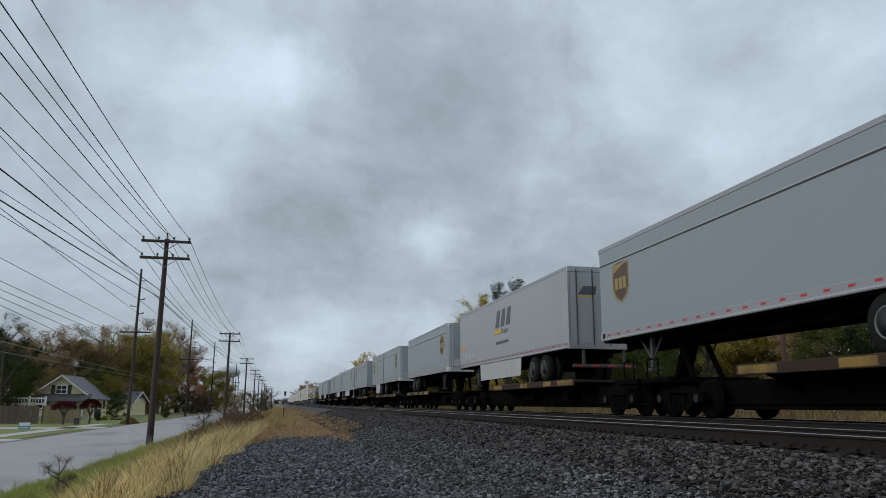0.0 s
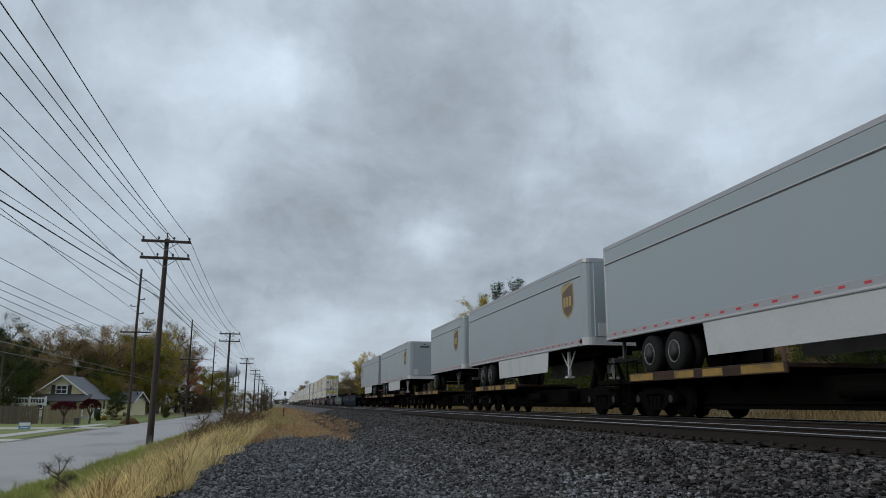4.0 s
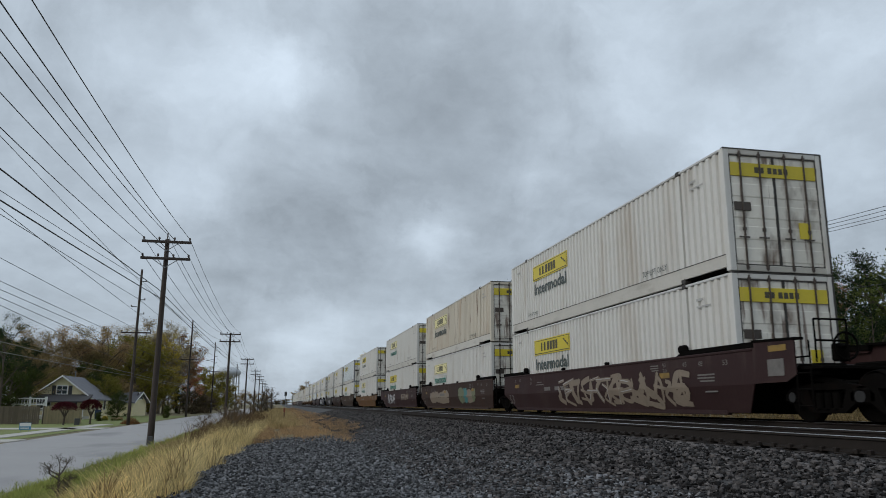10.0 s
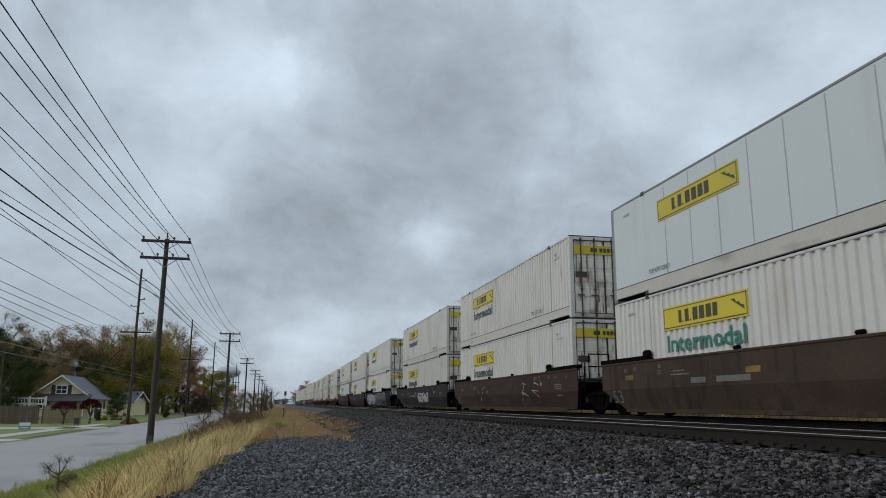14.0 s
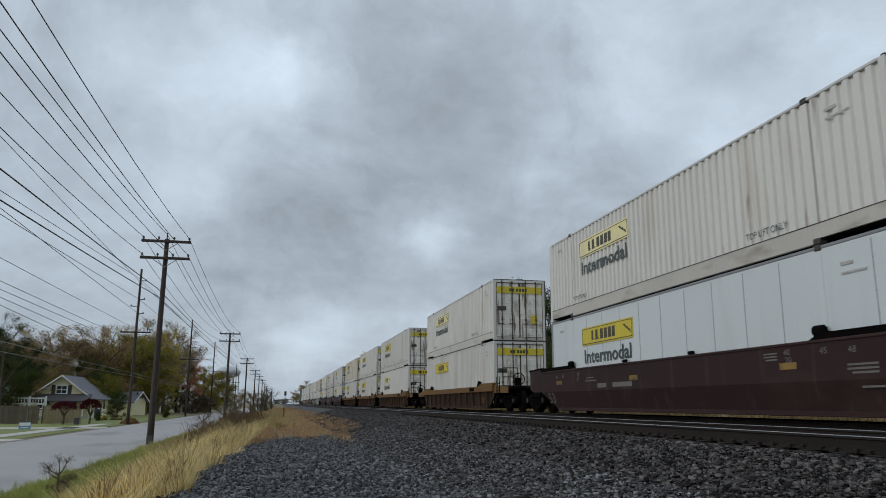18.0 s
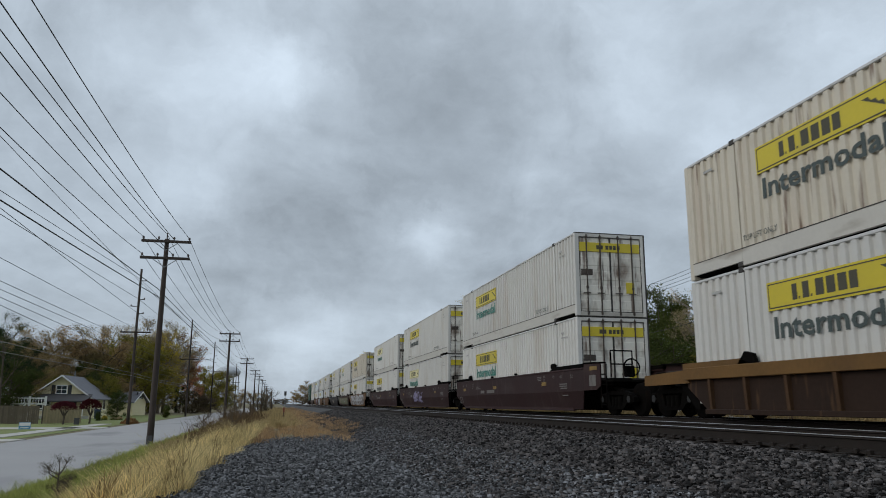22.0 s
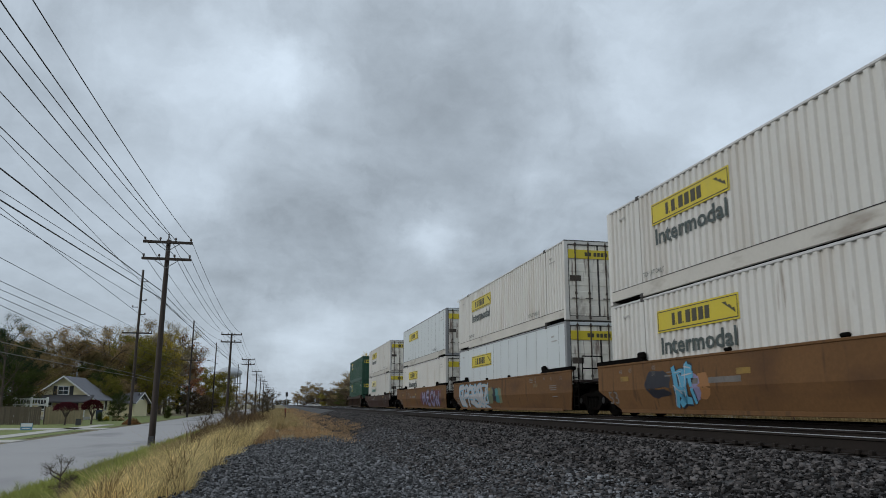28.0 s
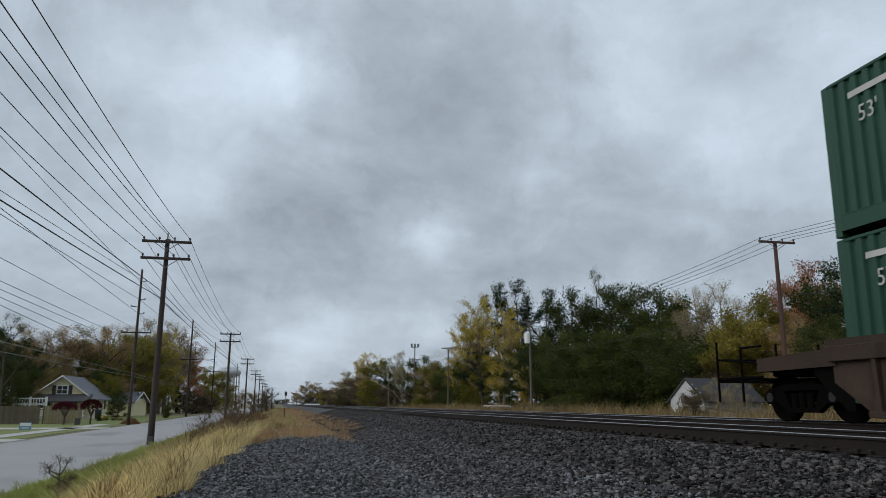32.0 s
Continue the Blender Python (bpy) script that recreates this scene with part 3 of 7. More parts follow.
CHIP_V = np.array([(-1, -1, -1), (1, -1, -1), (1, 1, -1), (-1, 1, -1), (-1, -1, 1), (1, -1, 1), (1, 1, 1), (-1, 1, 1)]) * 0.62
CHIP_F = np.array([(4, 5, 6), (4, 6, 7), (0, 1, 5), (0, 5, 4), (1, 2, 6), (1, 6, 5), (2, 3, 7), (2, 7, 6), (3, 0, 4), (3, 4, 7)])


def fast_mesh(name, verts, faces, material):
    """A mesh of many equal polygons from arrays."""
    me = bpy.data.meshes.new(name)
    k = faces.shape[1]
    me.vertices.add(len(verts))
    me.vertices.foreach_set("co", np.ascontiguousarray(verts, dtype=np.float32).ravel())
    me.loops.add(len(faces) * k)
    me.loops.foreach_set("vertex_index", np.ascontiguousarray(faces, dtype=np.int32).ravel())
    me.polygons.add(len(faces))
    me.polygons.foreach_set("loop_start", np.arange(0, len(faces) * k, k, dtype=np.int32))
    me.update(calc_edges=True)
    me.validate()
    me.materials.append(material)
    return me


LV = np.vectorize(lambda x: level(x, 0))


def stones(name, count, seed, x0, x1, y0, y1, size, material, keep=None):
    g = np.random.default_rng(seed)
    # more of them close by
    y = y0 * (y1 / y0) ** g.random(count)
    x = x0 + (x1 - x0) * g.random(count)
    if keep is not None:
        ok = keep(x, y)
        x, y = x[ok], y[ok]
    n = len(x)
    s = size * (0.45 + 1.0 * g.random((n, 1)) ** 2) * np.array([[1.25, 0.95, 0.58]]) * (0.65 + 0.7 * g.random((n, 3)))
    v = CHIP_V[None] * (1 + 0.75 * (g.random((n, 8, 3)) - 0.5)) * s[:, None, :]
    a, e = g.random(n) * 6.283, g.normal(0, 0.6, n)
    ca, sa, ce, se = np.cos(a)[:, None], np.sin(a)[:, None], np.cos(e)[:, None], np.sin(e)[:, None]
    vx, vy, vz = v[..., 0], v[..., 1] * ce - v[..., 2] * se, v[..., 1] * se + v[..., 2] * ce
    out = np.stack([vx * ca - vy * sa + x[:, None], vx * sa + vy * ca + y[:, None], vz + (LV(x) + 0.004 + 0.045 * g.random(n))[:, None]], -1)
    f = (CHIP_F[None] + 8 * np.arange(n)[:, None, None]).reshape(-1, 3)
    return fast_mesh(name, out.reshape(-1, 3), f, material)


def in_yard(x, y):
    g = np.random.default_rng(77)
    left = -1.12 + np.maximum(0.0, (y - 12) * 0.050) + np.maximum(0.0, y - 22.0) * 0.9
    left += 0.16 * np.sin(y * 2.3) + 0.12 * np.sin(y * 5.7 + 1.0) + g.normal(0, 0.16, len(x)) + np.abs(g.normal(0, 1, len(x))) * np.where(y > 21, -0.7, 0.0)
    return (x > left) & (y < 31)


tagged(put("gravel", stones("gravel", 72000, 11, -1.7, 3.7, 5.6, 31.0, 0.0205, M["stone"], in_yard)), "loose grey crushed stones on the verge", "gravel", kind="stuff")
tagged(put("ballast_stones", stones("ballast_stones", 72000, 12, 2.0, 5.45, 3.4, 70.0, 0.0235, M["stone_brown"])), "dusty dark ballast stones along the track", "ballast", kind="stuff")


# rails on ties, with plates and spikes
def rail_mesh():
    b = Build()
    prof = [(-0.07, -0.172), (0.07, -0.172), (0.07, -0.160), (0.012, -0.140), (0.012, -0.040), (0.034, -0.030), (0.034, -0.006), (-0.034, -0.006), (-0.034, -0.030), (-0.012, -0.040), (-0.012, -0.140), (-0.07, -0.160)]
    b.slab(prof, "y", -900, 1500)
    return b.mesh("rail_web", M["rail"])


for x in (NEAR_X - 0.7525, NEAR_X + 0.7525, TRACK_X - 0.7525, TRACK_X + 0.7525):
    r = thing("rail", Matrix.Translation((x, 0, RAIL_Z)), "rusty steel rail with a polished running surface", "rail", "rails of the two tracks")
    put("web", rail_mesh(), r)
    head = Build().slab([(-0.0345, -0.0075), (-0.031, -0.0045), (-0.018, -0.001), (0.0, 0.0), (0.018, -0.001), (0.031, -0.0045), (0.0345, -0.0075)], "y", -900, 1500)
    part("running_surface", head, M["railhead"], r, "polished steel running surface")
tie_me = Build().bev(-1.3, 1.3, -0.115, 0.115, -0.37, -0.188, 0.015).mesh("tie", M["tie"])
plate_me = Build().bev(-0.17, 0.17, -0.09, 0.09, -0.187, -0.173, 0.004).mesh("tie_plate", M["rail"])
anchor_me = Build().bev(-0.87, -0.81, -0.18, -0.13, -0.18, -0.125, 0.008).mesh("rail_anchor", M["rail"])
for i in range(150):
    y = -3.0 + 0.53 * i
    tie = tagged(put("railway_tie", tie_me, None, pose(NEAR_X + 0.03 * math.sin(i * 7.3), y, RAIL_Z, 0, 0, 0.6 * math.sin(i * 3.1))),
                 "weathered dark timber railway tie in the ballast", "railway tie", "ties under the near track")
    if i < 75:
        for side in (-0.7525, 0.7525):
            put("tie_plate", plate_me, tie, Matrix.Translation((side, 0, 0)))
        for dy in (0.0, 0.30):
            put("rail_anchor", anchor_me, tie, Matrix.Translation((0, dy, 0)))
far_ties = Build()
for i in range(700):
    y = -3.0 + 0.53 * i
    far_ties.box(TRACK_X - 1.3, TRACK_X + 1.3, y - 0.11, y + 0.11, RAIL_Z - 0.36, RAIL_Z - 0.19)
for i in range(150, 700):
    far_ties.box(NEAR_X - 1.3, NEAR_X + 1.3, -3.0 + 0.53 * i - 0.11, -3.0 + 0.53 * i + 0.11, RAIL_Z - 0.36, RAIL_Z - 0.19)
tagged(part("distant_ties", far_ties, M["tie"], None), "timber ties under the train and far along", "railway tie", kind="stuff")

# ---------- containers ----------
CL, CW, CH = 16.154, 1.295, 2.896
CACHE = {}


def cached(key, make):
    if key not in CACHE:
        CACHE[key] = make()
    return CACHE[key]


def corrugated(material):
    """One long side: trapezoid folds between the end posts."""
    b = Build()
    y, pts = 0.16, [(0.0, 0.16)]
    n = int((CL - 0.32) / 0.28)
    step = (CL - 0.32) / n
    for i in range(n):
        for dx, dy in ((0.055, 0.10), (0.055, 0.46), (0.0, 0.56), (0.0, 1.0)):
            pts.append((dx, y + dy * step))
        y += step
    for x, yy in pts:
        b.v += [(-CW + 0.012 + x, yy, 0.39), (-CW + 0.012 + x, yy, CH - 0.05)]
    for i in range(len(pts) - 1):
        b.f.append((2 * i, 2 * i + 1, 2 * i + 3, 2 * i + 2))
    return b.mesh("side_panel", material)


def smooth_side(material):
    b = Build()
    b.box(-CW + 0.012, -CW + 0.03, 0.16, CL - 0.16, 0.39, CH - 0.05)
    return b.mesh("side_panel", material)


HALF = Matrix.Translation((0, CL, 0)) @ Matrix.Rotation(math.pi, 4, "Z")


def container(u, z, style):
    """style: skin (white, cream, plate, green), sign (yellow, pale, none), word (green, dark, none)"""
    skin, sign, word = style
    labels = {"white": "white corrugated steel cargo container with rust-streaked doors", "cream": "weathered cream corrugated cargo container with rust streaks",
              "plate": "smooth white panelled cargo container with grey rails", "green": "dark green corrugated cargo container with pale stencils"}
    ob = thing("cargo_container", Matrix.Translation((0, 0, z)), labels[skin] + (" in a well car" if z < 2 else " stacked on top"), "container", "containers on the train")
    riding(ob, u)
    panel = M[skin]
    trim = {"plate": M["greyrail"], "green": M["green_dark"]}.get(skin, M["railtrim"])
    door_m = M["green"] if skin == "green" else M["door"]
    side = cached(("side", skin), lambda: smooth_side(panel) if skin == "plate" else corrugated(panel))
    put("side_panel", side, ob)
    put("side_panel", side, ob, HALF)
    if skin == "plate":
        seam = cached("seam", lambda: Build().box(-CW + 0.007, -CW + 0.0125, -0.008, 0.008, 0.16, CH - 0.12).mesh("panel_seam", M["greyrail"]))
        for i in range(12):
            put("panel_seam", seam, ob, Matrix.Translation((0, 0.75 + 1.22 * i, 0)))
    put("roof", cached(("roof", skin), lambda: Build().box(-CW + 0.05, CW - 0.05, 0.1, CL - 0.1, CH - 0.05, CH - 0.012).mesh("roof", panel)), ob)
    put("floor", cached(("floor", skin), lambda: Build().box(-CW + 0.06, CW - 0.06, 0.1, CL - 0.1, 0.10, 0.148).mesh("floor", M["under"])), ob)
    top = cached(("top", skin), lambda: Build().bev(-CW, -CW + 0.07, 0.15, CL - 0.15, CH - 0.075, CH - 0.01, 0.012).mesh("top_rail", trim if skin in ("green", "plate") else M["toprail"]))
    bottom = cached(("bottom", skin), lambda: Build().bev(-CW, -CW + 0.08, 2.12, CL - 2.12, 0.03, 0.40, 0.01).box(-CW + 0.002, -CW + 0.07, 0.16, 2.12, 0.125, 0.398).box(-CW + 0.002, -CW + 0.07, CL - 2.12, CL - 0.16, 0.125, 0.398).mesh("bottom_rail", trim if skin == "green" else M["sill_white"]))
    gasket = cached(("line", skin == "green"), lambda: Build().box(-CW - 0.003, -CW + 0.06, 0.17, CL - 0.17, 0.400, 0.418).mesh("panel_joint", M["green_dark"] if skin == "green" else M["casting"]))
    put("panel_joint", gasket, ob, None, "dark joint line above the bottom rail")
    for m in (Matrix.Identity(4), HALF):
        put("top_rail", top, ob, m)
        put("bottom_rail", bottom, ob, m)
    post = cached(("post", skin), lambda: Build().bev(-CW - 0.002, -CW + 0.16, 0.0, 0.16, 0.02, CH - 0.02, 0.015).mesh("corner_post", trim if skin == "plate" else panel))
    mid = cached(("mid", skin), lambda: Build().bev(-CW + 0.006, -CW + 0.10, 1.96, 2.10, 0.03, CH - 0.01, 0.004).mesh("lifting_post", panel))
    cast = cached("cast", lambda: Build().bev(-0.09, 0.09, -0.09, 0.09, -0.06, 0.06, 0.015).mesh("corner_casting", M["casting"]))
    mirror = Matrix.Translation((0, CL, 0)) @ Matrix.Rotation(math.pi, 4, "Z")
    for m in (Matrix.Identity(4), mirror):
        put("corner_post", post, ob, m)
        put("corner_post", post, ob, m @ Matrix.Translation((2 * CW - 0.158, 0, 0)))
    for y in (2.03, CL - 2.03):
        put("lifting_post", mid, ob, Matrix.Translation((0, y - 2.03, 0)))
        put("corner_casting", cast, ob, Matrix.Translation((-CW + 0.078, y, CH - 0.045)))
        put("corner_casting", cast, ob, Matrix.Translation((-CW + 0.078, y, 0.075)))
    # door end, towards the camera
    def leaf():
        fold = [(0.058, 0.16), (0.033, 0.16)]
        for i in range(5):
            z0 = 0.24 + i * 0.50
            fold += [(0.033, z0), (0.023, z0 + 0.03), (0.023, z0 + 0.30), (0.033, z0 + 0.33)]
        fold += [(0.033, CH - 0.14), (0.058, CH - 0.14)]
        return Build().slab(fold, "x", 0.02, CW - 0.15).mesh("door", door_m)
    lf = cached(("leaf", skin), leaf)
    for m in (Matrix.Identity(4), Matrix.Translation((-CW + 0.13, 0, 0))):
        d = put("door", lf, ob, m)
        rod = cached(("rod", skin == "green"), lambda: Build().tube((0, 0.0, 0.05), (0, 0.0, CH - 0.06), 0.024, sides=6).box(-0.04, 0.04, -0.01, 0.02, 0.95, 1.03).box(-0.16, 0.10, -0.022, -0.005, 0.78, 0.815).box(-0.04, 0.04, -0.01, 0.02, 0.07, 0.16).box(-0.04, 0.04, -0.01, 0.02, CH - 0.2, CH - 0.11).mesh("lock_rod", M["green_dark"] if skin == "green" else M["rod"]))
        for x in (0.30, 0.80):
            put("lock_rod", rod, d, Matrix.Translation((x, 0.0, 0)), "dark steel lock rod")
        hinge = cached("hinge", lambda: Build().bev(-0.03, 0.03, -0.015, 0.04, -0.05, 0.05, 0.008).mesh("hinge", M["rod"]))
        for zz in (0.35, 1.4, 2.5):
            put("hinge", hinge, d, Matrix.Translation(((CW - 0.15) if m.translation.x == 0 else 0.02, 0.02, zz)))
    dark_trim = M["green_dark"] if skin == "green" else M["casting"]
    seal = cached(("seal", skin == "green"), lambda: Build().ring(0.004, CW - 0.155, 0.16, CH - 0.149, 0.026, 0.012, 0.05).mesh("door_seal", dark_trim))
    for x in (0.0, -CW + 0.151):
        put("door_seal", seal, ob, Matrix.Translation((x, 0, 0)), "dark rubber door seal")
    edging = cached(("edging", skin == "green"), lambda: Build().slab([(-CW + 0.01, CH - 0.03), (-CW + 0.01, CH + 0.0015), (CW + 0.003, CH + 0.0015), (CW + 0.003, 0.03), (CW - 0.05, 0.03), (CW - 0.05, CH - 0.03)], "y", -0.004, 0.09).mesh("frame_edging", dark_trim))
    put("frame_edging", edging, ob, None, "dark worn edge of the door frame")
    put("door_header", cached(("hdr", skin), lambda: Build().bev(-CW + 0.16, CW - 0.16, 0.0, 0.1, CH - 0.15, CH - 0.01, 0.012).mesh("door_header", panel)), ob)
    put("door_sill", cached(("sill", skin), lambda: Build().bev(-CW + 0.16, CW - 0.16, 0.0, 0.1, 0.02, 0.16, 0.012).mesh("door_sill", trim)), ob)
    put("front_wall", cached(("front", skin), lambda: Build().box(-CW + 0.15, CW - 0.15, CL - 0.05, CL - 0.02, 0.05, CH - 0.03).mesh("front_wall", panel)), ob)
    if skin == "green":
        put("stencil", lettering("53'", 0.30, 0.42, M["letter_white"]), ob, on_side(-CW + 0.004, 1.55, CH - 0.62), "white stencilled length mark")
        put("stencil", lettering("53'", 0.30, 0.42, M["letter_white"]), ob, on_side(-CW + 0.004, CL - 0.85, CH - 0.95), "white stencilled length mark")
        plate = put("logo_panel", cached("gplate", lambda: Build().bev(-CW - 0.004, -CW + 0.01, CL - 4.05, CL - 2.95, CH - 1.15, CH - 0.33, 0.002).mesh("logo_panel", M["yellow"])), ob, None, "yellow emblem panel")
        put("emblem", cached("gmark1", lambda: Build().box(-CW - 0.008, -CW - 0.0045, CL - 3.30, CL - 3.02, CH - 1.06, CH - 0.42).mesh("emblem", M["ink"])), plate)
        put("emblem", cached("gmark2", lambda: Build().slab([(CL - 3.98, CH - 0.52), (CL - 3.80, CH - 0.50), (CL - 3.42, CH - 0.98), (CL - 3.36, CH - 0.5), (CL - 3.34, CH - 1.0), (CL - 3.55, CH - 0.80), (CL - 3.9, CH - 0.85)], "x", -CW - 0.008, -CW - 0.0045).mesh("emblem", M["mark_blue"])), plate)
        diamond = cached("diamond", lambda: Build().slab([(0, -0.2), (0.17, 0), (0, 0.2), (-0.17, 0)], "x", -0.003, 0.003).mesh("placard", M["letter_white"]))
        put("placard", diamond, ob, Matrix.Translation((-CW - 0.002, CL - 2.62, CH - 0.62)), "white diamond placard")
        endplate = put("logo_panel", cached("gend", lambda: Build().bev(-1.02, -0.45, 0.008, 0.03, CH - 0.82, CH - 0.42, 0.003).mesh("logo_panel", M["yellow"])), ob, None, "yellow emblem panel")
        put("emblem", cached("gend2", lambda: Build().box(-0.98, -0.82, 0.003, 0.0085, CH - 0.78, CH - 0.46).box(-0.76, -0.5, 0.003, 0.0085, CH - 0.70, CH - 0.52).mesh("emblem", M["ink"])), endplate)
        put("placard", cached("diamond2", lambda: Build().slab([(0, -0.2), (0.19, 0), (0, 0.2), (-0.19, 0)], "y", 0.005, 0.01).mesh("placard", M["letter_white"])), ob, Matrix.Translation((0.75, 0, CH - 0.98)), "white diamond placard")
        put("code_bar", cached("gcode", lambda: Build().box(0.25, 0.62, 0.006, 0.012, CH - 0.48, CH - 0.40).box(0.22, 0.85, 0.006, 0.012, CH - 0.64, CH - 0.53).mesh("code_bar", M["letter_white"])), ob)
        put("code_bar", cached("gcode2", lambda: Build().box(-CW - 0.003, -CW, CL - 1.75, CL - 0.65, CH - 0.46, CH - 0.35).mesh("code_bar", M["letter_white"])), ob, None, "pale stencilled code")
        put("label_plate", cached("gorange", lambda: Build().bev(0.22, 0.92, 0.004, 0.03, CH - 1.78, CH - 1.58, 0.003).mesh("label_plate", M["mark_yellow"])), ob, None, "orange warning label")
        return ob
    # long yellow name board, lettering left as bars
    if sign != "none":
        sm = M["yellow"] if sign == "yellow" else M["palesign"]
        y1, y0 = CL - 2.85, CL - 6.5
        board = put("name_board", cached(("board", sign), lambda: Build().bev(-CW - 0.006, -CW + 0.011, y0, y1, CH - 1.05, CH - 0.47, 0.002).mesh("name_board", sm)), ob, None, "yellow name board" if sign == "yellow" else "faded pale yellow name board")

        for a, c in ((0.62, 0.76), (0.80, 0.84), (0.92, 1.10), (1.14, 1.18), (1.28, 1.50), (1.57, 1.79), (1.86, 2.08), (2.14, 2.34)):
            yy = y1 - a - 0.15
            put("name_bar", cached(("bar", round(c - a, 2)), lambda: Build().box(0, 0.0035, a - c, 0, -0.91, -0.60 if c - a > 0.05 else -0.86).mesh("name_bar", M["ink"])), board, Matrix.Translation((-CW - 0.010, yy, CH)))
        wing = cached("wing", lambda: Build().slab([(0.0, -0.90), (0.52, -0.62), (0.36, -0.62), (0.30, -0.70), (0.20, -0.70), (0.14, -0.78), (0.04, -0.78)], "x", 0, 0.0035).mesh("wing_mark", M["ink"]))
        put("wing_mark", wing, board, Matrix.Translation((-CW - 0.010, y0 + 0.12, CH)))
        put("border_line", cached("bline", lambda: Build().box(-CW - 0.010, -CW - 0.0065, y0 + 0.04, y1 - 0.04, CH - 1.01, CH - 0.985).box(-CW - 0.010, -CW - 0.0065, y0 + 0.04, y1 - 0.04, CH - 0.53, CH - 0.51).box(-CW - 0.010, -CW - 0.0065, y0 + 0.04, y0 + 0.065, CH - 0.984, CH - 0.531).box(-CW - 0.010, -CW - 0.0065, y1 - 0.065, y1 - 0.04, CH - 0.984, CH - 0.531).mesh("border_line", M["ink"])), board)
    if word != "none":
        lm = M["letter_green"] if word == "green" else M["letter_dark"]
        put("lettering", lettering("Intermodal", 0.42, 3.35, lm, bold=0.022), ob, on_side(-CW - 0.004, CL - 3.0, CH - 1.60), "large " + word + " lettering")
    put("lettering", lettering("TOP LIFT ONLY", 0.15, 1.35, M["letter_dark"]), ob, on_side(-CW - 0.003, 4.15, 0.52), "small dark lettering")
    put("lettering", lettering("TOP LIFT ONLY", 0.13, 1.15, M["letter_dark"]), ob, on_side(-CW - 0.003, CL - 2.2, 0.54), "small dark lettering")
    for y, z, w, hh in ((1.2, CH - 0.48, 0.3, 0.06), (0.9, CH - 0.64, 0.6, 0.04), (CL - 1.2, CH - 0.43, 0.35, 0.06)):
        put("code_bar", cached(("code", w), lambda: Build().box(-CW - 0.002, -CW + 0.004, 0, w, 0, hh).mesh("code_bar", M["faded_ink"])), ob, Matrix.Translation((0, y, z)))
    eb = put("name_board", cached("endboard", lambda: Build().bev(-1.12, 1.10, 0.006, 0.03, CH - 0.66, CH - 0.34, 0.003).mesh("name_board", M["yellow"])), ob, None, "yellow name board on the doors")

    endbar = cached("endbar", lambda: Build().box(0, 0.105, 0.002, 0.0065, CH - 0.57, CH - 0.43).mesh("name_bar", M["ink"]))
    for a in (-0.5, -0.36, -0.16, -0.02, 0.12, 0.26):
        put("name_bar", endbar, eb, Matrix.Translation((a, 0, 0)))
    put("label_plate", cached("lab1", lambda: Build().bev(0.55, 0.85, 0.004, 0.03, 0.82, 1.20, 0.003).mesh("label_plate", M["yellow"])), ob, None, "small yellow label")
    put("vent_plate", cached("lab2", lambda: Build().bev(-1.08, -0.66, 0.002, 0.03, 1.42, 1.62, 0.003).mesh("vent_plate", M["rod"])), ob, None, "dark document plate")
    return ob


# ---------- rail trucks ----------
def truck_meshes():
    def frame_side():
        b = Build()
        b.slab([(-1.15, 0.52), (-0.95, 0.64), (-0.45, 0.72), (0.45, 0.72), (0.95, 0.64), (1.15, 0.52), (1.15, 0.40), (0.74, 0.38), (0.42, 0.18), (0.001, 0.18), (0.001, 0.27), (0.36, 0.27), (0.50, 0.60), (-0.50, 0.60), (-0.36, 0.27), (-0.001, 0.27), (-0.001, 0.18), (-0.42, 0.18), (-0.70, 0.36), (-1.15, 0.40)], "x", -1.12, -0.98)
        b.bev(-1.16, -0.94, -1.06, -0.78, 0.34, 0.62, 0.04)
        b.bev(-1.16, -0.94, 0.78, 1.06, 0.34, 0.62, 0.04)
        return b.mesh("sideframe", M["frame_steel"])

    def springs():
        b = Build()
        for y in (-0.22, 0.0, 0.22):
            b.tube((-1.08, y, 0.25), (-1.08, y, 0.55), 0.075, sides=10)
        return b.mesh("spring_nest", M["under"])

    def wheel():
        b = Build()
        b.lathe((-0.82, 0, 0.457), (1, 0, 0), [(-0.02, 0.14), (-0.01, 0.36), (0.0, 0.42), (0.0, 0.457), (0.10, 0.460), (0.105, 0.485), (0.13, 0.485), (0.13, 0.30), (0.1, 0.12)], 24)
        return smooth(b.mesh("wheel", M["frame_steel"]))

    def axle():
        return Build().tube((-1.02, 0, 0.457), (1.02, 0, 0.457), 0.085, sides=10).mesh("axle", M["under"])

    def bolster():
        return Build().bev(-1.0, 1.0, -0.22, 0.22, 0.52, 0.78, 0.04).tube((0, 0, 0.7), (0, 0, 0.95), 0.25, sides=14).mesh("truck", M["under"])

    def capm():
        b = Build()
        for y in (-0.9, 0.9):
            b.tube((-1.17, y, 0.47), (-1.10, y, 0.47), 0.10, sides=10)
        return b.mesh("bearing_cap", M["tread"])
    return frame_side(), springs(), wheel(), axle(), bolster(), capm()


FLIP = Matrix.Rotation(math.pi, 4, "Z")


def truck(car, y):
    fs, sp, wh, ax, bo, cp = cached("truck", truck_meshes)
    t = put("truck", bo, car, Matrix.Translation((0, y, RAIL_Z)), "black steel wheel truck")
    for m in (Matrix.Identity(4), FLIP):
        put("sideframe", fs, t, m)
        put("spring_nest", sp, t, m)
        put("bearing_cap", cp, t, m)
    for dy in (-0.9, 0.9):
        put("axle", ax, t, Matrix.Translation((0, dy, 0)))
        for m in (Matrix.Identity(4), FLIP):
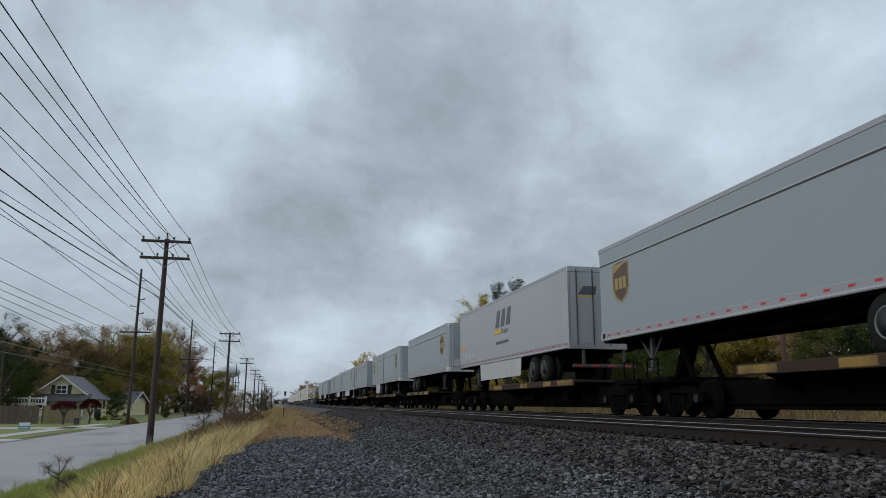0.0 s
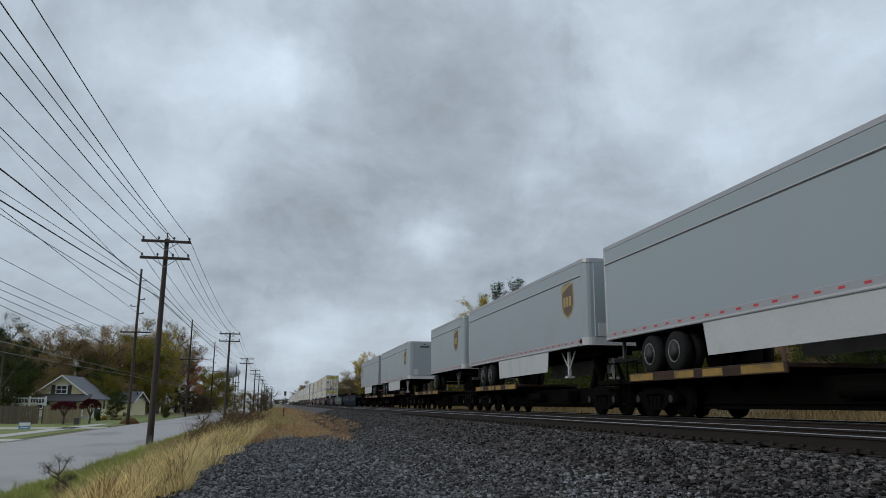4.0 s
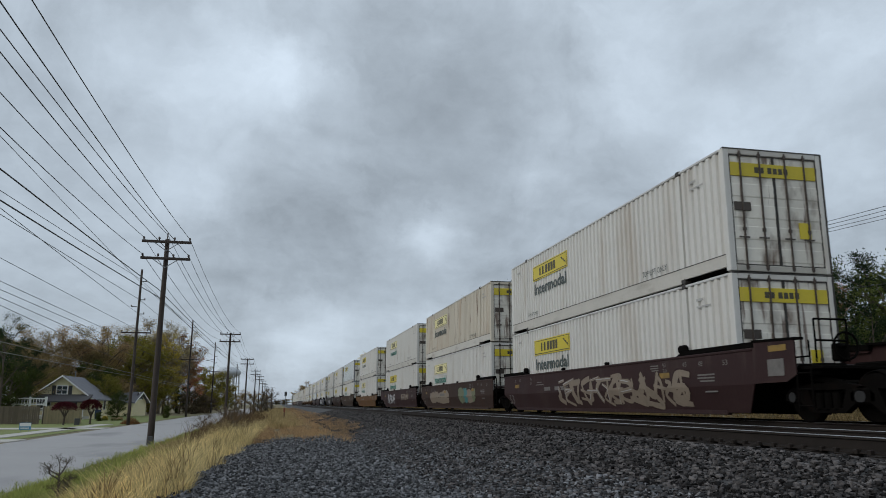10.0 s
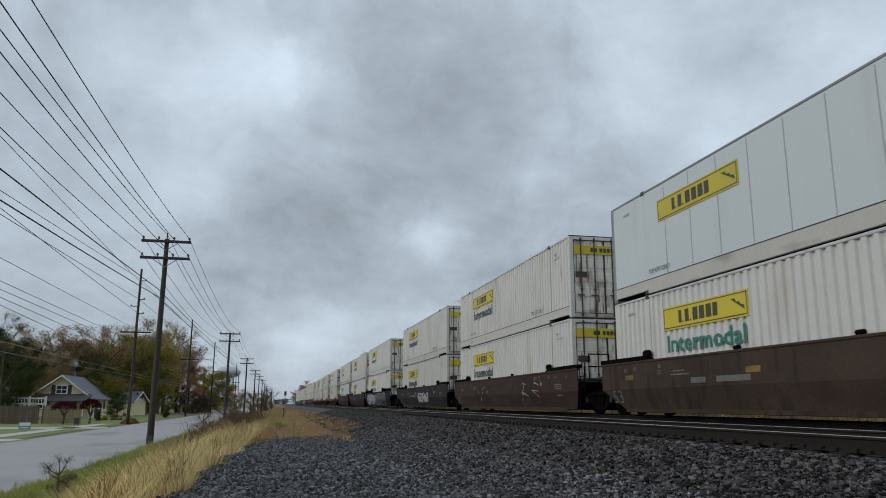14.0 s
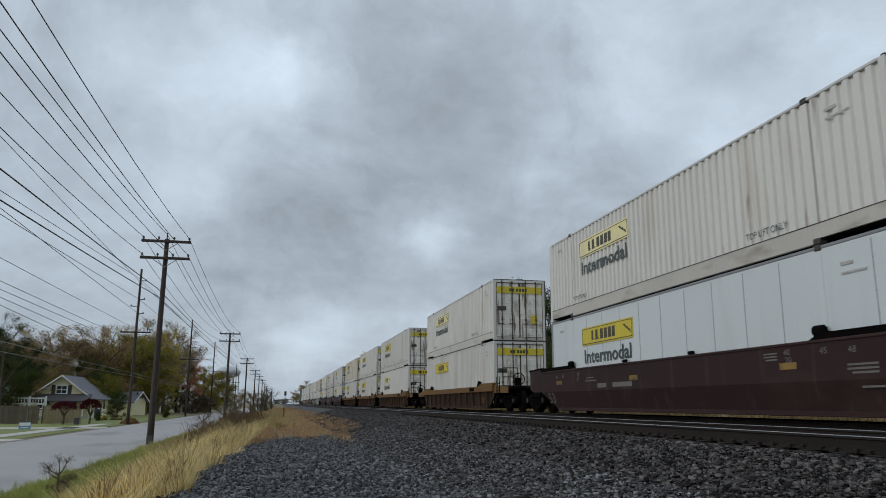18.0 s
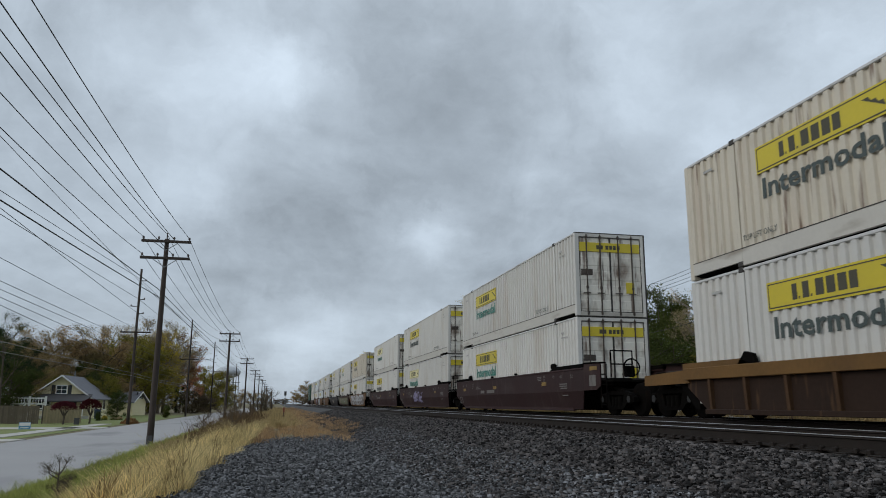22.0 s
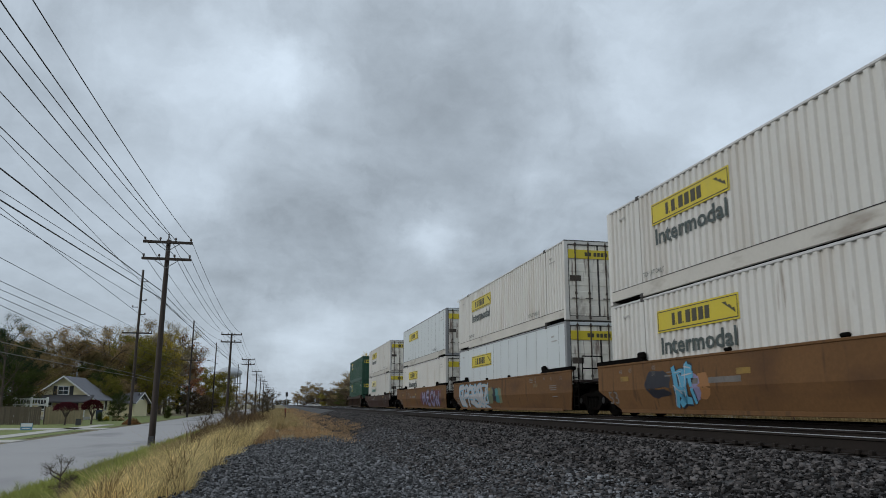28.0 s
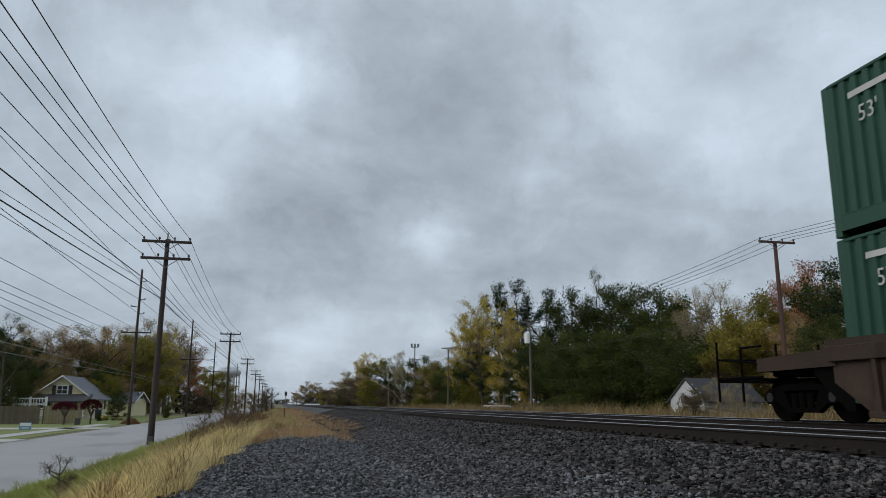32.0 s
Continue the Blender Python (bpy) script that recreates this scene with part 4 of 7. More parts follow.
            put("wheel", wh, t, Matrix.Translation((0, dy, 0)) @ m)
    return t


# ---------- well cars ----------
WELL = {"maroon": "dark maroon", "brown": "weathered brown", "tan": "faded ochre", "orange": "rusty orange", "greybrown": "grey-brown rusty", "blue": "dark blue", "dark": "soot-dark brown"}


def skin_x(z):
    """How far out the folded side of a smooth well car stands at height z."""
    return -1.30 - 0.15 * min(1.0, max(0.0, (z - 0.40) / 0.58))


def ribbon(b, path, width, off):
    """A sprayed stroke of paint along a smooth path of (y, z), laid on the car's side."""
    pts = []
    for i in range(len(path) - 1):
        p0, p1, p2, p3 = path[max(0, i - 1)], path[i], path[i + 1], path[min(len(path) - 1, i + 2)]
        for k in range(6):
            s = k / 6
            pts.append(tuple(0.5 * (2 * p1[c] + (p2[c] - p0[c]) * s + (2 * p0[c] - 5 * p1[c] + 4 * p2[c] - p3[c]) * s * s + (3 * p1[c] - p0[c] - 3 * p2[c] + p3[c]) * s ** 3) for c in (0, 1)))
    pts.append(path[-1])
    n, m = len(b.v), len(pts)
    for i, (y, z) in enumerate(pts):
        a, c = pts[max(0, i - 1)], pts[min(m - 1, i + 1)]
        dy, dz = c[0] - a[0], c[1] - a[1]
        ln = math.hypot(dy, dz) + 1e-6
        w = width * 0.5 * (0.72 + 0.28 * math.sin(math.pi * (i + 0.5) / m))
        for e in (-1, 0, 1):
            zz = min(1.62, max(0.43, z + e * w * dy / ln))
            b.v.append((skin_x(zz) - off, y - e * w * dz / ln, zz))
    for i in range(m - 1):
        for e in (0, 1):
            q = n + 3 * i + e
            b.f.append((q, q + 1, q + 4, q + 3))
    return b


STROKES = (((-0.35, 0.0), (-0.28, 0.5), (-0.34, 1.0)), ((-0.3, 0.95), (0.25, 0.9), (0.3, 0.5), (-0.2, 0.45)), ((-0.2, 0.5), (0.35, 0.35), (0.2, 0.02), (-0.35, 0.08)),
           ((0.3, 0.9), (-0.25, 0.85), (-0.3, 0.3), (0.3, 0.05)), ((-0.4, 0.05), (0.0, 1.0), (0.35, 0.0)), ((-0.4, 1.0), (0.0, 0.1), (0.4, 0.95)),
           ((-0.4, 0.5), (0.4, 0.45)), ((0.3, 0.0), (0.32, 0.55), (0.25, 1.0)), ((-0.35, 0.9), (0.4, 0.98)), ((-0.1, 0.75), (0.1, 0.5), (-0.15, 0.2), (0.4, -0.05)))


def graffiti(car, seed, y_far, width, height, z, fill, edge):
    """Interlocking sprayed strokes with outlines that nobody could read; MEOW is the one word that can be read."""
    if seed == "MEOW":
        shapes = ([((-0.42, 0.0), (-0.30, 0.5), (-0.26, 0.96)), ((-0.26, 0.96), (-0.08, 0.6), (0.02, 0.25)), ((0.02, 0.25), (0.14, 0.6), (0.26, 0.96)), ((0.26, 0.96), (0.34, 0.5), (0.42, 0.0))],
                  [((0.30, 0.97), (-0.22, 0.92), (-0.26, 0.5), (-0.2, 0.08), (0.34, 0.03)), ((-0.24, 0.5), (0.22, 0.52))],
                  [((0.0, 0.97), (-0.34, 0.70), (-0.30, 0.20), (0.04, 0.02), (0.34, 0.30), (0.30, 0.80), (0.0, 0.97))],
                  [((-0.46, 0.98), (-0.36, 0.4), (-0.24, 0.04), (-0.02, 0.62)), ((-0.02, 0.62), (0.2, 0.04), (0.34, 0.4), (0.46, 0.98))])
        for i, shape in enumerate(shapes):
            outline, body, glint = Build(), Build(), Build()
            for k, path in enumerate(shape):
                way = [(y_far - width * (i + 0.5) / 4 - a * width / 4 * 0.92 + 0.14 * (c - 0.5), z + (0.1 + 0.8 * c) * height) for a, c in path]
                ribbon(outline, way, height * 0.40, 0.006 + 0.0004 * k + 0.0012 * (i % 2))
                ribbon(body, way, height * 0.225, 0.0105 + 0.0004 * k)
                ribbon(glint, [(a + 0.06, c + 0.03) for a, c in way[:2]], height * 0.05, 0.0145)
            part("sprayed_letter", outline, edge, car, "dark blue sprayed edge")
            part("glint", glint, M["g_white"], part("sprayed_letter", body, fill, car, "grey-violet sprayed letter"))
        return
    rng = random.Random(seed)
    count = max(2, round(width / (height * 0.82)))
    cell = width / count
    for i in range(count):
        cy = y_far - cell * (i + 0.5)
        lean = rng.uniform(-0.25, 0.25)
        outline, body, glint = Build(), Build(), Build()
        for k, path in enumerate(rng.sample(STROKES, rng.choice((3, 4, 5)))):
            way = [(cy - (a + rng.uniform(-0.2, 0.2)) * cell * 1.5 - lean * cell * (c - 0.5), z + (0.07 + 0.86 * c + rng.uniform(-0.12, 0.12)) * height) for a, c in path]
            w = height * rng.uniform(0.09, 0.24)
            ribbon(outline, way, w * 1.55, 0.006 + 0.0004 * k + 0.0012 * (i % 2))
            ribbon(body, way, w, 0.0105 + 0.0004 * k + 0.0012 * (i % 2))
            ribbon(glint, [(a + w * 0.22, c + w * 0.15) for a, c in way[:2]], w * 0.16, 0.0145)
        part("sprayed_outline", outline, edge, car, "sprayed outline")
        form = part("sprayed_form", body, fill, car, "sprayed interlocking form")
        if rng.random() < 0.4:
            part("stroke", glint, M["g_white"], form)


def blotches(car, seed, y0, y1, z0, z1, mats, count):
    """Sprayed patches with rounded uneven outlines and ragged strokes across them."""
    rng = random.Random(seed)
    for i in range(count):
        cy = y0 + (y1 - y0) * (i + 0.5) / count
        rx, rz = (y1 - y0) / count * rng.uniform(0.55, 0.95), (z1 - z0) * rng.uniform(0.40, 0.52)
        cz = (z0 + z1) / 2 + rng.uniform(-0.06, 0.06)
        b, rings, sides = Build(), 4, 18
        wob, lean = [rng.uniform(0.82, 1.05) for _ in range(sides)], rng.uniform(-0.3, 0.3)
        for r in range(rings + 1):
            for k in range(sides):
                a = 2 * math.pi * k / sides
                q = (abs(math.cos(a)) ** 3 + abs(math.sin(a)) ** 3) ** (-1 / 3) * wob[k] * r / rings
                zz = min(z1, max(z0, cz + rz * q * math.sin(a)))
                b.v.append((skin_x(zz) - 0.0025 - 0.0006 * (i % 4), cy + rx * q * math.cos(a) + lean * rz * q * math.sin(a), zz))
        for r in range(rings):
            for k in range(sides):
                e = (k + 1) % sides
                b.f.append((r * sides + k, r * sides + e, (r + 1) * sides + e, (r + 1) * sides + k))
        part("sprayed_patch", b, mats[i % len(mats)], car, "sprayed colour patch")


def well_car(u, paint, ribbed=False, first=True, last=True, marks=None, zt=1.70):
    """A container well. u: where the container's near end stands. first, last: a coupler end towards or away from the camera."""
    car = thing("well_car", Matrix.Identity(4), WELL[paint] + (" ribbed" if ribbed else " smooth-sided") + " railway well car for containers", "well car", "cars of the train")
    riding(car, u)
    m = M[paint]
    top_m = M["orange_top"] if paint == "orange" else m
    y0, y1 = (-0.3, CL + 0.3) if ribbed else (-1.6, CL + 1.3) if paint == "blue" else (-0.75, CL + 0.75)
    zb = 0.40
    rise, reach = (0.20, 3.6) if paint == "blue" else (0.12, 2.3)

    def side():
        b = Build()
        if ribbed:
            out = [(y0, 0.95), (0.55, zb), (CL - 0.55, zb), (y1, 0.95), (y1, zt - 0.25), (y0, zt - 0.25)]
            b.slab(out, "x", -1.37, -1.34)
        else:
            rows = ((zb, -1.30), (0.98, -1.45), (zt - 0.05, -1.45))
            ys = {zb: (y0 + 0.45, y1 - 1.3), 0.98: (y0, y1), zt - 0.05: (y0, y1)}
            for z, x in rows:
                for yy in ys[z]:
                    b.v += [(x, yy, z), (x + 0.03, yy, z)]
            b.f += [(0, 2, 6, 4), (4, 6, 10, 8), (1, 5, 7, 3), (5, 9, 11, 7), (0, 4, 5, 1), (2, 3, 7, 6), (4, 8, 9, 5), (6, 7, 11, 10), (0, 1, 3, 2), (8, 10, 11, 9)]
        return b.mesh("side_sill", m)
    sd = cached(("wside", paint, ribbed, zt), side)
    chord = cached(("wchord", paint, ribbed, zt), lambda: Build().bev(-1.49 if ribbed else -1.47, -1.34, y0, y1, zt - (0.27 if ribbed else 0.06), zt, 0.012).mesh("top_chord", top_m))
    step = cached(("wstep", paint, zt), lambda: Build().slab([(y0 - 0.05, zt + 0.002), (y0 - 0.05, zt + rise), (reach - 0.3, zt + rise), (reach, zt + 0.002)], "x", -1.46, -1.30).mesh("raised_guide", top_m if ribbed else M["frame_steel"]))
    knob = cached(("wknob", zt), lambda: Build().bev(-1.465, -1.33, reach - 0.42, reach - 0.06, zt + 0.06, zt + 0.26, 0.05).mesh("guide_knob", M["under"]))
    low = cached(("wlow", paint, ribbed), lambda: Build().bev(-1.45 if ribbed else -1.315, -1.20, 0.5, CL - 0.5, zb - 0.05, zb + 0.06, 0.012).mesh("bottom_chord", m))
    if paint == "blue":
        def thin_guide():
            b = Build().bev(-1.46, -1.36, y0 - 0.05, reach, zt + 0.16, zt + 0.22, 0.01)
            for k in range(8):
                yy = y0 + 0.1 + (reach - y0 - 0.3) * k / 7
                b.box(-1.44, -1.40, yy, yy + 0.05, zt + 0.001, zt + 0.16)
            b.box(-1.39, -1.36, y0, reach, zt + 0.001, zt + 0.159)
            return b.bev(-1.47, -1.30, reach + 0.05, reach + 0.42, zt + 0.001, zt + 0.36, 0.03).mesh("raised_guide", M["under"])
        step = cached("thinguide", thin_guide)
    for mm in (Matrix.Identity(4), HALF):
        put("side_sill", sd, car, mm)
        put("top_chord", chord, car, mm)
        put("bottom_chord", low, car, mm)
        put("raised_guide", step, car, mm)
        if not ribbed and mm != HALF:
            put("guide_knob", knob, car, mm)
            put("guide_knob", knob, car, Matrix.Translation((0, CL, 0)) @ Matrix.Scale(-1, 4, (0, 1, 0)))
        put("raised_guide", step, car, mm @ Matrix.Translation((0, CL, 0)) @ Matrix.Scale(-1, 4, (0, 1, 0)))
    if not ribbed and paint != "blue":
        stud = cached(("stud", zt), lambda: Build().bev(-1.455, -1.36, -0.12, 0.12, zt + 0.001, zt + 0.09, 0.03).mesh("guide_lug", M["under"]))
        for yy in (CL * 0.40, CL * 0.62):
            put("guide_lug", stud, car, Matrix.Translation((0, yy, 0)), "small black guide lug")
    if ribbed:
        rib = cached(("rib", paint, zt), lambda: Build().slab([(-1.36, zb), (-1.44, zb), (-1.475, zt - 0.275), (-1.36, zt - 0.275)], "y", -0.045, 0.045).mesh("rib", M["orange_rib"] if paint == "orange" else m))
        n = 12
        for i in range(n):
            yy = 0.75 + (CL - 1.5) * i / (n - 1)
            put("rib", rib, car, Matrix.Translation((0, yy, 0)))
            if i % 2 == 0:
                put("rib", rib, car, HALF @ Matrix.Translation((0, yy, 0)))
    if ribbed and paint == "orange":
        lug = cached("lug", lambda: Build().slab([(-0.3, zt + 0.001), (-0.22, zt + 0.2), (0.05, zt + 0.26), (0.32, zt + 0.001)], "x", -1.46, -1.36).mesh("guide_lug", M["frame_steel"]))
        dark_plate = cached("chordplate", lambda: Build().bev(-1.497, -1.488, 0, 0.95, zt - 0.22, zt - 0.05, 0.003).mesh("code_plate", M["frame_steel"]))
        pocket = cached("pocket", lambda: Build().bev(-1.42, -1.3705, -0.3, 0.3, 0.62, 0.88, 0.01).mesh("side_box", M["orange_rib"]))
        for yy in (2.2, CL - 2.2):
            put("guide_lug", lug, car, Matrix.Translation((0, yy, 0)), "dark steel guide lug")
        put("code_plate", dark_plate, car, Matrix.Translation((0, 2.9, 0)), "dark code plate")
        put("side_box", pocket, car, Matrix.Translation((0, 1.45, 0)))
        put("stencil", lettering("53", 0.34, 0.42, M["frame_steel"]), car, on_side(-1.374, 9.4, 0.62), "dark stencilled number")
    put("well_floor", cached("wfloor", lambda: Build().box(-1.28, 1.28, 0.3, CL - 0.3, 0.38, 0.46).mesh("well_floor", M["under"])), car)

    def bulk():
        b = Build()
        b.slab([(-0.12, 0.45), (0.06, 0.45), (0.06, 1.10), (-0.6, 1.28), (-0.9, 1.28), (-0.9, 1.12)], "x", -1.30, 1.30)
        return b.mesh("end_bulkhead", M["under"])
    be = cached(("bulk", paint), bulk)
    deck = cached(("deck", paint), lambda: Build().bev(-1.36, 1.36, -1.35, -0.6, 1.30, 1.38, 0.01).mesh("end_platform", M["dark"]))
    for mm in (Matrix.Identity(4), HALF):
        put("end_bulkhead", be, car, mm)
        put("end_platform", deck, car, mm)
    arm = cached("cplr", lambda: Build().bev(-0.18, 0.18, -2.0, -0.8, 0.72, 1.1, 0.03).mesh("draft_sill", M["under"]))
    long_arm = cached("cplrl", lambda: Build().bev(-0.22, 0.22, -3.05, -0.8, 0.68, 1.12, 0.03).bev(-0.14, 0.14, -3.85, -3.0, 0.76, 1.0, 0.04).mesh("coupler", M["under"]))

    def rails():
        b = Build()
        for x in (-1.25, -0.55):
            b.tube((x, -1.25, 1.35), (x, -1.25, 2.15), 0.02, sides=6)
        b.tube((-1.25, -1.25, 2.15), (-0.55, -1.25, 2.15), 0.02, sides=6)
        b.tube((-1.25, -1.25, 1.75), (-0.55, -1.25, 1.75), 0.02, sides=6)
        return b.mesh("handrail", M["frame_steel"])
    hr = cached("hr", rails)
    lad = cached("lad", lambda: (lambda b: [b.tube((-1.42, -1.28 + 0.4 * k, 0.45), (-1.42, -1.28 + 0.4 * k, 1.75), 0.018, sides=6) for k in (0, 1)] and [b.tube((-1.42, -1.28, 0.55 + 0.3 * k), (-1.42, -0.88, 0.55 + 0.3 * k), 0.016, sides=6) for k in range(4)] and b)(Build()).mesh("ladder", M["frame_steel"]))

    def brake():
        b = Build()
        for k in range(14):
            c, d = 2 * math.pi * k / 14, 2 * math.pi * (k + 1) / 14
            b.tube((-0.55 + 0.26 * math.cos(c), -1.4, 1.66 + 0.26 * math.sin(c)), (-0.55 + 0.26 * math.cos(d), -1.4, 1.66 + 0.26 * math.sin(d)), 0.022, sides=6, cap=False)
        b.tube((-0.55, -1.40, 1.66), (-0.55, -1.2, 1.66), 0.03)
        b.bev(-0.7, -0.4, -1.32, -1.15, 1.38, 1.72, 0.03)
        for a in range(4):
            c = a * math.pi / 2
            b.tube((-0.55, -1.4, 1.66), (-0.55 + 0.25 * math.cos(c), -1.4, 1.66 + 0.25 * math.sin(c)), 0.012, sides=5)
        return b.mesh("brake_wheel", M["under"])
    rig = (cached("rig1", lambda: Build().bev(-1.15, -0.5, -2.3, -1.7, 1.12, 1.34, 0.03).mesh("valve_box", M["under"])), cached("rig2", lambda: Build().tube((-0.9, -2.6, 0.95), (-0.9, -1.2, 1.2), 0.07).mesh("brake_rod", M["under"])), cached("rig3", lambda: Build().bev(0.3, 1.1, -2.4, -1.5, 1.12, 1.4, 0.03).mesh("brake_cylinder", M["under"])), cached("rig4", lambda: Build().tube((-0.2, -3.6, 0.6), (-0.2, -2.6, 0.9), 0.03, sides=6).mesh("air_hose", M["under"])))
    for flag, mm in ((first, Matrix.Identity(4)), (last, HALF)):
        out = mm @ Matrix.Translation((0, -1.15, 0)) if flag and not ribbed else mm
        put("ladder", lad, car, out)
        put("handrail", hr, car, out)
        if flag and not ribbed and paint != "blue":
            wing_y = y0 - 0.002
            cheek = cached(("wingplate", paint, zt), lambda: Build().slab([(wing_y, 0.99), (wing_y, zt + 0.10), (-2.05, zt + 0.06), (-2.05, 1.12), (-1.75, 1.0)], "x", -1.45, -1.42).mesh("end_cheek", m))
            cap = cached(("wingcap", zt), lambda: Build().slab([(wing_y, zt + 0.102), (wing_y, zt + 0.15), (-2.12, zt + 0.11), (-2.12, zt + 0.062)], "x", -1.47, -1.28).mesh("cheek_cap", M["frame_steel"]))
            for both_sides in (mm, mm @ Matrix.Scale(-1, 4, (1, 0, 0))):
                put("cheek_cap", cap, put("end_cheek", cheek, car, both_sides, "side plate reaching past the load"))
            if flag == first and mm == Matrix.Identity(4):
                put("label_plate", cached("wingtag", lambda: Build().bev(-1.458, -1.4505, -1.82, -1.28, 1.60, 1.72, 0.002).mesh("label_plate", M["edge_amber"])), car, None, "worn yellow label")
                put("notice_plate", cached("wingnote", lambda: Build().bev(-1.458, -1.4505, -1.72, -1.22, 1.12, 1.45, 0.002).mesh("notice_plate", M["stencil_dull"])), car, None, "grey notice plate")
        if flag:
            put("coupler", long_arm, car, mm)
            for name, me in zip(("valve_box", "brake_rod", "brake_cylinder", "air_hose"), rig):
                put(name, me, car, mm)
            put("end_deck", cached("enddeck", lambda: Build().bev(-1.3, 1.3, -2.6, -1.32, 1.22, 1.28, 0.01).mesh("end_deck", M["under"])), car, mm)
        else:
            put("draft_sill", arm, car, mm)
    if ribbed:
        cheek = cached(("cheek", paint, zt), lambda: Build().slab([(-0.2, zt - 0.34), (-0.2, zt - 0.02), (-2.45, zt - 0.10), (-2.45, zt - 0.36), (-2.1, zt - 0.36)], "x", -1.40, -1.36).mesh("end_cheek", top_m))
        for flag, mm in ((first, Matrix.Identity(4)), (last, HALF)):
            if flag:
                put("end_cheek", cheek, car, mm)
                put("end_cheek", cheek, car, mm @ Matrix.Scale(-1, 4, (1, 0, 0)))
    if u > 760:
        rail = Build()
        for x, y, z1 in ((-1.32, CL + 4.0, 1.95), (-1.32, CL + 3.1, 1.78), (0.2, CL + 4.0, 1.95), (1.32, CL + 4.0, 1.95)):
            rail.tube((x, y, 0.62), (x, y, z1), 0.028, sides=6)
        rail.tube((-1.32, CL + 3.1, 1.75), (-1.32, CL + 2.4, 1.75), 0.025, sides=6).tube((-1.32, CL + 4.0, 1.55), (-1.32, CL + 2.4, 1.40), 0.025, sides=6)
        rail.tube((-1.32, CL + 4.0, 1.12), (-1.32, CL + 2.4, 1.12), 0.03, sides=6).tube((-1.32, CL + 4.0, 1.55), (1.32, CL + 4.0, 1.55), 0.025, sides=6).tube((-1.32, CL + 4.0, 1.12), (1.32, CL + 4.0, 1.12), 0.025, sides=6)
        part("end_railing", rail, M["frame_steel"], car)
        part("crossover_deck", Build().bev(-1.3, 1.3, CL + 2.4, CL + 4.0, 1.04, 1.10, 0.01), M["under"], car)
    if first:
        put("brake_wheel", cached("brake", brake), car, Matrix.Translation((0, 0 if ribbed else -0.95, 0)))
        truck(car, -2.9 if paint == "blue" and u < 200 else -1.55 if ribbed else -2.4)
    else:
        truck(car, -1.72)
    if last:
        truck(car, CL + (1.55 if ribbed else 2.4))
    # stencils and small yellow plates
    if not ribbed:
        refl = cached("refl", lambda: Build().box(-1.4555, -1.4505, 0, 0.5, 1.22, 1.35).mesh("reflector", M["edge_amber"]))
        for y in (2.7, 9.2, CL - 1.3):
            put("reflector", refl, car, Matrix.Translation((0, y, 0)), "small yellow reflector")
        put("stencil", lettering("53", 0.36, 0.60, M["stencil_dull"]), car, on_side(skin_x(0.60) - 0.004, CL - (1.5 if paint == "blue" else -0.10), 0.60) @ Matrix.Rotation(math.atan2(0.15, 0.58), 4, "X"), "worn stencilled number")
        for text, y, z in (("40", 3.05, 1.49), ("20", 3.02, 1.34), ("45", 2.05, 1.46), ("48", 1.35, 1.44), ("53", 0.35, 1.42), ("48", CL - 0.72, 1.43), ("45", CL - 1.32, 1.45), ("40", CL - 2.68, 1.47), ("20", CL - 2.66, 1.32)):
            put("stencil", lettering(text, 0.115, 0.19, M["stencil_dull"]), car, on_side(-1.4535, y, z), "small stencilled length mark")
        for y, z, w, h in ((3.25, 1.53, 0.42, 0.03), (3.25, 1.47, 0.42, 0.03), (3.25, 1.41, 0.36, 0.03), (0.7, 1.22, 0.7, 0.035), (0.7, 1.15, 0.7, 0.035), (0.7, 1.08, 0.6, 0.035), (0.6, 0.84, 0.5, 0.035), (CL - 4.0, 1.36, 0.55, 0.03), (CL - 4.2, 1.27, 0.85, 0.035), (CL - 4.9, 1.06, 0.62, 0.13), (CL - 6.6, 1.06, 1.25, 0.13)):
            put("stencil_bar", cached(("sbar", w, h), lambda: Build().box(-1.4535, -1.4505, 0, w, 0, h).mesh("stencil_bar", M["stencil_dull"])), car, Matrix.Translation((0, y, z)))
    if marks:
        marks(car)
    return car


# ---------- trailers on spine cars ----------
def trailer(u0, u1, nose_near, style, skirt=True, axles=2):
    """A road trailer riding on a spine car. nose_near: the front end looks at the camera."""
    n = u1 - u0
    lab = {"shield": "silver-grey road trailer with a brown-gold shield", "slate": "pale grey road trailer with slate emblem"}[style]
    ob = thing("road_trailer", Matrix.Identity(4), lab + " on a spine car", "trailer", "trailers on the train")
    riding(ob, u0)
    skin = M["trailer"] if style == "shield" else M["trailer_pale"]
    zb, zt, h = 2.45, 5.32, 1.295
    def plan(grow, front, back):
        """Outline from above with the two front corners rounded."""
        w, r = h + grow, 0.30
        arc = [(w - r + r * math.sin(k * math.pi / 10), front + r - r * math.cos(k * math.pi / 10)) for k in range(6)]
        pts = [(-x, y) for x, y in reversed(arc)] + arc + [(w, back), (-w, back)]
        return pts if nose_near else [(-x, n - y) for x, y in pts]
    part("box_body", Build().slab(plan(-0.01, 0.02, n - 0.02), "z", zb + 0.22, zt - 0.09), skin, ob)
    part("nose_band", Build().slab(plan(0.002, -0.01, 0.5), "z", zb + 0.002, zb + 0.26), M["skirt"], ob, "pale band round the nose")
    lo, hi = (0.30, n) if nose_near else (0.0, n - 0.30)
    for s in (1, -1):
        x0, x1 = sorted((-s * h, -s * (h - 0.06)))
        part("top_rail", Build().bev(x0, x1, lo, hi, zt - 0.13, zt, 0.012), M["trailer_rail"], ob)
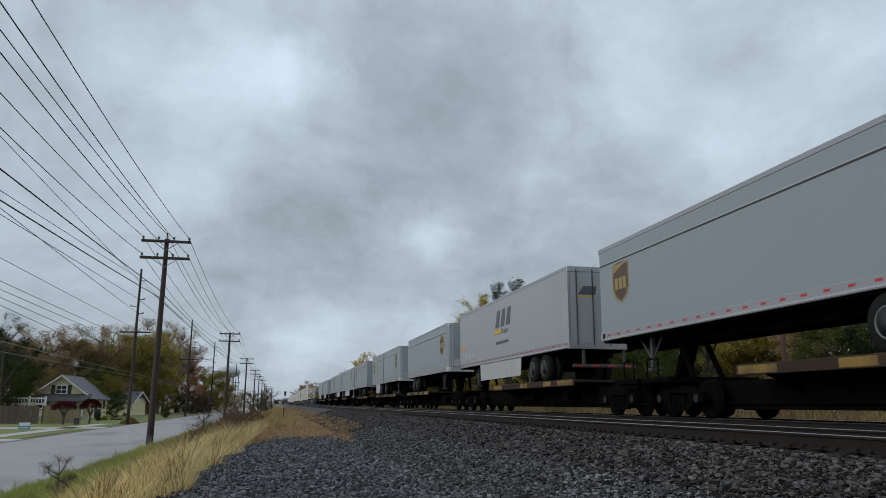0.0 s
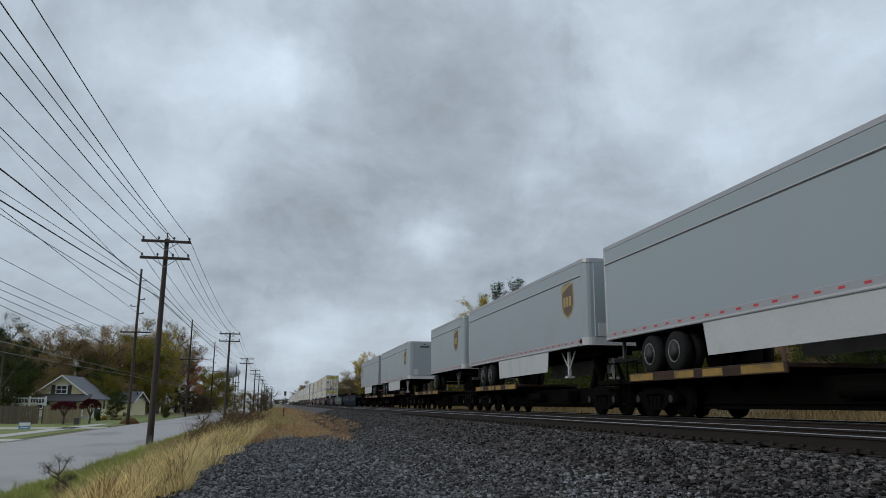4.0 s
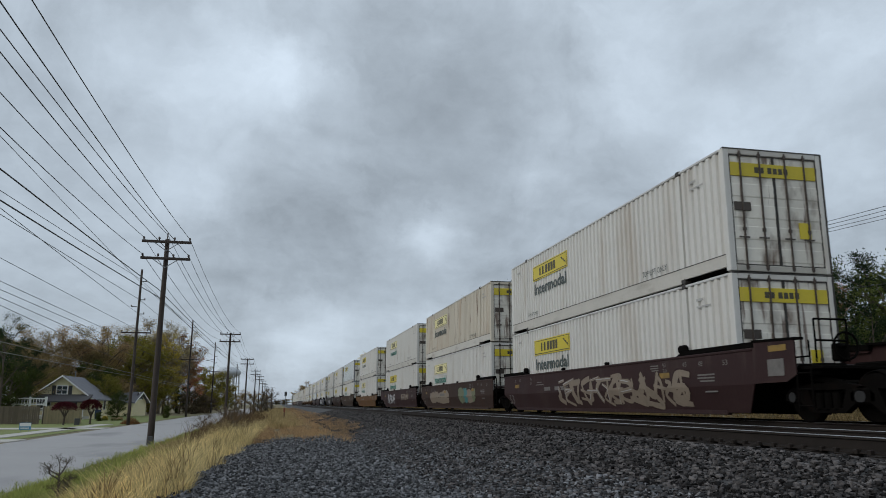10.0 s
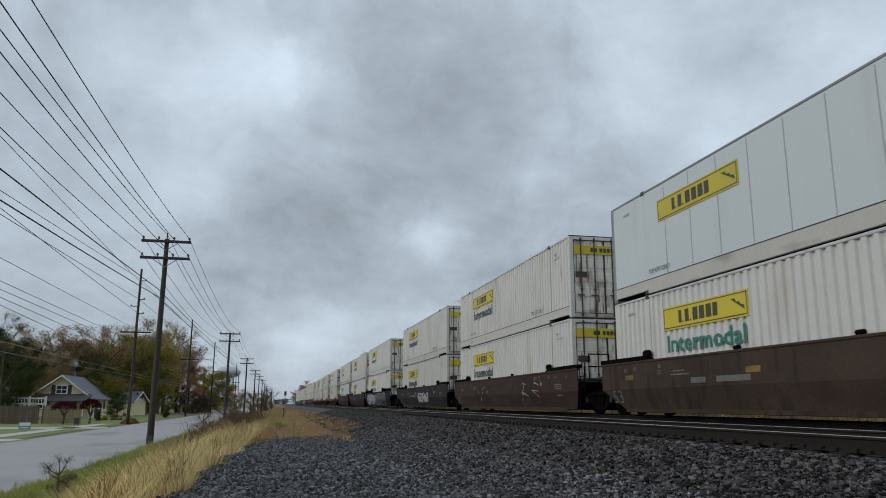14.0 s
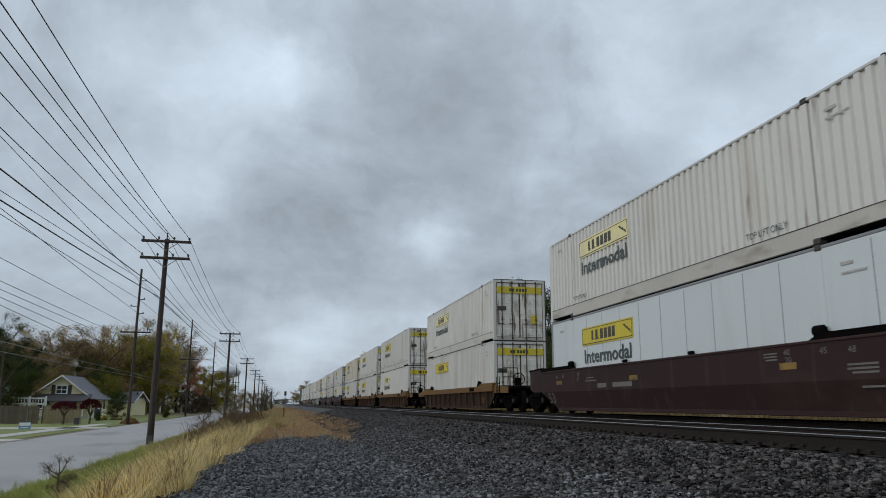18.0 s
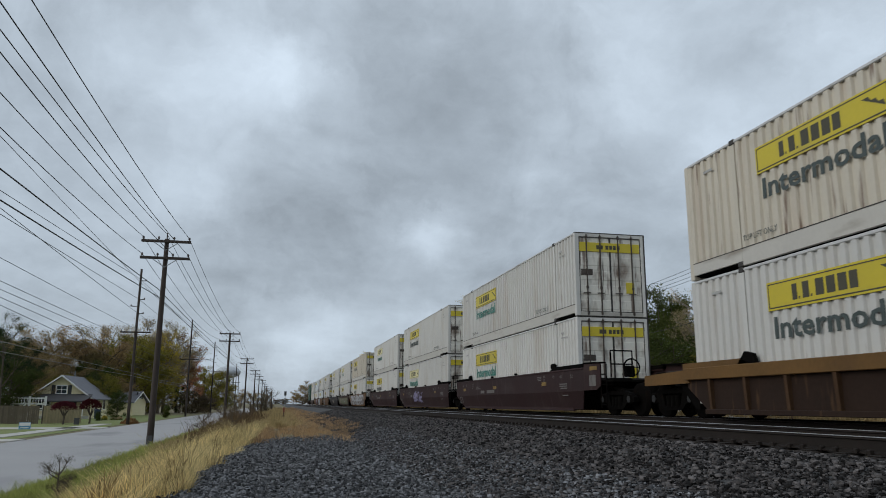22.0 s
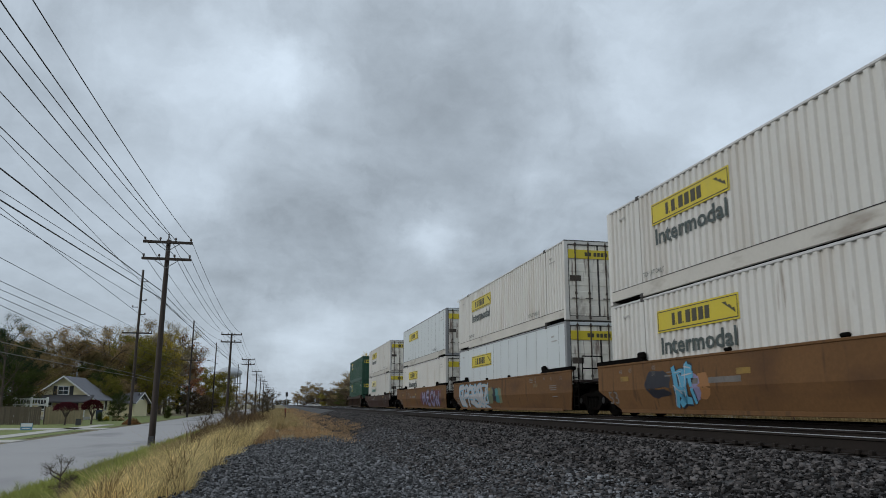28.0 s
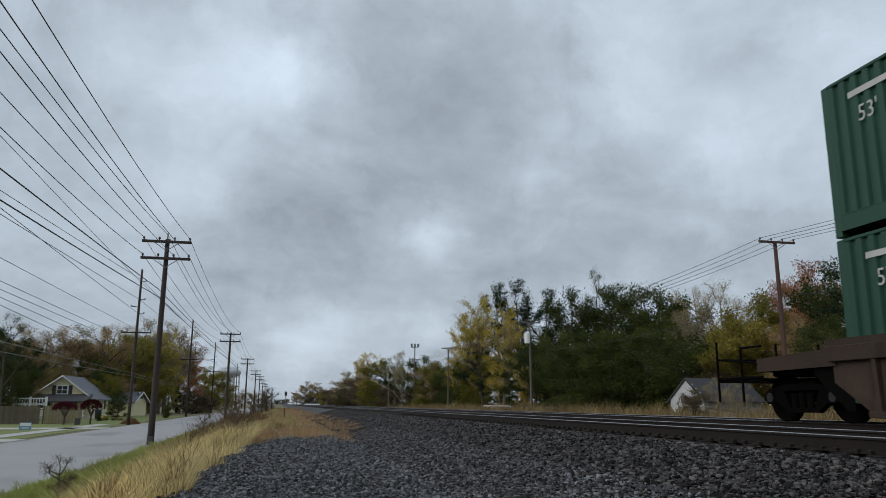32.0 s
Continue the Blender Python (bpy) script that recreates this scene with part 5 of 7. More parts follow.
        x0, x1 = sorted((-s * (h + 0.002), -s * (h - 0.05)))
        part("bottom_rail", Build().bev(x0, x1, lo, hi, zb, zb + 0.24, 0.012), M["trailer_rail"], ob)
        x0, x1 = sorted((-s * (h + 0.004), -s * (h - 0.01)))
        if style == "slate":
            continue
        part("belt_bead", Build().bev(x0, x1, lo + 0.02, hi - 0.02, zt - 0.545, zt - 0.52, 0.003), M["skirt"], ob, "bright bead above the belt line")
        part("belt_moulding", Build().bev(x0, x1, lo + 0.02, hi - 0.02, zt - 0.58, zt - 0.545, 0.003), M["trailer_dark"], ob, "dark belt line")
    part("roof", Build().box(-h + 0.05, h - 0.05, lo + 0.2, hi - 0.2, zt - 0.06, zt - 0.02), M["trailer_rail"], ob)
    # reflector tape along the lower rail
    mark = cached("tape", lambda: Build().box(-h - 0.0055, -h - 0.0025, 0, 0.17, zb + 0.125, zb + 0.175).mesh("reflector_tape", M["red_tape"]))
    y = lo + 0.15
    while y < hi - 0.3:
        put("reflector_tape", mark, ob, Matrix.Translation((0, y, 0)))
        y += 0.62
    part("rail_bead", Build().bev(-h - 0.012, -h - 0.003, lo + 0.02, hi - 0.02, zb + 0.03, zb + 0.07, 0.002), M["skirt"], ob, "bright lower rail bead")
    flip = Matrix.Identity(4) if nose_near else Matrix.Translation((0, n, 0)) @ Matrix.Rotation(math.pi, 4, "Z")
    # nose wall with its small panels
    nose = put("nose_wall", Build().bev(-h + 0.33, h - 0.33, -0.02, 0.05, zb + 0.262, zt - 0.13, 0.02).mesh("nose_wall", skin), ob, flip)
    part("nose_cap", Build().slab(plan(0.001, -0.012, 0.5), "z", zt - 0.125, zt + 0.002), M["trailer_rail"], ob)
    part("gladhand_box", Build().bev(-0.85, -0.5, -0.035, -0.015, zb + 0.28, zb + 0.72, 0.004), M["skirt"], nose, "pale recessed panel")
    part("document_box", Build().bev(0.5, 0.9, -0.035, -0.015, zb + 0.28, zb + 0.66, 0.004), M["trailer_dark"], nose, "dark document box")
    part("number_bar", Build().box(-0.35, 0.35, -0.024, -0.0205, zt - 0.48, zt - 0.34), M["trailer_dark"], nose)
    part("marker_lamp", Build().bev(-0.08, 0.08, -0.05, -0.02, zt - 0.26, zt - 0.20, 0.01), M["trailer_dark"], nose)
    # rear doors and bumper
    rear = Matrix.Translation((0, n, 0)) @ Matrix.Rotation(math.pi, 4, "Z") if nose_near else Matrix.Identity(4)
    for s in (0, 1):
        d = put("rear_door", cached(("rdoor", style), lambda: Build().bev(0.01, h - 0.1, -0.012, 0.03, zb + 0.2, zt - 0.2, 0.01).mesh("rear_door", skin)), ob, rear @ Matrix.Translation((-s * (h - 0.09), 0, 0)))
        if style == "slate":
            for x in (0.25, 0.85):
                part("lock_rod", Build().tube((x, -0.03, zb + 0.1), (x, -0.03, zt - 0.1), 0.02, sides=6), M["rod"], d)
            part("door_emblem", Build().slab([(0.30, zt - 1.0), (0.95, zt - 1.0), (1.0, zt - 0.7), (0.5, zt - 0.7)], "y", -0.018, -0.0135), M["mark_grey"], d)
            part("door_emblem", Build().box(0.28, 0.8, -0.018, -0.0135, zt - 1.09, zt - 1.04), M["mark_yellow"], d)
    part("rear_frame", Build().bev(-h, h, -0.02, 0.06, zt - 0.2, zt, 0.015).bev(-h, -h + 0.09, -0.02, 0.06, zb, zt - 0.2, 0.01).bev(h - 0.09, h, -0.02, 0.06, zb, zt - 0.2, 0.01), M["trailer_rail"], ob, "", rear)
    part("rear_sill", Build().bev(-h, h, -0.03, 0.06, zb - 0.02, zb + 0.2, 0.01), M["trailer_rail"], ob, "", rear)
    bump = part("bumper", Build().bev(-1.15, 1.15, -0.03, 0.07, 1.80, 1.92, 0.015).bev(-0.8, -0.7, 0.0, 0.08, 1.9, zb, 0.01).bev(0.7, 0.8, 0.0, 0.08, 1.9, zb, 0.01), M["trailer_dark"], ob, "", rear)
    part("reflector_tape", Build().box(-1.1, -0.8, -0.035, -0.0305, 1.83, 1.88).box(-0.5, -0.2, -0.035, -0.0305, 1.83, 1.88).box(0.1, 0.4, -0.035, -0.0305, 1.83, 1.88).box(0.7, 1.0, -0.035, -0.0305, 1.83, 1.88), M["red_tape"], bump)
    # underbody: frame rails, axles and wheels at the rear, landing legs at the nose
    for x in (-0.485, 0.485):
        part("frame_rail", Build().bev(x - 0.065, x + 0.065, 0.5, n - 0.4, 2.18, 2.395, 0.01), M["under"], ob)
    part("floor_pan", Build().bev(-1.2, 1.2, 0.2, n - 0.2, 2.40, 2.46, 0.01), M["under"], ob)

    def at_rear(d):
        return (n - d) if nose_near else d
    spots = (2.6, 3.9) if axles == 2 else (1.3,)
    ty, rm, hb = cached("tyre", lambda: (smooth(Build().lathe((0, 0, 0), (1, 0, 0), [(-0.14, 0.29), (-0.14, 0.44), (-0.09, 0.505), (0.09, 0.505), (0.14, 0.44), (0.14, 0.29)], 24).mesh("tyre", M["tyre"])),
                                     smooth(Build().lathe((0, 0, 0), (1, 0, 0), [(-0.1405, 0.290), (-0.152, 0.280), (-0.150, 0.262), (-0.142, 0.258)], 20).mesh("rim", M["rim"])),
                                     smooth(Build().lathe((0, 0, 0), (1, 0, 0), [(-0.1435, 0.256), (-0.12, 0.20), (-0.12, 0.12), (-0.175, 0.10), (-0.175, 0.02)], 18).mesh("hub", M["hub"]))))
    for d in spots:
        y = at_rear(d)
        part("axle", Build().tube((-1.0, y, 1.885), (1.0, y, 1.885), 0.07), M["under"], ob)
        for s in (Matrix.Identity(4), FLIP):
            for off in (-1.13, -0.80):
                w = put("wheel", ty, ob, Matrix.Translation((0, y, 1.885)) @ s @ Matrix.Translation((off, 0, 0)))
                if off == -1.13:
                    put("rim", rm, w, None, "dusty steel rim")
                    put("hub", hb, w, None, "dark oily hub")
    part("suspension", Build().bev(-0.7, 0.7, at_rear(spots[0]) - 0.6, at_rear(spots[0]) + 0.6, 2.0, 2.3, 0.03), M["under"], ob)
    leg_m = M["skirt"] if n > 15 and nose_near else M["leg_steel"]
    leg_y = (n - (n - 2.6)) if nose_near else n - 2.6
    for x in (-0.85, 0.85):
        leg = part("landing_leg", Build().bev(x - 0.055, x + 0.055, leg_y - 0.05, leg_y + 0.05, 1.55, 2.45, 0.012).bev(x - 0.14, x + 0.14, leg_y - 0.14, leg_y + 0.14, 1.46, 1.54, 0.01), leg_m, ob)
        part("brace", Build().tube((x, leg_y, 1.75), (x, leg_y + 0.7, 2.42), 0.03, sides=6).tube((x, leg_y, 1.75), (x, leg_y - 0.6, 2.42), 0.03, sides=6), leg_m, leg)
    if skirt and n > 12:
        a, b = sorted((at_rear(5.3), at_rear(11.8)))
        tip = 0.14
        pts = [(a, zb), (a + tip, 1.72), (b - tip, 1.68), (b, zb)]
        for s in (-1.27, 1.25):
            part("side_skirt", Build().slab(pts, "x", s, s + 0.02), M["skirt"], ob, "white side skirt")
    elif skirt:
        a, b = sorted((at_rear(2.0), at_rear(5.2)))
        for s in (-1.27, 1.25):
            part("side_skirt", Build().slab([(a, zb), (a + 0.4, 1.6), (b - 0.3, 1.6), (b, zb)], "x", s, s + 0.02), M["skirt"], ob, "white side skirt")
    # emblems
    if style == "shield":
        cy = 1.5 if nose_near else n - 1.7
        for grow, x, mm in ((1.0, -h + 0.006, M["shield_gold"]), (0.86, -h + 0.003, M["shield_brown"])):
            w, t, b0 = 0.55 * grow, 4.62 - 0.06 * (1 - grow), 3.52 + 0.07 * (1 - grow)
            b0 = 3.45 + 0.5 * (1 - grow)
            pts = [(-w, t), (-w * 0.5, t + 0.06), (w * 0.5, t + 0.06), (w, t), (w, b0 + 0.42), (w * 0.7, b0 + 0.18), (0, b0), (-w * 0.7, b0 + 0.18), (-w, b0 + 0.42)]
            part("emblem", Build().slab([(cy + p, q) for p, q in pts], "x", x - 0.003, x), mm, ob, "gold shield" if grow == 1 else "brown shield")
        part("emblem", Build().slab([(cy + 0.47, 4.38), (cy - 0.2, 4.58), (cy - 0.47, 4.60), (cy - 0.47, 4.66), (cy + 0.47, 4.62)], "x", -h - 0.004, -h - 0.0005), M["shield_gold"], ob, "gold arc of the shield")
        for k in range(3):
            part("emblem", Build().slab([(cy + 0.36 - 0.26 * k, 3.88), (cy + 0.16 - 0.26 * k, 3.88), (cy + 0.16 - 0.26 * k, 4.22), (cy + 0.36 - 0.26 * k, 4.22)], "x", -h - 0.005, -h - 0.0005), M["shield_gold"], ob, "gold block of the shield")
    else:
        c0 = 9.0
        for k in range(3):
            y = c0 - 0.82 * k
            part("emblem", Build().slab([(y, 3.98), (y - 0.58, 3.98), (y - 0.78, 4.74), (y - 0.36, 4.74)], "x", -h - 0.004, -h + 0.008), M["mark_grey"], ob, "slate slanted emblem block")
        for k in range(3):
            part("placard", Build().slab([(n - 1.6 - 0.75 * k, 2.78), (n - 1.42 - 0.75 * k, 2.98), (n - 1.6 - 0.75 * k, 3.18), (n - 1.78 - 0.75 * k, 2.98)], "x", -h - 0.004, -h + 0.008), M["letter_white"], ob, "white diamond placard")
        part("code_bar", Build().box(-h - 0.004, -h + 0.008, n - 1.6, n - 0.35, 3.42, 3.54), M["mark_yellow"], ob, "yellow code mark")
        part("emblem", Build().slab([(c0 + 0.2, 3.70), (c0 - 0.95, 3.70), (c0 - 1.0, 3.88), (c0 + 0.1, 3.88)], "x", -h - 0.004, -h + 0.008), M["mark_yellow"], ob, "amber stripe")
        put("lettering", lettering("Freight", 0.22, 0.92, M["mark_grey"]), ob, on_side(-h - 0.003, c0 - 1.05, 3.66), "slate lettering")
        part("lettering_bar", Build().box(-h - 0.003, -h + 0.008, c0 - 2.0, c0 - 0.1, 3.22, 3.34), M["mark_grey"], ob)
    return ob


def spine_car(u0, u1, wheels, hitches, first=False):
    """A skeleton flat car: deep centre beam, platforms under the trailer wheels, a truck at its near end."""
    n = u1 - u0
    car = thing("spine_car", Matrix.Identity(4), "dark steel spine car with yellow-edged wheel platforms", "flat car", "cars of the train")
    riding(car, u0)
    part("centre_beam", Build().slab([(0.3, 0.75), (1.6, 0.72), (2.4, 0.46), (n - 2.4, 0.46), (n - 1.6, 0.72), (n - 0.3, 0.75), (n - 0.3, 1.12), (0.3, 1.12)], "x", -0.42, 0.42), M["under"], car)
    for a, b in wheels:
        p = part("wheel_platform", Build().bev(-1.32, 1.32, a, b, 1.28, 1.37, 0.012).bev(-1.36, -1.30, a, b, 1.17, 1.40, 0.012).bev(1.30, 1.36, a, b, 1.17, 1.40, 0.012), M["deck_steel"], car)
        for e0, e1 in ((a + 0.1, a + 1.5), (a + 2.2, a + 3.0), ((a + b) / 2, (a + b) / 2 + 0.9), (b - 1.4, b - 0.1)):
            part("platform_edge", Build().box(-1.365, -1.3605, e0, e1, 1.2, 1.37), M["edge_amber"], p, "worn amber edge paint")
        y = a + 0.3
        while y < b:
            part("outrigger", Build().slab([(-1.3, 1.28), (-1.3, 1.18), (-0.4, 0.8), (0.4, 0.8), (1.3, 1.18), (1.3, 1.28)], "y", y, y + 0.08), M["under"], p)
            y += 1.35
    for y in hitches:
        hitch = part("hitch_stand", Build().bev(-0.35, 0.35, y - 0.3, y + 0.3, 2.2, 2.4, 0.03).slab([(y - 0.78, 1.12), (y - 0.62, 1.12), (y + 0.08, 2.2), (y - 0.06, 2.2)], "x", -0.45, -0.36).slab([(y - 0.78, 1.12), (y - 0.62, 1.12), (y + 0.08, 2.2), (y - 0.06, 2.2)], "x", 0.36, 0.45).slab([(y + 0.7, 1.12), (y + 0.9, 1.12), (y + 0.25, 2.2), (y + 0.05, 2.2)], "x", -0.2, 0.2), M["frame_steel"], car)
    for y, s in ((0.0, 1), (n, -1)):
        e = part("end_deck", Build().bev(-1.30, 1.30, min(y, y + 1.5 * s), max(y, y + 1.5 * s), 1.12, 1.26, 0.015), M["frame_steel"], car)
        part("grab_rail", Build().tube((-1.25, y + 0.3 * s, 1.26), (-1.25, y + 0.3 * s, 1.75), 0.02, sides=6).tube((-1.25, y + 0.9 * s, 1.26), (-1.25, y + 0.9 * s, 1.75), 0.02, sides=6).tube((-1.25, y + 0.3 * s, 1.75), (-1.25, y + 0.9 * s, 1.75), 0.02, sides=6), M["frame_steel"], e)
        part("step", Build().bev(-1.42, -1.22, y + 0.35 * s - 0.2, y + 0.35 * s + 0.2, 0.55, 0.60, 0.008).tube((-1.32, y + 0.35 * s - 0.2, 0.58), (-1.32, y + 0.35 * s - 0.2, 1.15), 0.018, sides=6).tube((-1.32, y + 0.35 * s + 0.2, 0.58), (-1.32, y + 0.35 * s + 0.2, 1.15), 0.018, sides=6), M["frame_steel"], e)
    part("brake_gear", Build().tube((-0.6, n * 0.5, 0.85), (-0.6, n * 0.5 + 1.4, 0.85), 0.17, sides=12).bev(-0.9, -0.45, n * 0.3, n * 0.3 + 0.6, 0.65, 1.05, 0.03).tube((-0.5, 2.5, 0.6), (-0.5, n - 2.5, 0.6), 0.03, sides=6), M["under"], car)
    truck(car, 1.6)
    truck(car, n - 1.6)
    return car


# trailers: near end, far end, nose towards the camera, emblem, skirt, axles
TRAILERS = [(6.5, 21.8, False, "shield", False, 2), (24.3, 40.5, False, "slate", True, 2), (43.6, 57.3, True, "shield", False, 2),
            (62.1, 71.0, True, "shield", False, 1), (71.6, 80.2, False, "shield", True, 1), (85.0, 98.75, False, "shield", False, 2),
            (102.0, 118.0, True, "shield", True, 2), (119.6, 135.0, True, "shield", True, 2), (136.6, 145.2, True, "shield", False, 1),
            (154.2, 170.0, True, "shield", True, 2), (172.0, 188.1, False, "shield", True, 2)]
for spec in TRAILERS:
    trailer(*spec)
# spine cars: joints between them, wheel platforms and hitches along the train
JOINTS = (-2.0, 19.2, 40.2, 59.0, 77.8, 98.4, 117.2, 134.2, 151.2, 168.2, 187.0)
PLATFORMS = ((6.5, 14.5), (23.7, 33.4), (48.8, 57.2), (63.0, 75.6), (83.8, 94.0), (109.6, 116.4), (126.8, 133.4), (142.6, 150.6), (160.6, 167.6), (172.0, 182.0))
HITCHES = (18.4, 39.2, 45.0, 63.6, 79.0, 97.4, 103.4, 121.0, 138.0, 155.6, 186.2)
for a, b in zip(JOINTS, JOINTS[1:]):
    wheels = [(p - a, q - a) for p, q in PLATFORMS if a < p < b]
    hitches = [h - a for h in HITCHES if a < h < b]
    a, b = a + 0.1, b - 0.1
    spine_car(a, b, wheels, hitches)


# well cars with their loads
W_G, W_D, W_P, W_PG, W_N = ("white", "yellow", "green"), ("white", "yellow", "dark"), ("white", "pale", "dark"), ("white", "pale", "green"), ("white", "yellow", "none")
C_P, C_D = ("cream", "pale", "dark"), ("cream", "yellow", "dark")
P_N, P_D, G = ("plate", "yellow", "none"), ("plate", "yellow", "dark"), ("green", "", "")
BOX_Z = 0.566


def sprayed(*jobs):
    def run(car):
        for job in jobs:
            if job[0] == "w":
                graffiti(car, *job[1:])
            else:
                blotches(car, *job[1:])
    return run


EMPTY = [(194.2, "blue", True, False, None),
         (214.1, "blue", False, False, sprayed(("b", 3, 1.6, 13.0, 0.5, 1.60, [M["g_red"], M["g_teal"], M["g_red"], M["g_tan"]], 9), ("b", 9, 0.9, 3.4, 0.5, 1.6, [M["g_amber"]], 2), ("w", 51, 12.4, 9.2, 1.05, 0.52, M["g_teal"], M["g_red"]))),
         (233.9, "blue", False, True, sprayed(("b", 4, -0.2, 6.2, 0.46, 1.5, [M["g_orange"]], 6), ("w", 52, 5.8, 5.6, 0.85, 0.6, M["g_orange"], M["g_red"])))]
for u, paint, a, b, marks in EMPTY:
    well_car(u, paint, False, a, b, marks)
TRAIN = [
    (256.6, "maroon", 0, 1, 0, W_D, W_D, sprayed(("w", 53, 10.6, 8.7, 0.85, 0.55, M["g_tan"], M["maroon"]))),
    (276.1, "brown", 0, 0, 0, C_P, W_PG, sprayed(("b", 6, 8.8, 13.6, 0.6, 1.4, [M["g_tan"]], 4), ("b", 7, 2.5, 5.8, 0.6, 1.45, [M["g_olive"], M["g_tan"], M["g_teal"]], 4))),
    (295.8, "maroon", 0, 0, 1, W_PG, W_G, sprayed(("w", 54, 13.4, 4.0, 0.75, 0.6, M["g_white"], M["maroon"]), ("w", 55, 6.2, 3.6, 0.45, 0.9, M["g_tan"], M["maroon"]))),
    (319.3, "tan", 0, 1, 1, W_D, W_PG, None),
    (343.2, "greybrown", 0, 1, 0, P_N, W_G, None),
    (362.8, "brown", 0, 0, 0, W_D, W_D, sprayed(("w", 56, 12.0, 9.0, 0.85, 0.55, M["greybrown"], M["dark"]))),
    (382.5, "dark", 0, 0, 1, W_D, W_D, sprayed(("w", 57, 8.4, 3.4, 0.6, 0.7, M["g_white"], M["dark"]))),
    (406.1, "blue", 0, 1, 0, W_G, W_G, sprayed(("w", 58, 15.2, 6.2, 1.02, 0.5, M["g_white"], M["g_black"]), ("w", 59, 8.6, 7.0, 1.02, 0.5, M["g_black"], M["g_white"]))),
    (425.7, "maroon", 0, 0, 0, W_D, W_D, None),
    (445.4, "maroon", 0, 0, 1, W_P, P_D, None),
    (469.2, "orange", 1, 1, 1, W_P, W_N, None),
    (492.9, "orange", 1, 1, 0, W_D, W_P, None),
    (512.5, "orange", 1, 0, 0, W_D, W_D, None),
    (532.5, "orange", 1, 0, 1, C_D, W_D, None),
    (555.9, "maroon", 0, 1, 0, W_G, W_G, None),
    (575.7, "maroon", 0, 0, 0, W_D, W_PG, sprayed(("w", 60, 10.5, 3.2, 0.7, 0.7, M["g_violet"], M["maroon"]))),
    (595.2, "maroon", 0, 0, 1, W_PG, W_D, None),
    (619.1, "tan", 0, 1, 0, C_D, W_D, sprayed(("w", 61, 15.4, 14.9, 1.16, 0.46, M["g_white"], M["g_black"]))),
    (638.7, "brown", 0, 0, 0, W_PG, W_D, sprayed(("b", 8, 1.2, 15.0, 0.5, 1.5, [M["g_olive"], M["g_olive"], M["g_tan"]], 10), ("w", 62, 9.0, 6.0, 0.7, 0.6, M["g_olive"], M["g_tan"]))),
    (658.3, "dark", 0, 0, 1, W_P, W_D, sprayed(("w", 63, 10.0, 3.0, 0.6, 0.7, M["g_tan"], M["dark"]))),
    (682.4, "tan", 0, 1, 0, W_D, W_D, sprayed(("b", 14, 12.6, 13.8, 0.7, 1.45, [M["g_black"]], 1), ("w", 64, 12.3, 0.8, 0.95, 0.55, M["g_cyan"], M["g_black"]), ("b", 15, 10.9, 11.6, 0.6, 1.35, [M["g_amber"], M["g_violet"]], 2))),
    (702.25, "tan", 0, 0, 0, W_D, P_N, sprayed(("w", 65, 15.3, 5.4, 1.08, 0.48, M["g_white"], M["g_cyan"]), ("b", 16, 7.6, 10.0, 0.6, 1.4, [M["g_olive"], M["g_teal"], M["g_black"]], 5))),
    (721.92, "tan", 0, 0, 1, P_N, W_D, sprayed(("b", 17, 0.9, 7.3, 0.5, 1.5, [M["g_red"]], 6), ("w", "MEOW", 6.9, 5.7, 1.05, 0.46, M["g_violet"], M["g_black"]))),
    (745.98, "brown", 0, 1, 1, W_D, W_PG, None),
    (769.6, "greybrown", 1, 1, 1, G, G, None),
]
for u, paint, ribbed, a, b, upper, lower, marks in TRAIN:
    well_car(u, paint, bool(ribbed), bool(a), bool(b), marks, {319.3: 1.44, 745.98: 1.46, 769.6: 1.58}.get(u, 1.40 if ribbed else 1.72))
    container(u, BOX_Z, lower)
    container(u, BOX_Z + CH + 0.004, upper)


# ---------- utility poles and cables ----------
def utility_pole(x, y, z0, top, lean, arms, wood, label, brace=True, extras=None, radius=0.148):
    """arms: (height, half length, offset, insulators)"""
    ob = thing("utility_pole", Matrix.Translation((x, y, z0)), label, "utility pole", "poles along the road" if x < 0 else "poles beyond the track")
    h = top - z0
    rows = [(-0.3, radius)] + [(h * i / 7, radius * (1 - 0.35 * i / 7)) for i in range(1, 8)]
    b = Build().lathe((0, 0, 0), (lean, 0, 1), rows, 10)
    put("pole", smooth(b.mesh("pole", wood)), ob)
    for hz, half, off, count in arms:
        hh = hz - z0
        cx = lean * hh + off
        arm = part("crossarm", Build().bev(cx - half, cx + half, -0.22, -0.12, hh - 0.06, hh + 0.06, 0.012), wood, ob)
        if brace:
            for s in (-1, 1):
                part("brace", Build().tube((cx + s * half * 0.5, -0.2, hh - 0.05), (cx, -0.16, hh - 0.42), 0.018, sides=5), M["grey_steel"], arm)
        for i in range(count):
            px_ = cx - half + 0.08 + (2 * half - 0.16) * i / max(1, count - 1)
            part("insulator", Build().lathe((px_, -0.17, hh + 0.06), (0, 0, 1), [(0, 0.02), (0.05, 0.03), (0.08, 0.055), (0.12, 0.05), (0.16, 0.03)], 8), M["insulator"], arm)
    if extras:
        extras(ob)
    return ob


def cable(points, sag, radius=0.011, label="black overhead cable sagging between poles", cover="wire"):
    """One run of cable from support to support."""
    cu = bpy.data.curves.new("overhead_cable", "CURVE")
    cu.dimensions, cu.bevel_depth, cu.bevel_resolution = "3D", radius, 1
    path = []
    for p, q in zip(points, points[1:]):
        p, q = Vector(p), Vector(q)
        n = 14
        for i in range(n):
            s = i / n
            o = p.lerp(q, s)
            o.z -= sag * 4 * s * (1 - s)
            path.append(o)
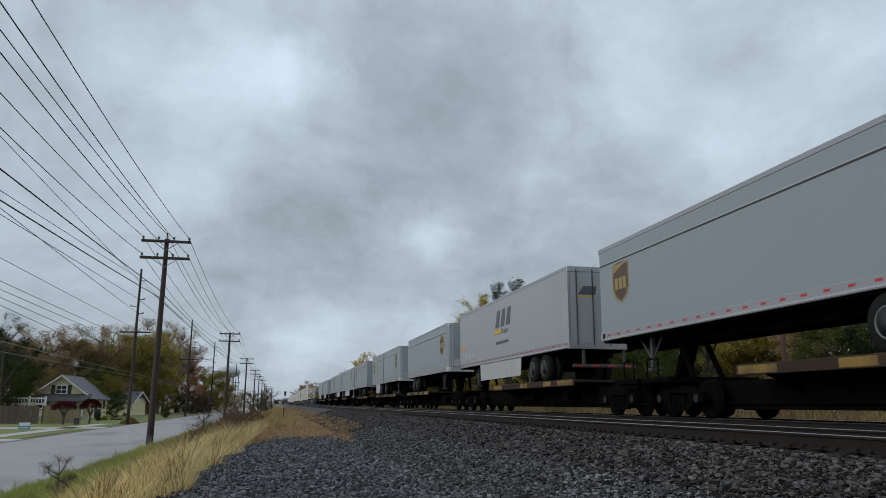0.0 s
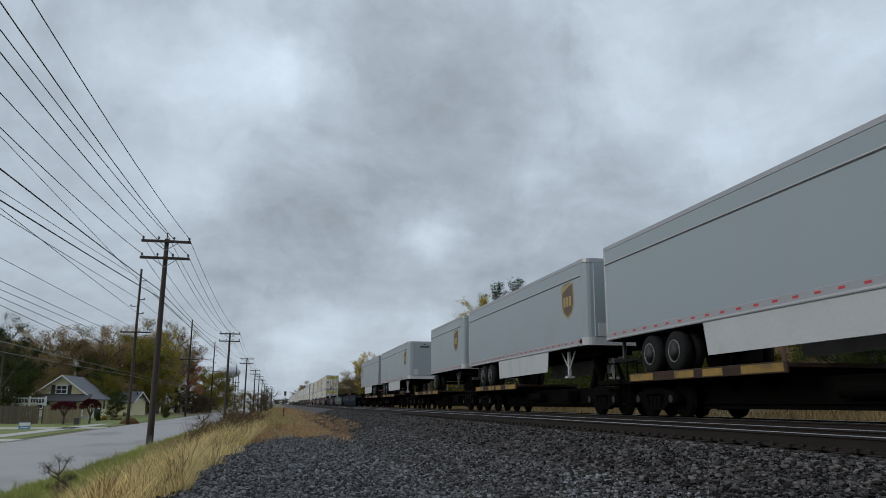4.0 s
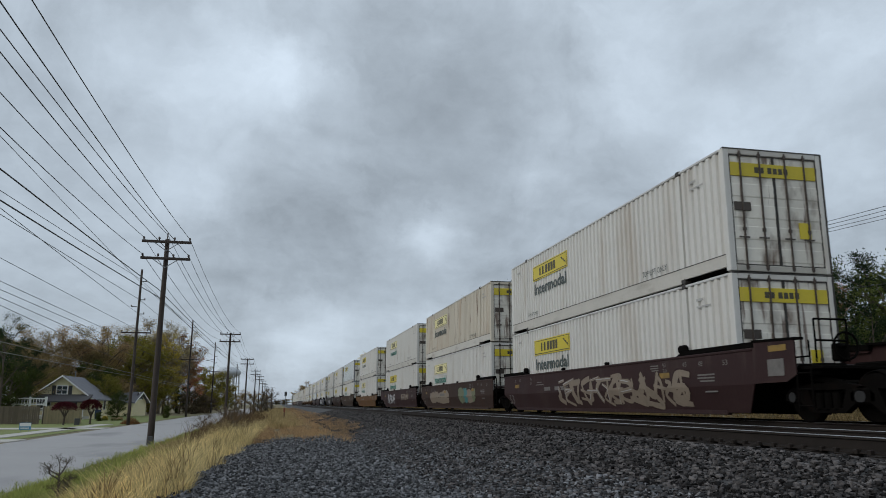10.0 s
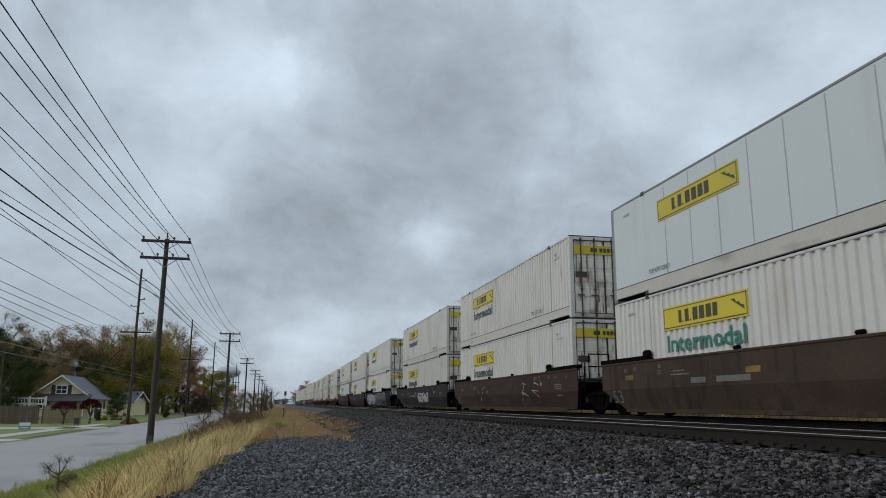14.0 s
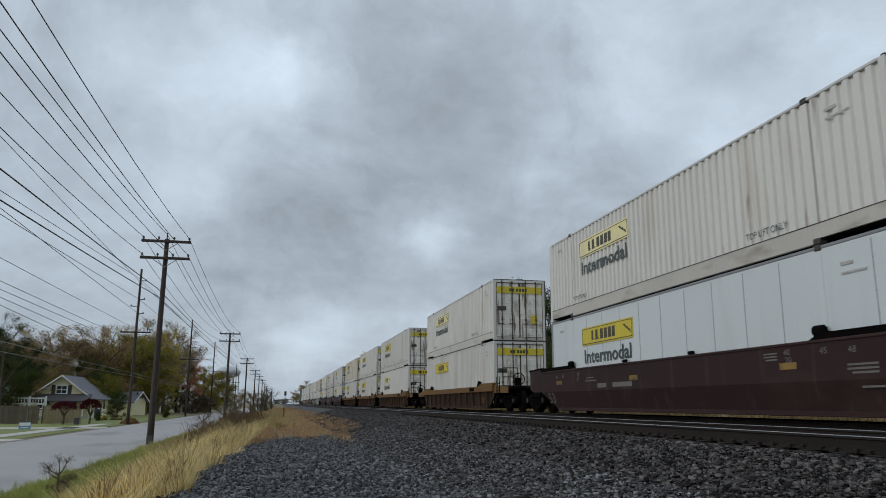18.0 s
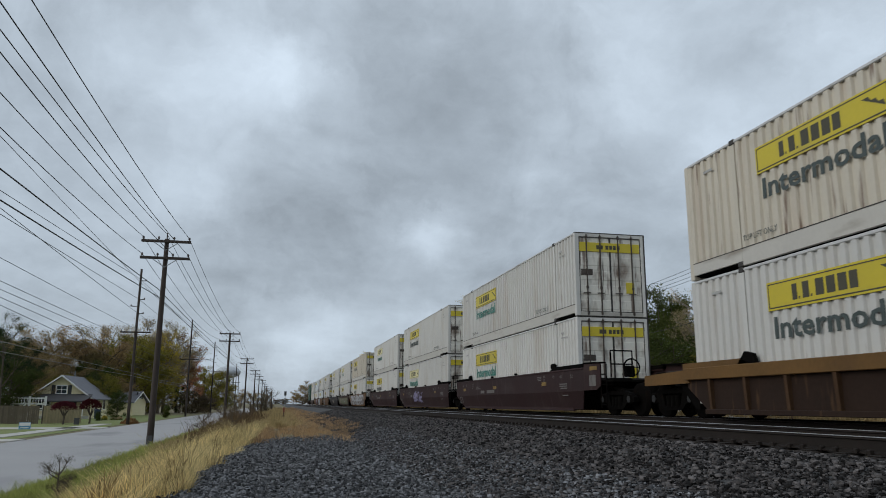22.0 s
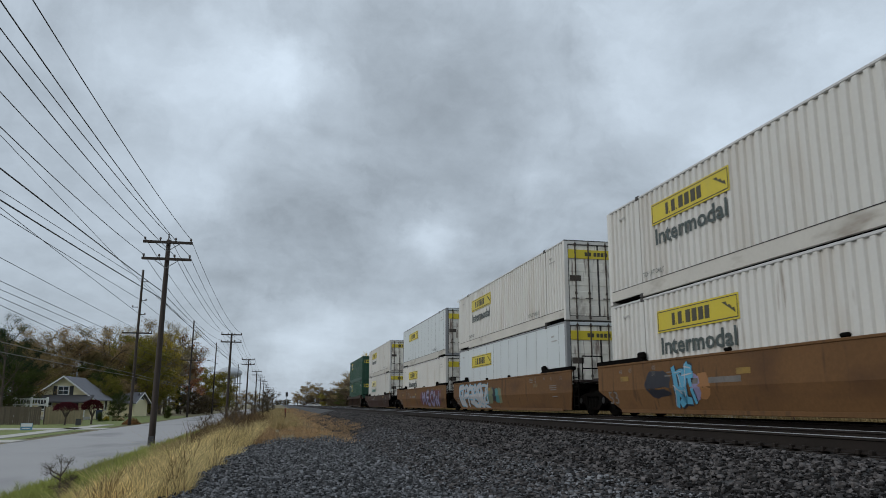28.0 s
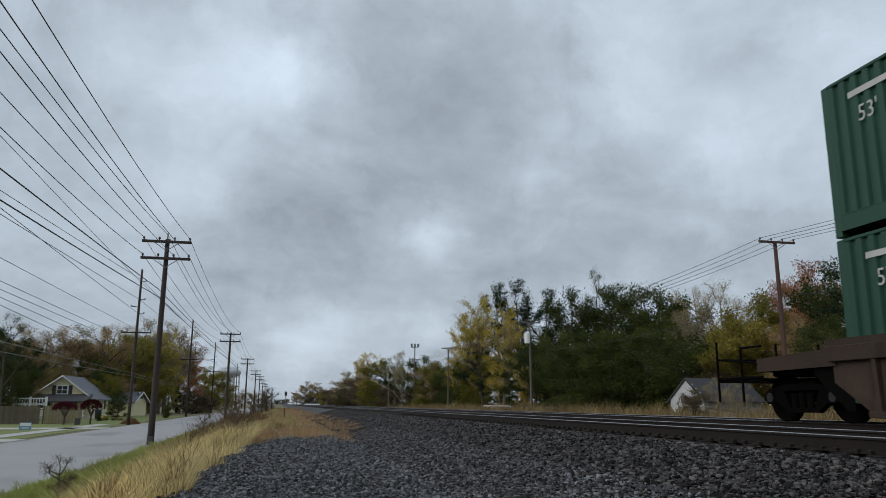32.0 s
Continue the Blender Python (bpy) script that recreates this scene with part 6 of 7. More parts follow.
    path.append(Vector(points[-1]))
    sp = cu.splines.new("POLY")
    sp.points.add(len(path) - 1)
    for pt, o in zip(sp.points, path):
        pt.co = (*o, 1)
    cu.materials.append(M[cover])
    return tagged(new("overhead_cable", cu), label, "cable", "overhead cables")


def band(ob):
    part("ground_guard", Build().bev(-0.13, 0.13, -0.19, -0.14, 0.0, 0.42, 0.02), M["trailer_dark"], ob, "dark guard plate")
    part("top_pin", Build().tube((0.05, 0, 9.15), (0.05, 0, 9.5), 0.03, sides=6), M["insulator"], ob)


ROAD_POLES = [(-5.35, -11.0), (-5.38, 35.6), (-5.35, 83.0), (-5.35, 129.5), (-5.3, 176.0), (-5.25, 212.0), (-5.2, 252.0), (-5.2, 298.0), (-5.2, 345.0), (-5.2, 395.0)]
for x, y in ROAD_POLES[1:]:
    utility_pole(x, y, -1.25, 7.97, 0.006, [(7.82, 1.08, 0, 4), (7.04, 1.08, 0, 4)], M["pole"], "dark creosoted utility pole with two crossarms beside the road", extras=band if y == 35.6 else None)
# offset and height on the arms, and how far each line hangs higher or lower at the pole behind
for off, z, dz in ((-1.0, 7.99, -0.10), (0.02, 8.15, -0.39), (1.0, 7.99, -0.30), (-1.0, 7.21, 0.05), (0.33, 7.21, 0.02), (1.0, 7.21, -0.19)):
    cable([(x + 0.05 + off, y - 0.17, z + (dz if y < 0 else 0.0)) for x, y in ROAD_POLES], 0.72, 0.012)

FAR_POLES = [(-12.4, -12.0), (-12.4, 30.0), (-12.4, 69.5), (-12.4, 111.0), (-12.4, 151.0), (-12.4, 190.0), (-12.4, 232.0)]


def standoffs(ob):
    """Short brackets that hold the lines off a slender pole."""
    for z in (12.4, 10.75, 9.5):
        b = part("standoff_bracket", Build().bev(0.08, 0.55, -0.04, 0.04, z - 0.03, z + 0.03, 0.01), M["pole"], ob)
        part("insulator", Build().lathe((0.5, 0, z + 0.03), (0, 0, 1), [(0, 0.03), (0.06, 0.06), (0.12, 0.04)], 8), M["insulator"], b)
    b = part("standoff_bracket", Build().bev(-0.6, -0.08, -0.04, 0.04, 10.1, 10.16, 0.01), M["pole"], ob)
    part("insulator", Build().lathe((-0.55, 0, 10.16), (0, 0, 1), [(0, 0.03), (0.06, 0.06), (0.12, 0.04)], 8), M["insulator"], b)


def lamp_arm(ob):
    standoffs(ob)
    part("lamp_bracket", Build().tube((0, 0, 9.6), (-0.9, -0.1, 10.0), 0.035, sides=6), M["grey_steel"], ob)
    part("lamp_head", Build().bev(-1.5, -0.85, -0.2, 0.05, 9.93, 10.08, 0.03), M["grey_steel"], ob)


for x, y in FAR_POLES[2:]:
    utility_pole(x, y, -1.25, 12.2, 0.005, [(6.6, 1.25, 0, 3)], M["pole"], "slender dark utility pole across the road", False, extras=lamp_arm if y == 151.0 else standoffs, radius=0.14)
# lines on the far poles: height behind the camera and at the poles
for k, (z0, z1) in enumerate([(3.1, 2.86), (3.86, 3.1), (7.83, 11.28), (13.43, 11.03), (7.89, 9.51), (10.24, 8.27), (7.17, 6.88), (6.37, 5.76), (6.13, 5.32), (6.37, 4.59), (6.83, 3.72)]):
    cable([(-12.35, -12.0, z0)] + [(x + 0.06, y - 0.17, z1) for x, y in FAR_POLES[2:]], 0.14, 0.016 if k < 6 else 0.013, *(("weathered grey cable hung low on the slender poles", "wire_pale") if k < 2 else ()))
# communication lines low on the road poles
for z0, z1 in [(4.5, 5.62), (3.57, 5.28)]:
    cable([(-5.5, -12.0, z0)] + [(x - 0.15, y - 0.17, z1) for x, y in ROAD_POLES[1:]], 0.12, 0.016)


def transformer(ob):
    part("transformer", Build().lathe((-0.42, -0.25, 7.95), (0, 0, 1), [(0, 0.26), (0.03, 0.3), (1.05, 0.3), (1.1, 0.26), (1.14, 0.1)], 14), M["white_trim"], ob, "pale grey pole transformer")


FIELD_POLES = [(26.0, -8.0), (26.0, 35.0), (26.0, 76.4), (26.0, 116.5), (26.0, 147.3), (26.0, 183.0), (26.0, 222.0)]
for i, (x, y) in enumerate(FIELD_POLES[1:]):
    utility_pole(x, y, -1.0, 9.25, -0.004, [(9.2, 1.1, 0, 4)], M["pole_red"] if i == 0 else M["pole_grey"], ("reddish" if i == 0 else "grey") + " timber utility pole with one crossarm", extras=transformer if i == 1 else None)
for off in (-1.0, -0.35, 0.35, 1.0):
    cable([(x + off, y - 0.17, 9.40) for x, y in FIELD_POLES], 0.75, 0.012)
cable([(x - 0.2, y - 0.17, 6.2) for x, y in FIELD_POLES], 0.7, 0.014)

# floodlight mast far off
mast = thing("light_mast", Matrix.Translation((38, 215, -1)), "tall thin floodlight mast behind the trees", "mast")
part("pole", Build().tube((0, 0, 0), (0, 0, 18.3), 0.25, 0.15, sides=8), M["grey_steel"], mast)
part("lamp_bar", Build().bev(-1.0, 1.0, -0.1, 0.1, 17.6, 17.75, 0.02), M["grey_steel"], mast)
for x in (-0.95, 0.0, 0.95):
    part("lamp", Build().bev(x - 0.3, x + 0.3, -0.3, 0.1, 17.8, 18.8, 0.05), M["grey_steel"], mast)

# water tower in the distance
tower = thing("water_tower", Matrix.Translation((-29.2, 460, -1.2)), "pale water tower on legs in the distance", "water tower")
rows = [(16.4 + 6.6 * i / 10, 7.2 * math.sin(math.pi * (0.06 + 0.88 * i / 10)) ** 0.6) for i in range(11)]
put("tank", smooth(Build().lathe((0, 0, 0), (0, 0, 1), rows, 24).mesh("tank", M["haze_steel"])), tower)
for i in range(6):
    a = i * math.pi / 3
    part("leg", Build().tube((6.4 * math.cos(a), 6.4 * math.sin(a), 0), (6.1 * math.cos(a), 6.1 * math.sin(a), 18.2), 0.36, sides=8), M["haze_steel"], tower)
part("riser", Build().tube((0, 0, 0), (0, 0, 17.2), 0.8, sides=10), M["haze_steel"], tower)

# marker post on the verge and two cars waiting beyond the crossing
marker = thing("marker_post", Matrix.Translation((0.41, 50.0, level(0.41, 50.0))), "thin rusty orange marker post in the dry grass", "post")
part("stake", Build().bev(-0.035, 0.035, -0.02, 0.02, -0.1, 0.72, 0.006), M["pole_red"], marker)
part("marker_plate", Build().bev(-0.05, 0.05, -0.03, -0.021, 0.52, 0.78, 0.004), M["g_orange"], marker)


def far_car(x, y, turn):
    ob = thing("parked_car", pose(x, y, -0.42, 0, 0, turn), "white car waiting beyond the level crossing", "car", "cars at the crossing")
    body = Build().slab([(-2.2, 0.35), (-2.25, 0.75), (-1.3, 0.92), (-0.7, 1.42), (0.9, 1.45), (1.7, 0.98), (2.2, 0.9), (2.25, 0.4)], "y", -0.85, 0.85)
    part("body", body, M["white_trim"], ob)
    for side in (-0.86, 0.855):
        part("window", Build().slab([(-1.05, 0.98), (-0.6, 1.34), (0.8, 1.36), (1.35, 1.0)], "y", side, side + 0.006), M["glass"], ob, "dark side glass")
        for wx in (-1.4, 1.4):
            w = part("wheel", Build().lathe((wx, side, 0.32), (0, 1, 0), [(-0.08, 0.2), (-0.1, 0.3), (0.1, 0.3), (0.08, 0.2)], 14), M["tyre"], ob)
            part("rim", Build().lathe((wx, side, 0.32), (0, 1, 0), [(-0.105, 0.05), (-0.102, 0.19), (0.102, 0.19), (0.105, 0.05)], 12), M["rim"], w)


far_car(14.8, 384.0, 4)
far_car(18.4, 388.0, -6)

# railway signal far along the line
signal = thing("railway_signal", Matrix.Translation((3.0, 330, -0.5)), "distant railway signal mast", "signal")
part("mast", Build().tube((0, 0, 0), (0, 0, 6.0), 0.12, sides=8), M["grey_steel"], signal)
part("signal_head", Build().bev(-0.5, 0.5, -0.15, 0.15, 4.4, 6.2, 0.1), M["shutter"], signal)


# ---------- trees ----------
def limb_tree(rng, height, trunk_h, spread, limbs, twigs):
    """Tapered trunk, limbs and branch tips to carry the leaves."""
    b, tips = Build(), []
    r = height * 0.017 + 0.04

    def grow(p, d, length, rad, depth):
        steps = 3
        for k in range(steps):
            q = p + d * (length / steps)
            r1 = rad * (1 - 0.22 * (k + 1) / 1.2)
            b.tube(p, q, rad * (1 - 0.22 * k / 1.2), max(0.008, r1), sides=6 if depth < 2 else 4, cap=False)
            p = q
            d = (d + Vector((rng.uniform(-0.18, 0.18), rng.uniform(-0.18, 0.18), rng.uniform(-0.02, 0.14)))).normalized()
            if depth >= 1:
                tips.append(p.copy())
        if depth < twigs:
            for i in range(3 if depth else 2):
                a = rng.uniform(0, 6.283)
                nd = (d + Vector((math.cos(a), math.sin(a), rng.uniform(-0.1, 0.5))) * rng.uniform(0.55, 0.9)).normalized()
                grow(p, nd, length * rng.uniform(0.5, 0.72), rad * 0.5, depth + 1)

    p = Vector((0, 0, -0.2))
    n = 5
    d = Vector((rng.uniform(-0.05, 0.05), rng.uniform(-0.05, 0.05), 1)).normalized()
    top_h = height * 0.72
    for k in range(n):
        q = p + d * (top_h / n)
        b.tube(p, q, r * (1 - 0.15 * k), r * (1 - 0.15 * (k + 1)), sides=8, cap=False)
        if q.z > trunk_h:
            for i in range(limbs // n + 1):
                a = rng.uniform(0, 6.283)
                nd = Vector((math.cos(a) * spread, math.sin(a) * spread, rng.uniform(0.35, 1.1))).normalized()
                grow(p.lerp(q, rng.random()), nd, height * rng.uniform(0.16, 0.27), r * 0.42, 1)
        p = q
    grow(p, d, height * 0.2, r * 0.3, 1)
    return b, tips


def leaf_cloud(g, tips, per, scatter, size, flat=0.6):
    """Small pointed leaves round every tip."""
    t = np.array([tuple(p) for p in tips])
    n = len(t) * per
    c = np.repeat(t, per, 0) + g.normal(0, scatter, (n, 3)) * np.array([1, 1, flat])
    a, e = g.random(n) * 6.283, g.normal(0, 0.7, n)
    s = size * (0.6 + 0.8 * g.random(n))
    ux = np.stack([np.cos(a) * np.cos(e), np.sin(a) * np.cos(e), np.sin(e)], -1) * s[:, None]
    w = g.normal(0, 1, (n, 3))
    w = np.cross(ux, w)
    w = w / (np.linalg.norm(w, axis=1, keepdims=True) + 1e-9) * (s * 0.42)[:, None]
    v = np.stack([c - ux, c + ux, c + 1.5 * w], 1).reshape(-1, 3)
    f = np.arange(3 * n).reshape(-1, 3)
    return v, f


TREES = {}


def tree_kind(key, seed, height, trunk_h, spread, limbs, twigs, per, scatter, size, leaf, bark, label, stretch=1.0):
    rng, g = random.Random(seed), np.random.default_rng(seed)
    b, tips = limb_tree(rng, height, trunk_h, spread, limbs, twigs)
    b.v = [(x * stretch, y * stretch, z) for x, y, z in b.v]
    tips = [Vector((p.x * stretch, p.y * stretch, p.z)) for p in tips]
    v, f = leaf_cloud(g, tips, int(per * 1.5), scatter * 0.74, size * 0.74)
    v[:, 2] = np.maximum(v[:, 2], 0.1)
    TREES[key] = (smooth(b.mesh("trunk", M[bark])), fast_mesh("crown", v, f, LEAF[leaf]), label, float(np.percentile(v[:, 2], 99.7)))


# kinds: seed, height, clear trunk, spread, limbs, twig depth, leaves a tip, scatter, leaf size
tree_kind("yellow", 21, 11.0, 0.6, 0.42, 26, 3, 13, 0.22, 0.09, "yellow", "bark_pale", "half-bare autumn tree with golden leaves")
tree_kind("dark", 22, 14.5, 4.0, 0.9, 14, 2, 44, 0.42, 0.16, "dark", "bark", "tall dark green tree with a ragged crown")
tree_kind("green", 23, 10.5, 1.2, 1.0, 22, 2, 38, 0.5, 0.175, "green", "bark", "broad olive green tree in full leaf", 1.15)
tree_kind("olive", 24, 9.0, 0.8, 1.0, 22, 2, 36, 0.48, 0.165, "olive", "bark", "yellow-green autumn tree by the railway", 1.15)
tree_kind("brown", 25, 13.0, 2.5, 0.9, 20, 2, 46, 0.54, 0.15, "brown", "bark", "tall brown-leaved autumn tree")
tree_kind("rust", 26, 12.0, 2.2, 0.95, 20, 2, 34, 0.45, 0.16, "rust", "bark", "rust-red autumn oak tree")
tree_kind("bare", 27, 10.5, 2.0, 0.75, 22, 3, 17, 0.30, 0.065, "pale", "bark_pale", "pale nearly bare autumn tree")
tree_kind("lacy", 28, 13.0, 4.5, 1.0, 10, 3, 12, 0.38, 0.1, "green", "bark", "thin tree with airy foliage")
tree_kind("bush", 29, 3.0, 0.1, 1.2, 16, 1, 70, 0.36, 0.1, "olive", "bark", "dense yellow-green autumn bush", 1.2)
tree_kind("gbush", 30, 3.4, 0.1, 1.1, 16, 1, 70, 0.36, 0.1, "green", "bark", "dense olive green bush", 1.1)
tree_kind("brush", 31, 4.2, 0.1, 1.1, 20, 2, 22, 0.34, 0.115, "drab", "bark", "tangle of brown brush", 1.2)
tree_kind("weedy", 33, 2.2, 0.1, 0.9, 12, 2, 12, 0.16, 0.04, "drab", "bark", "dry brown roadside weed thicket", 1.2)


def tree(key, x, y, z, height, turn=0.0, wide=1.0):
    trunk, crown, label, h = TREES[key]
    scale = height / h
    bush = key in ("bush", "gbush", "brush", "weedy")
    ob = thing("bush" if bush else "tree", Matrix.LocRotScale((x, y, z), Euler((0, 0, turn)), (scale * wide, scale * wide, scale)), label, "bush" if bush else "tree", "trees by the railway" if x > 0 else "trees along the road")
    put("trunk", trunk, ob)
    c = put("crown", crown, ob)
    return ob


TREES_RIGHT = [(33.5, 91.0, 11.5, "dark", 1.4), (38.5, 80.0, 10.5, "dark", 1.4), (31.5, 118.0, 11.0, "green", 1.3), (28.8, 106.0, 9.0, "dark", 1.4), (33.0, 99.0, 9.5, "green", 1.4), (30.0, 146.3, 9.5, "brown", 1.4), (30.0, 123.5, 7.6, "olive", 1.4), (30.0, 111.5, 17.9, "yellow", 1.0), (30.0, 99.9, 14.6, "yellow", 0.9), (30.0, 122.0, 15.9, "yellow", 0.8), (33.7, 113.1, 20.6, "dark", 0.95), (35.0, 106.4, 20.1, "dark", 0.95), (37.2, 103.5, 18.2, "dark", 0.95), (36.7, 93.0, 16.4, "green", 0.85), (42.2, 96.1, 20.0, "lacy", 0.8), (40.3, 86.0, 15.9, "green", 0.9), (41.7, 82.0, 15.5, "green", 1.0), (43.3, 78.9, 14.5, "green", 0.9), (44.5, 75.9, 13.2, "green", 0.8), (45.1, 70.8, 14.6, "bare", 1.0), (44.8, 73.4, 13.8, "bare", 0.8), (46.1, 65.4, 12.4, "olive", 0.9), (40.9, 61.7, 9.5, "olive", 1.0), (49.7, 62.7, 15.3, "rust", 0.75), (50.8, 66.9, 14.0, "rust", 0.7), (49.3, 60.5, 12.9, "rust", 0.7), (46.7, 54.8, 13.7, "green", 0.8), (44.7, 48.6, 13.2, "dark", 1.2), (44.2, 46.3, 12.2, "dark", 1.2), (43.5, 44.2, 12.2, "green", 1.1), (30.0, 111.9, 8.7, "olive", 1.2), (29.9, 86.5, 8.8, "green", 1.1), (31.3, 82.3, 9.8, "green", 1.0), (30.1, 72.0, 8.7, "green", 1.3), (31.0, 67.2, 8.6, "green", 1.3), (33.0, 64.0, 8.6, "green", 1.4), (41.5, 73.0, 8.5, "green", 1.2), (43.5, 69.5, 8.8, "gbush", 1.3), (43.2, 62.5, 9.2, "olive", 1.3), (47.4, 64.5, 10.4, "olive", 1.1), (40.2, 52.3, 8.6, "brown", 1.2), (38.0, 46.4, 7.7, "green", 1.3), (37.3, 41.8, 8.0, "dark", 1.3), (30.0, 131.3, 8.1, "green", 1.2), (30.0, 146.3, 9.9, "olive", 1.2), (30.0, 161.5, 11.7, "green", 1.2), (30.0, 187.2, 14.6, "bare", 1.1), (30.0, 198.6, 11.5, "dark", 1.1), (30.0, 256.2, 18.7, "yellow", 1.2), (30.0, 304.6, 18.5, "bare", 1.3), (30.0, 220.2, 14.2, "olive", 1.4), (30.0, 351.6, 15.7, "brown", 1.5), (30.0, 281.7, 11.3, "brush", 1.6), (30.0, 208.2, 6.7, "brush", 1.6), (30.0, 164.7, 5.7, "brush", 1.6), (30.0, 135.8, 4.2, "brush", 1.6), (30.0, 113.6, 3.4, "brush", 1.6), (29.0, 587.7, 17.5, "brown", 1.5), (29.0, 819.8, 25.3, "brown", 1.4), (29.0, 422.4, 9.3, "brush", 1.8), (28.6, 1242.4, 22.4, "brown", 1.6), (34.4, 72.2, 4.8, "brush", 1.5), (33.9, 63.5, 4.7, "gbush", 1.4), (38.6, 63.2, 5.0, "brush", 1.4), (32.3, 40.8, 4.2, "brush", 1.3), (26.5, 42.4, 3.3, "bare", 0.9), (24.8, 42.3, 2.5, "brush", 1.0), (28.5, 43.5, 3.1, "bare", 1.0), (33.2, 75.0, 6.1, "olive", 1.3), (34.6, 69.9, 5.8, "brown", 1.2), (29.4, 87.2, 6.0, "yellow", 1.2), (35.0, 89.4, 5.5, "brush", 1.5), (13.3, 1450.0, 11.2, "brush", 2.0), (25.5, 1284.1, 12.0, "brown", 1.8), (29.0, 851.5, 11.0, "brush", 2.0), (29.0, 598.8, 10.0, "brush", 2.2), (29.0, 462.2, 9.4, "olive", 1.8), (29.0, 375.6, 9.0, "brush", 2.0), (29.0, 328.2, 9.1, "green", 1.6), (30.0, 297.4, 8.8, "brush", 2.0), (30.0, 255.1, 8.6, "olive", 1.5), (30.0, 225.9, 8.8, "green", 1.5), (0.0, 1657.1, 10.1, "brush", 2.0)]
TREES_LEFT = [(-33.0, 98.0, 10.6, "dark", 1.4), (-36.5, 106.0, 11.6, "green", 1.3), (-31.2, 89.0, 8.6, "dark", 1.3), (-35.5, 92.0, 9.4, "dark", 1.4), (-28.5, 86.0, 6.2, "green", 1.3), (-33.5, 110.0, 12.0, "brown", 1.1), (-22.8, 132.0, 12.4, "olive", 1.2), (-24.6, 76.1, 10.0, "lacy", 0.9), (-26.6, 80.7, 8.5, "dark", 1.2), (-25.9, 84.1, 8.4, "dark", 1.1), (-28.2, 95.9, 9.9, "brown", 1.0), (-29.9, 107.9, 11.1, "brown", 1.0), (-29.5, 112.2, 12.1, "brown", 1.0), (-27.3, 114.8, 12.6, "brown", 1.0), (-25.3, 119.3, 12.9, "brown", 1.1), (-28.8, 147.2, 16.1, "bare", 1.2), (-26.4, 147.7, 15.8, "bare", 1.2), (-26.8, 142.5, 13.5, "olive", 1.1), (-24.3, 148.0, 17.2, "brown", 1.1), (-21.5, 148.4, 15.2, "bare", 1.2), (-20.6, 148.7, 17.0, "bare", 1.15), (-20.8, 143.5, 14.6, "yellow", 1.1), (-19.0, 153.9, 15.2, "rust", 0.95), (-18.0, 164.1, 12.0, "rust", 1.0), (-17.6, 189.2, 10.4, "olive", 1.2), (-16.8, 219.4, 10.3, "olive", 1.3), (-16.1, 259.5, 9.1, "brown", 1.4), (-13.6, 299.7, 7.1, "brown", 1.4), (-24.8, 78.2, 5.7, "green", 1.3), (-28.8, 98.9, 6.1, "dark", 1.3), (-28.0, 104.3, 6.0, "olive", 1.1), (-24.5, 109.3, 7.4, "green", 1.2), (-21.5, 103.8, 5.5, "olive", 1.0), (-17.3, 90.4, 3.3, "green", 0.95), (-24.9, 147.9, 7.9, "olive", 1.3), (-19.3, 143.7, 7.1, "yellow", 1.3), (-17.8, 148.9, 4.9, "green", 1.2), (-15.1, 144.2, 4.1, "brush", 1.5), (-14.1, 159.4, 3.3, "brush", 1.6), (-5.6, 350.0, 7.1, "brown", 1.4), (-9.6, 319.9, 7.1, "brown", 1.4), (-26.9, 108.7, 7.3, "brown", 1.3), (-26.6, 121.1, 10.5, "brown", 1.2), (-30.5, 107.8, 8.7, "brown", 1.2), (-23.1, 148.2, 10.5, "brown", 1.3)]


tr = random.Random(8)
# trees beyond the track and along the road: place, height, kind and breadth
for x, y, h, key, wide in TREES_RIGHT:
    tree(key, x, y, -1.0, h, tr.uniform(0, 6), wide)
for x, y, h, key, wide in TREES_LEFT:
    tree(key, x, y, -1.3, h, tr.uniform(0, 6), wide)


# ---------- houses across the road ----------
def window_unit(parent, x, y, z, w, h, shutters=True):
    """A sash window in a wall that faces -y."""
    win = part("window", Build().bev(x - w / 2 - 0.08, x + w / 2 + 0.08, y - 0.05, y + 0.02, z - 0.08, z + h + 0.08, 0.01), M["white_trim"], parent)
    for a in (0, 1):
        for c in (0, 1):
            part("pane", Build().box(x - w / 2 + a * w / 2 + 0.03, x - w / 2 + (a + 1) * w / 2 - 0.03, y - 0.056, y - 0.051, z + c * h / 2 + 0.03, z + (c + 1) * h / 2 - 0.03), M["glass"], win, "dark glass pane")
    if shutters:
        for s in (-1, 1):
            c = x + s * (w / 2 + 0.33)
            part("shutter", Build().bev(c - 0.2, c + 0.2, y - 0.05, y + 0.01, z - 0.05, z + h + 0.05, 0.01), M["shutter"], win, "black shutter")


def cottage(m, w, depth, eave, ridge, walls, porch, label):
    """A house whose gable end faces -y."""
    ob = thing("house", m, label, "house", "houses along the road")
    wall = Build().slab([(-w / 2, 0), (w / 2, 0), (w / 2, eave), (0, ridge), (-w / 2, eave)], "y", 0, depth)
    body = part("wall", wall, M[walls], ob)
    z = 0.15
    while z < ridge - 0.3:
        half = w / 2 if z < eave else w / 2 * (ridge - z) / (ridge - eave)
        part("siding_board", Build().slab([(-0.012, z), (0.0, z), (0.0, z + 0.2)], "x", -half, half), M[walls], body, "", Matrix.Translation((0, 0, 0)))
        z += 0.42
    for s in (-1, 1):
        x1, z1 = s * (w / 2 + 0.45), eave - 0.45 * (ridge - eave) / (w / 2)
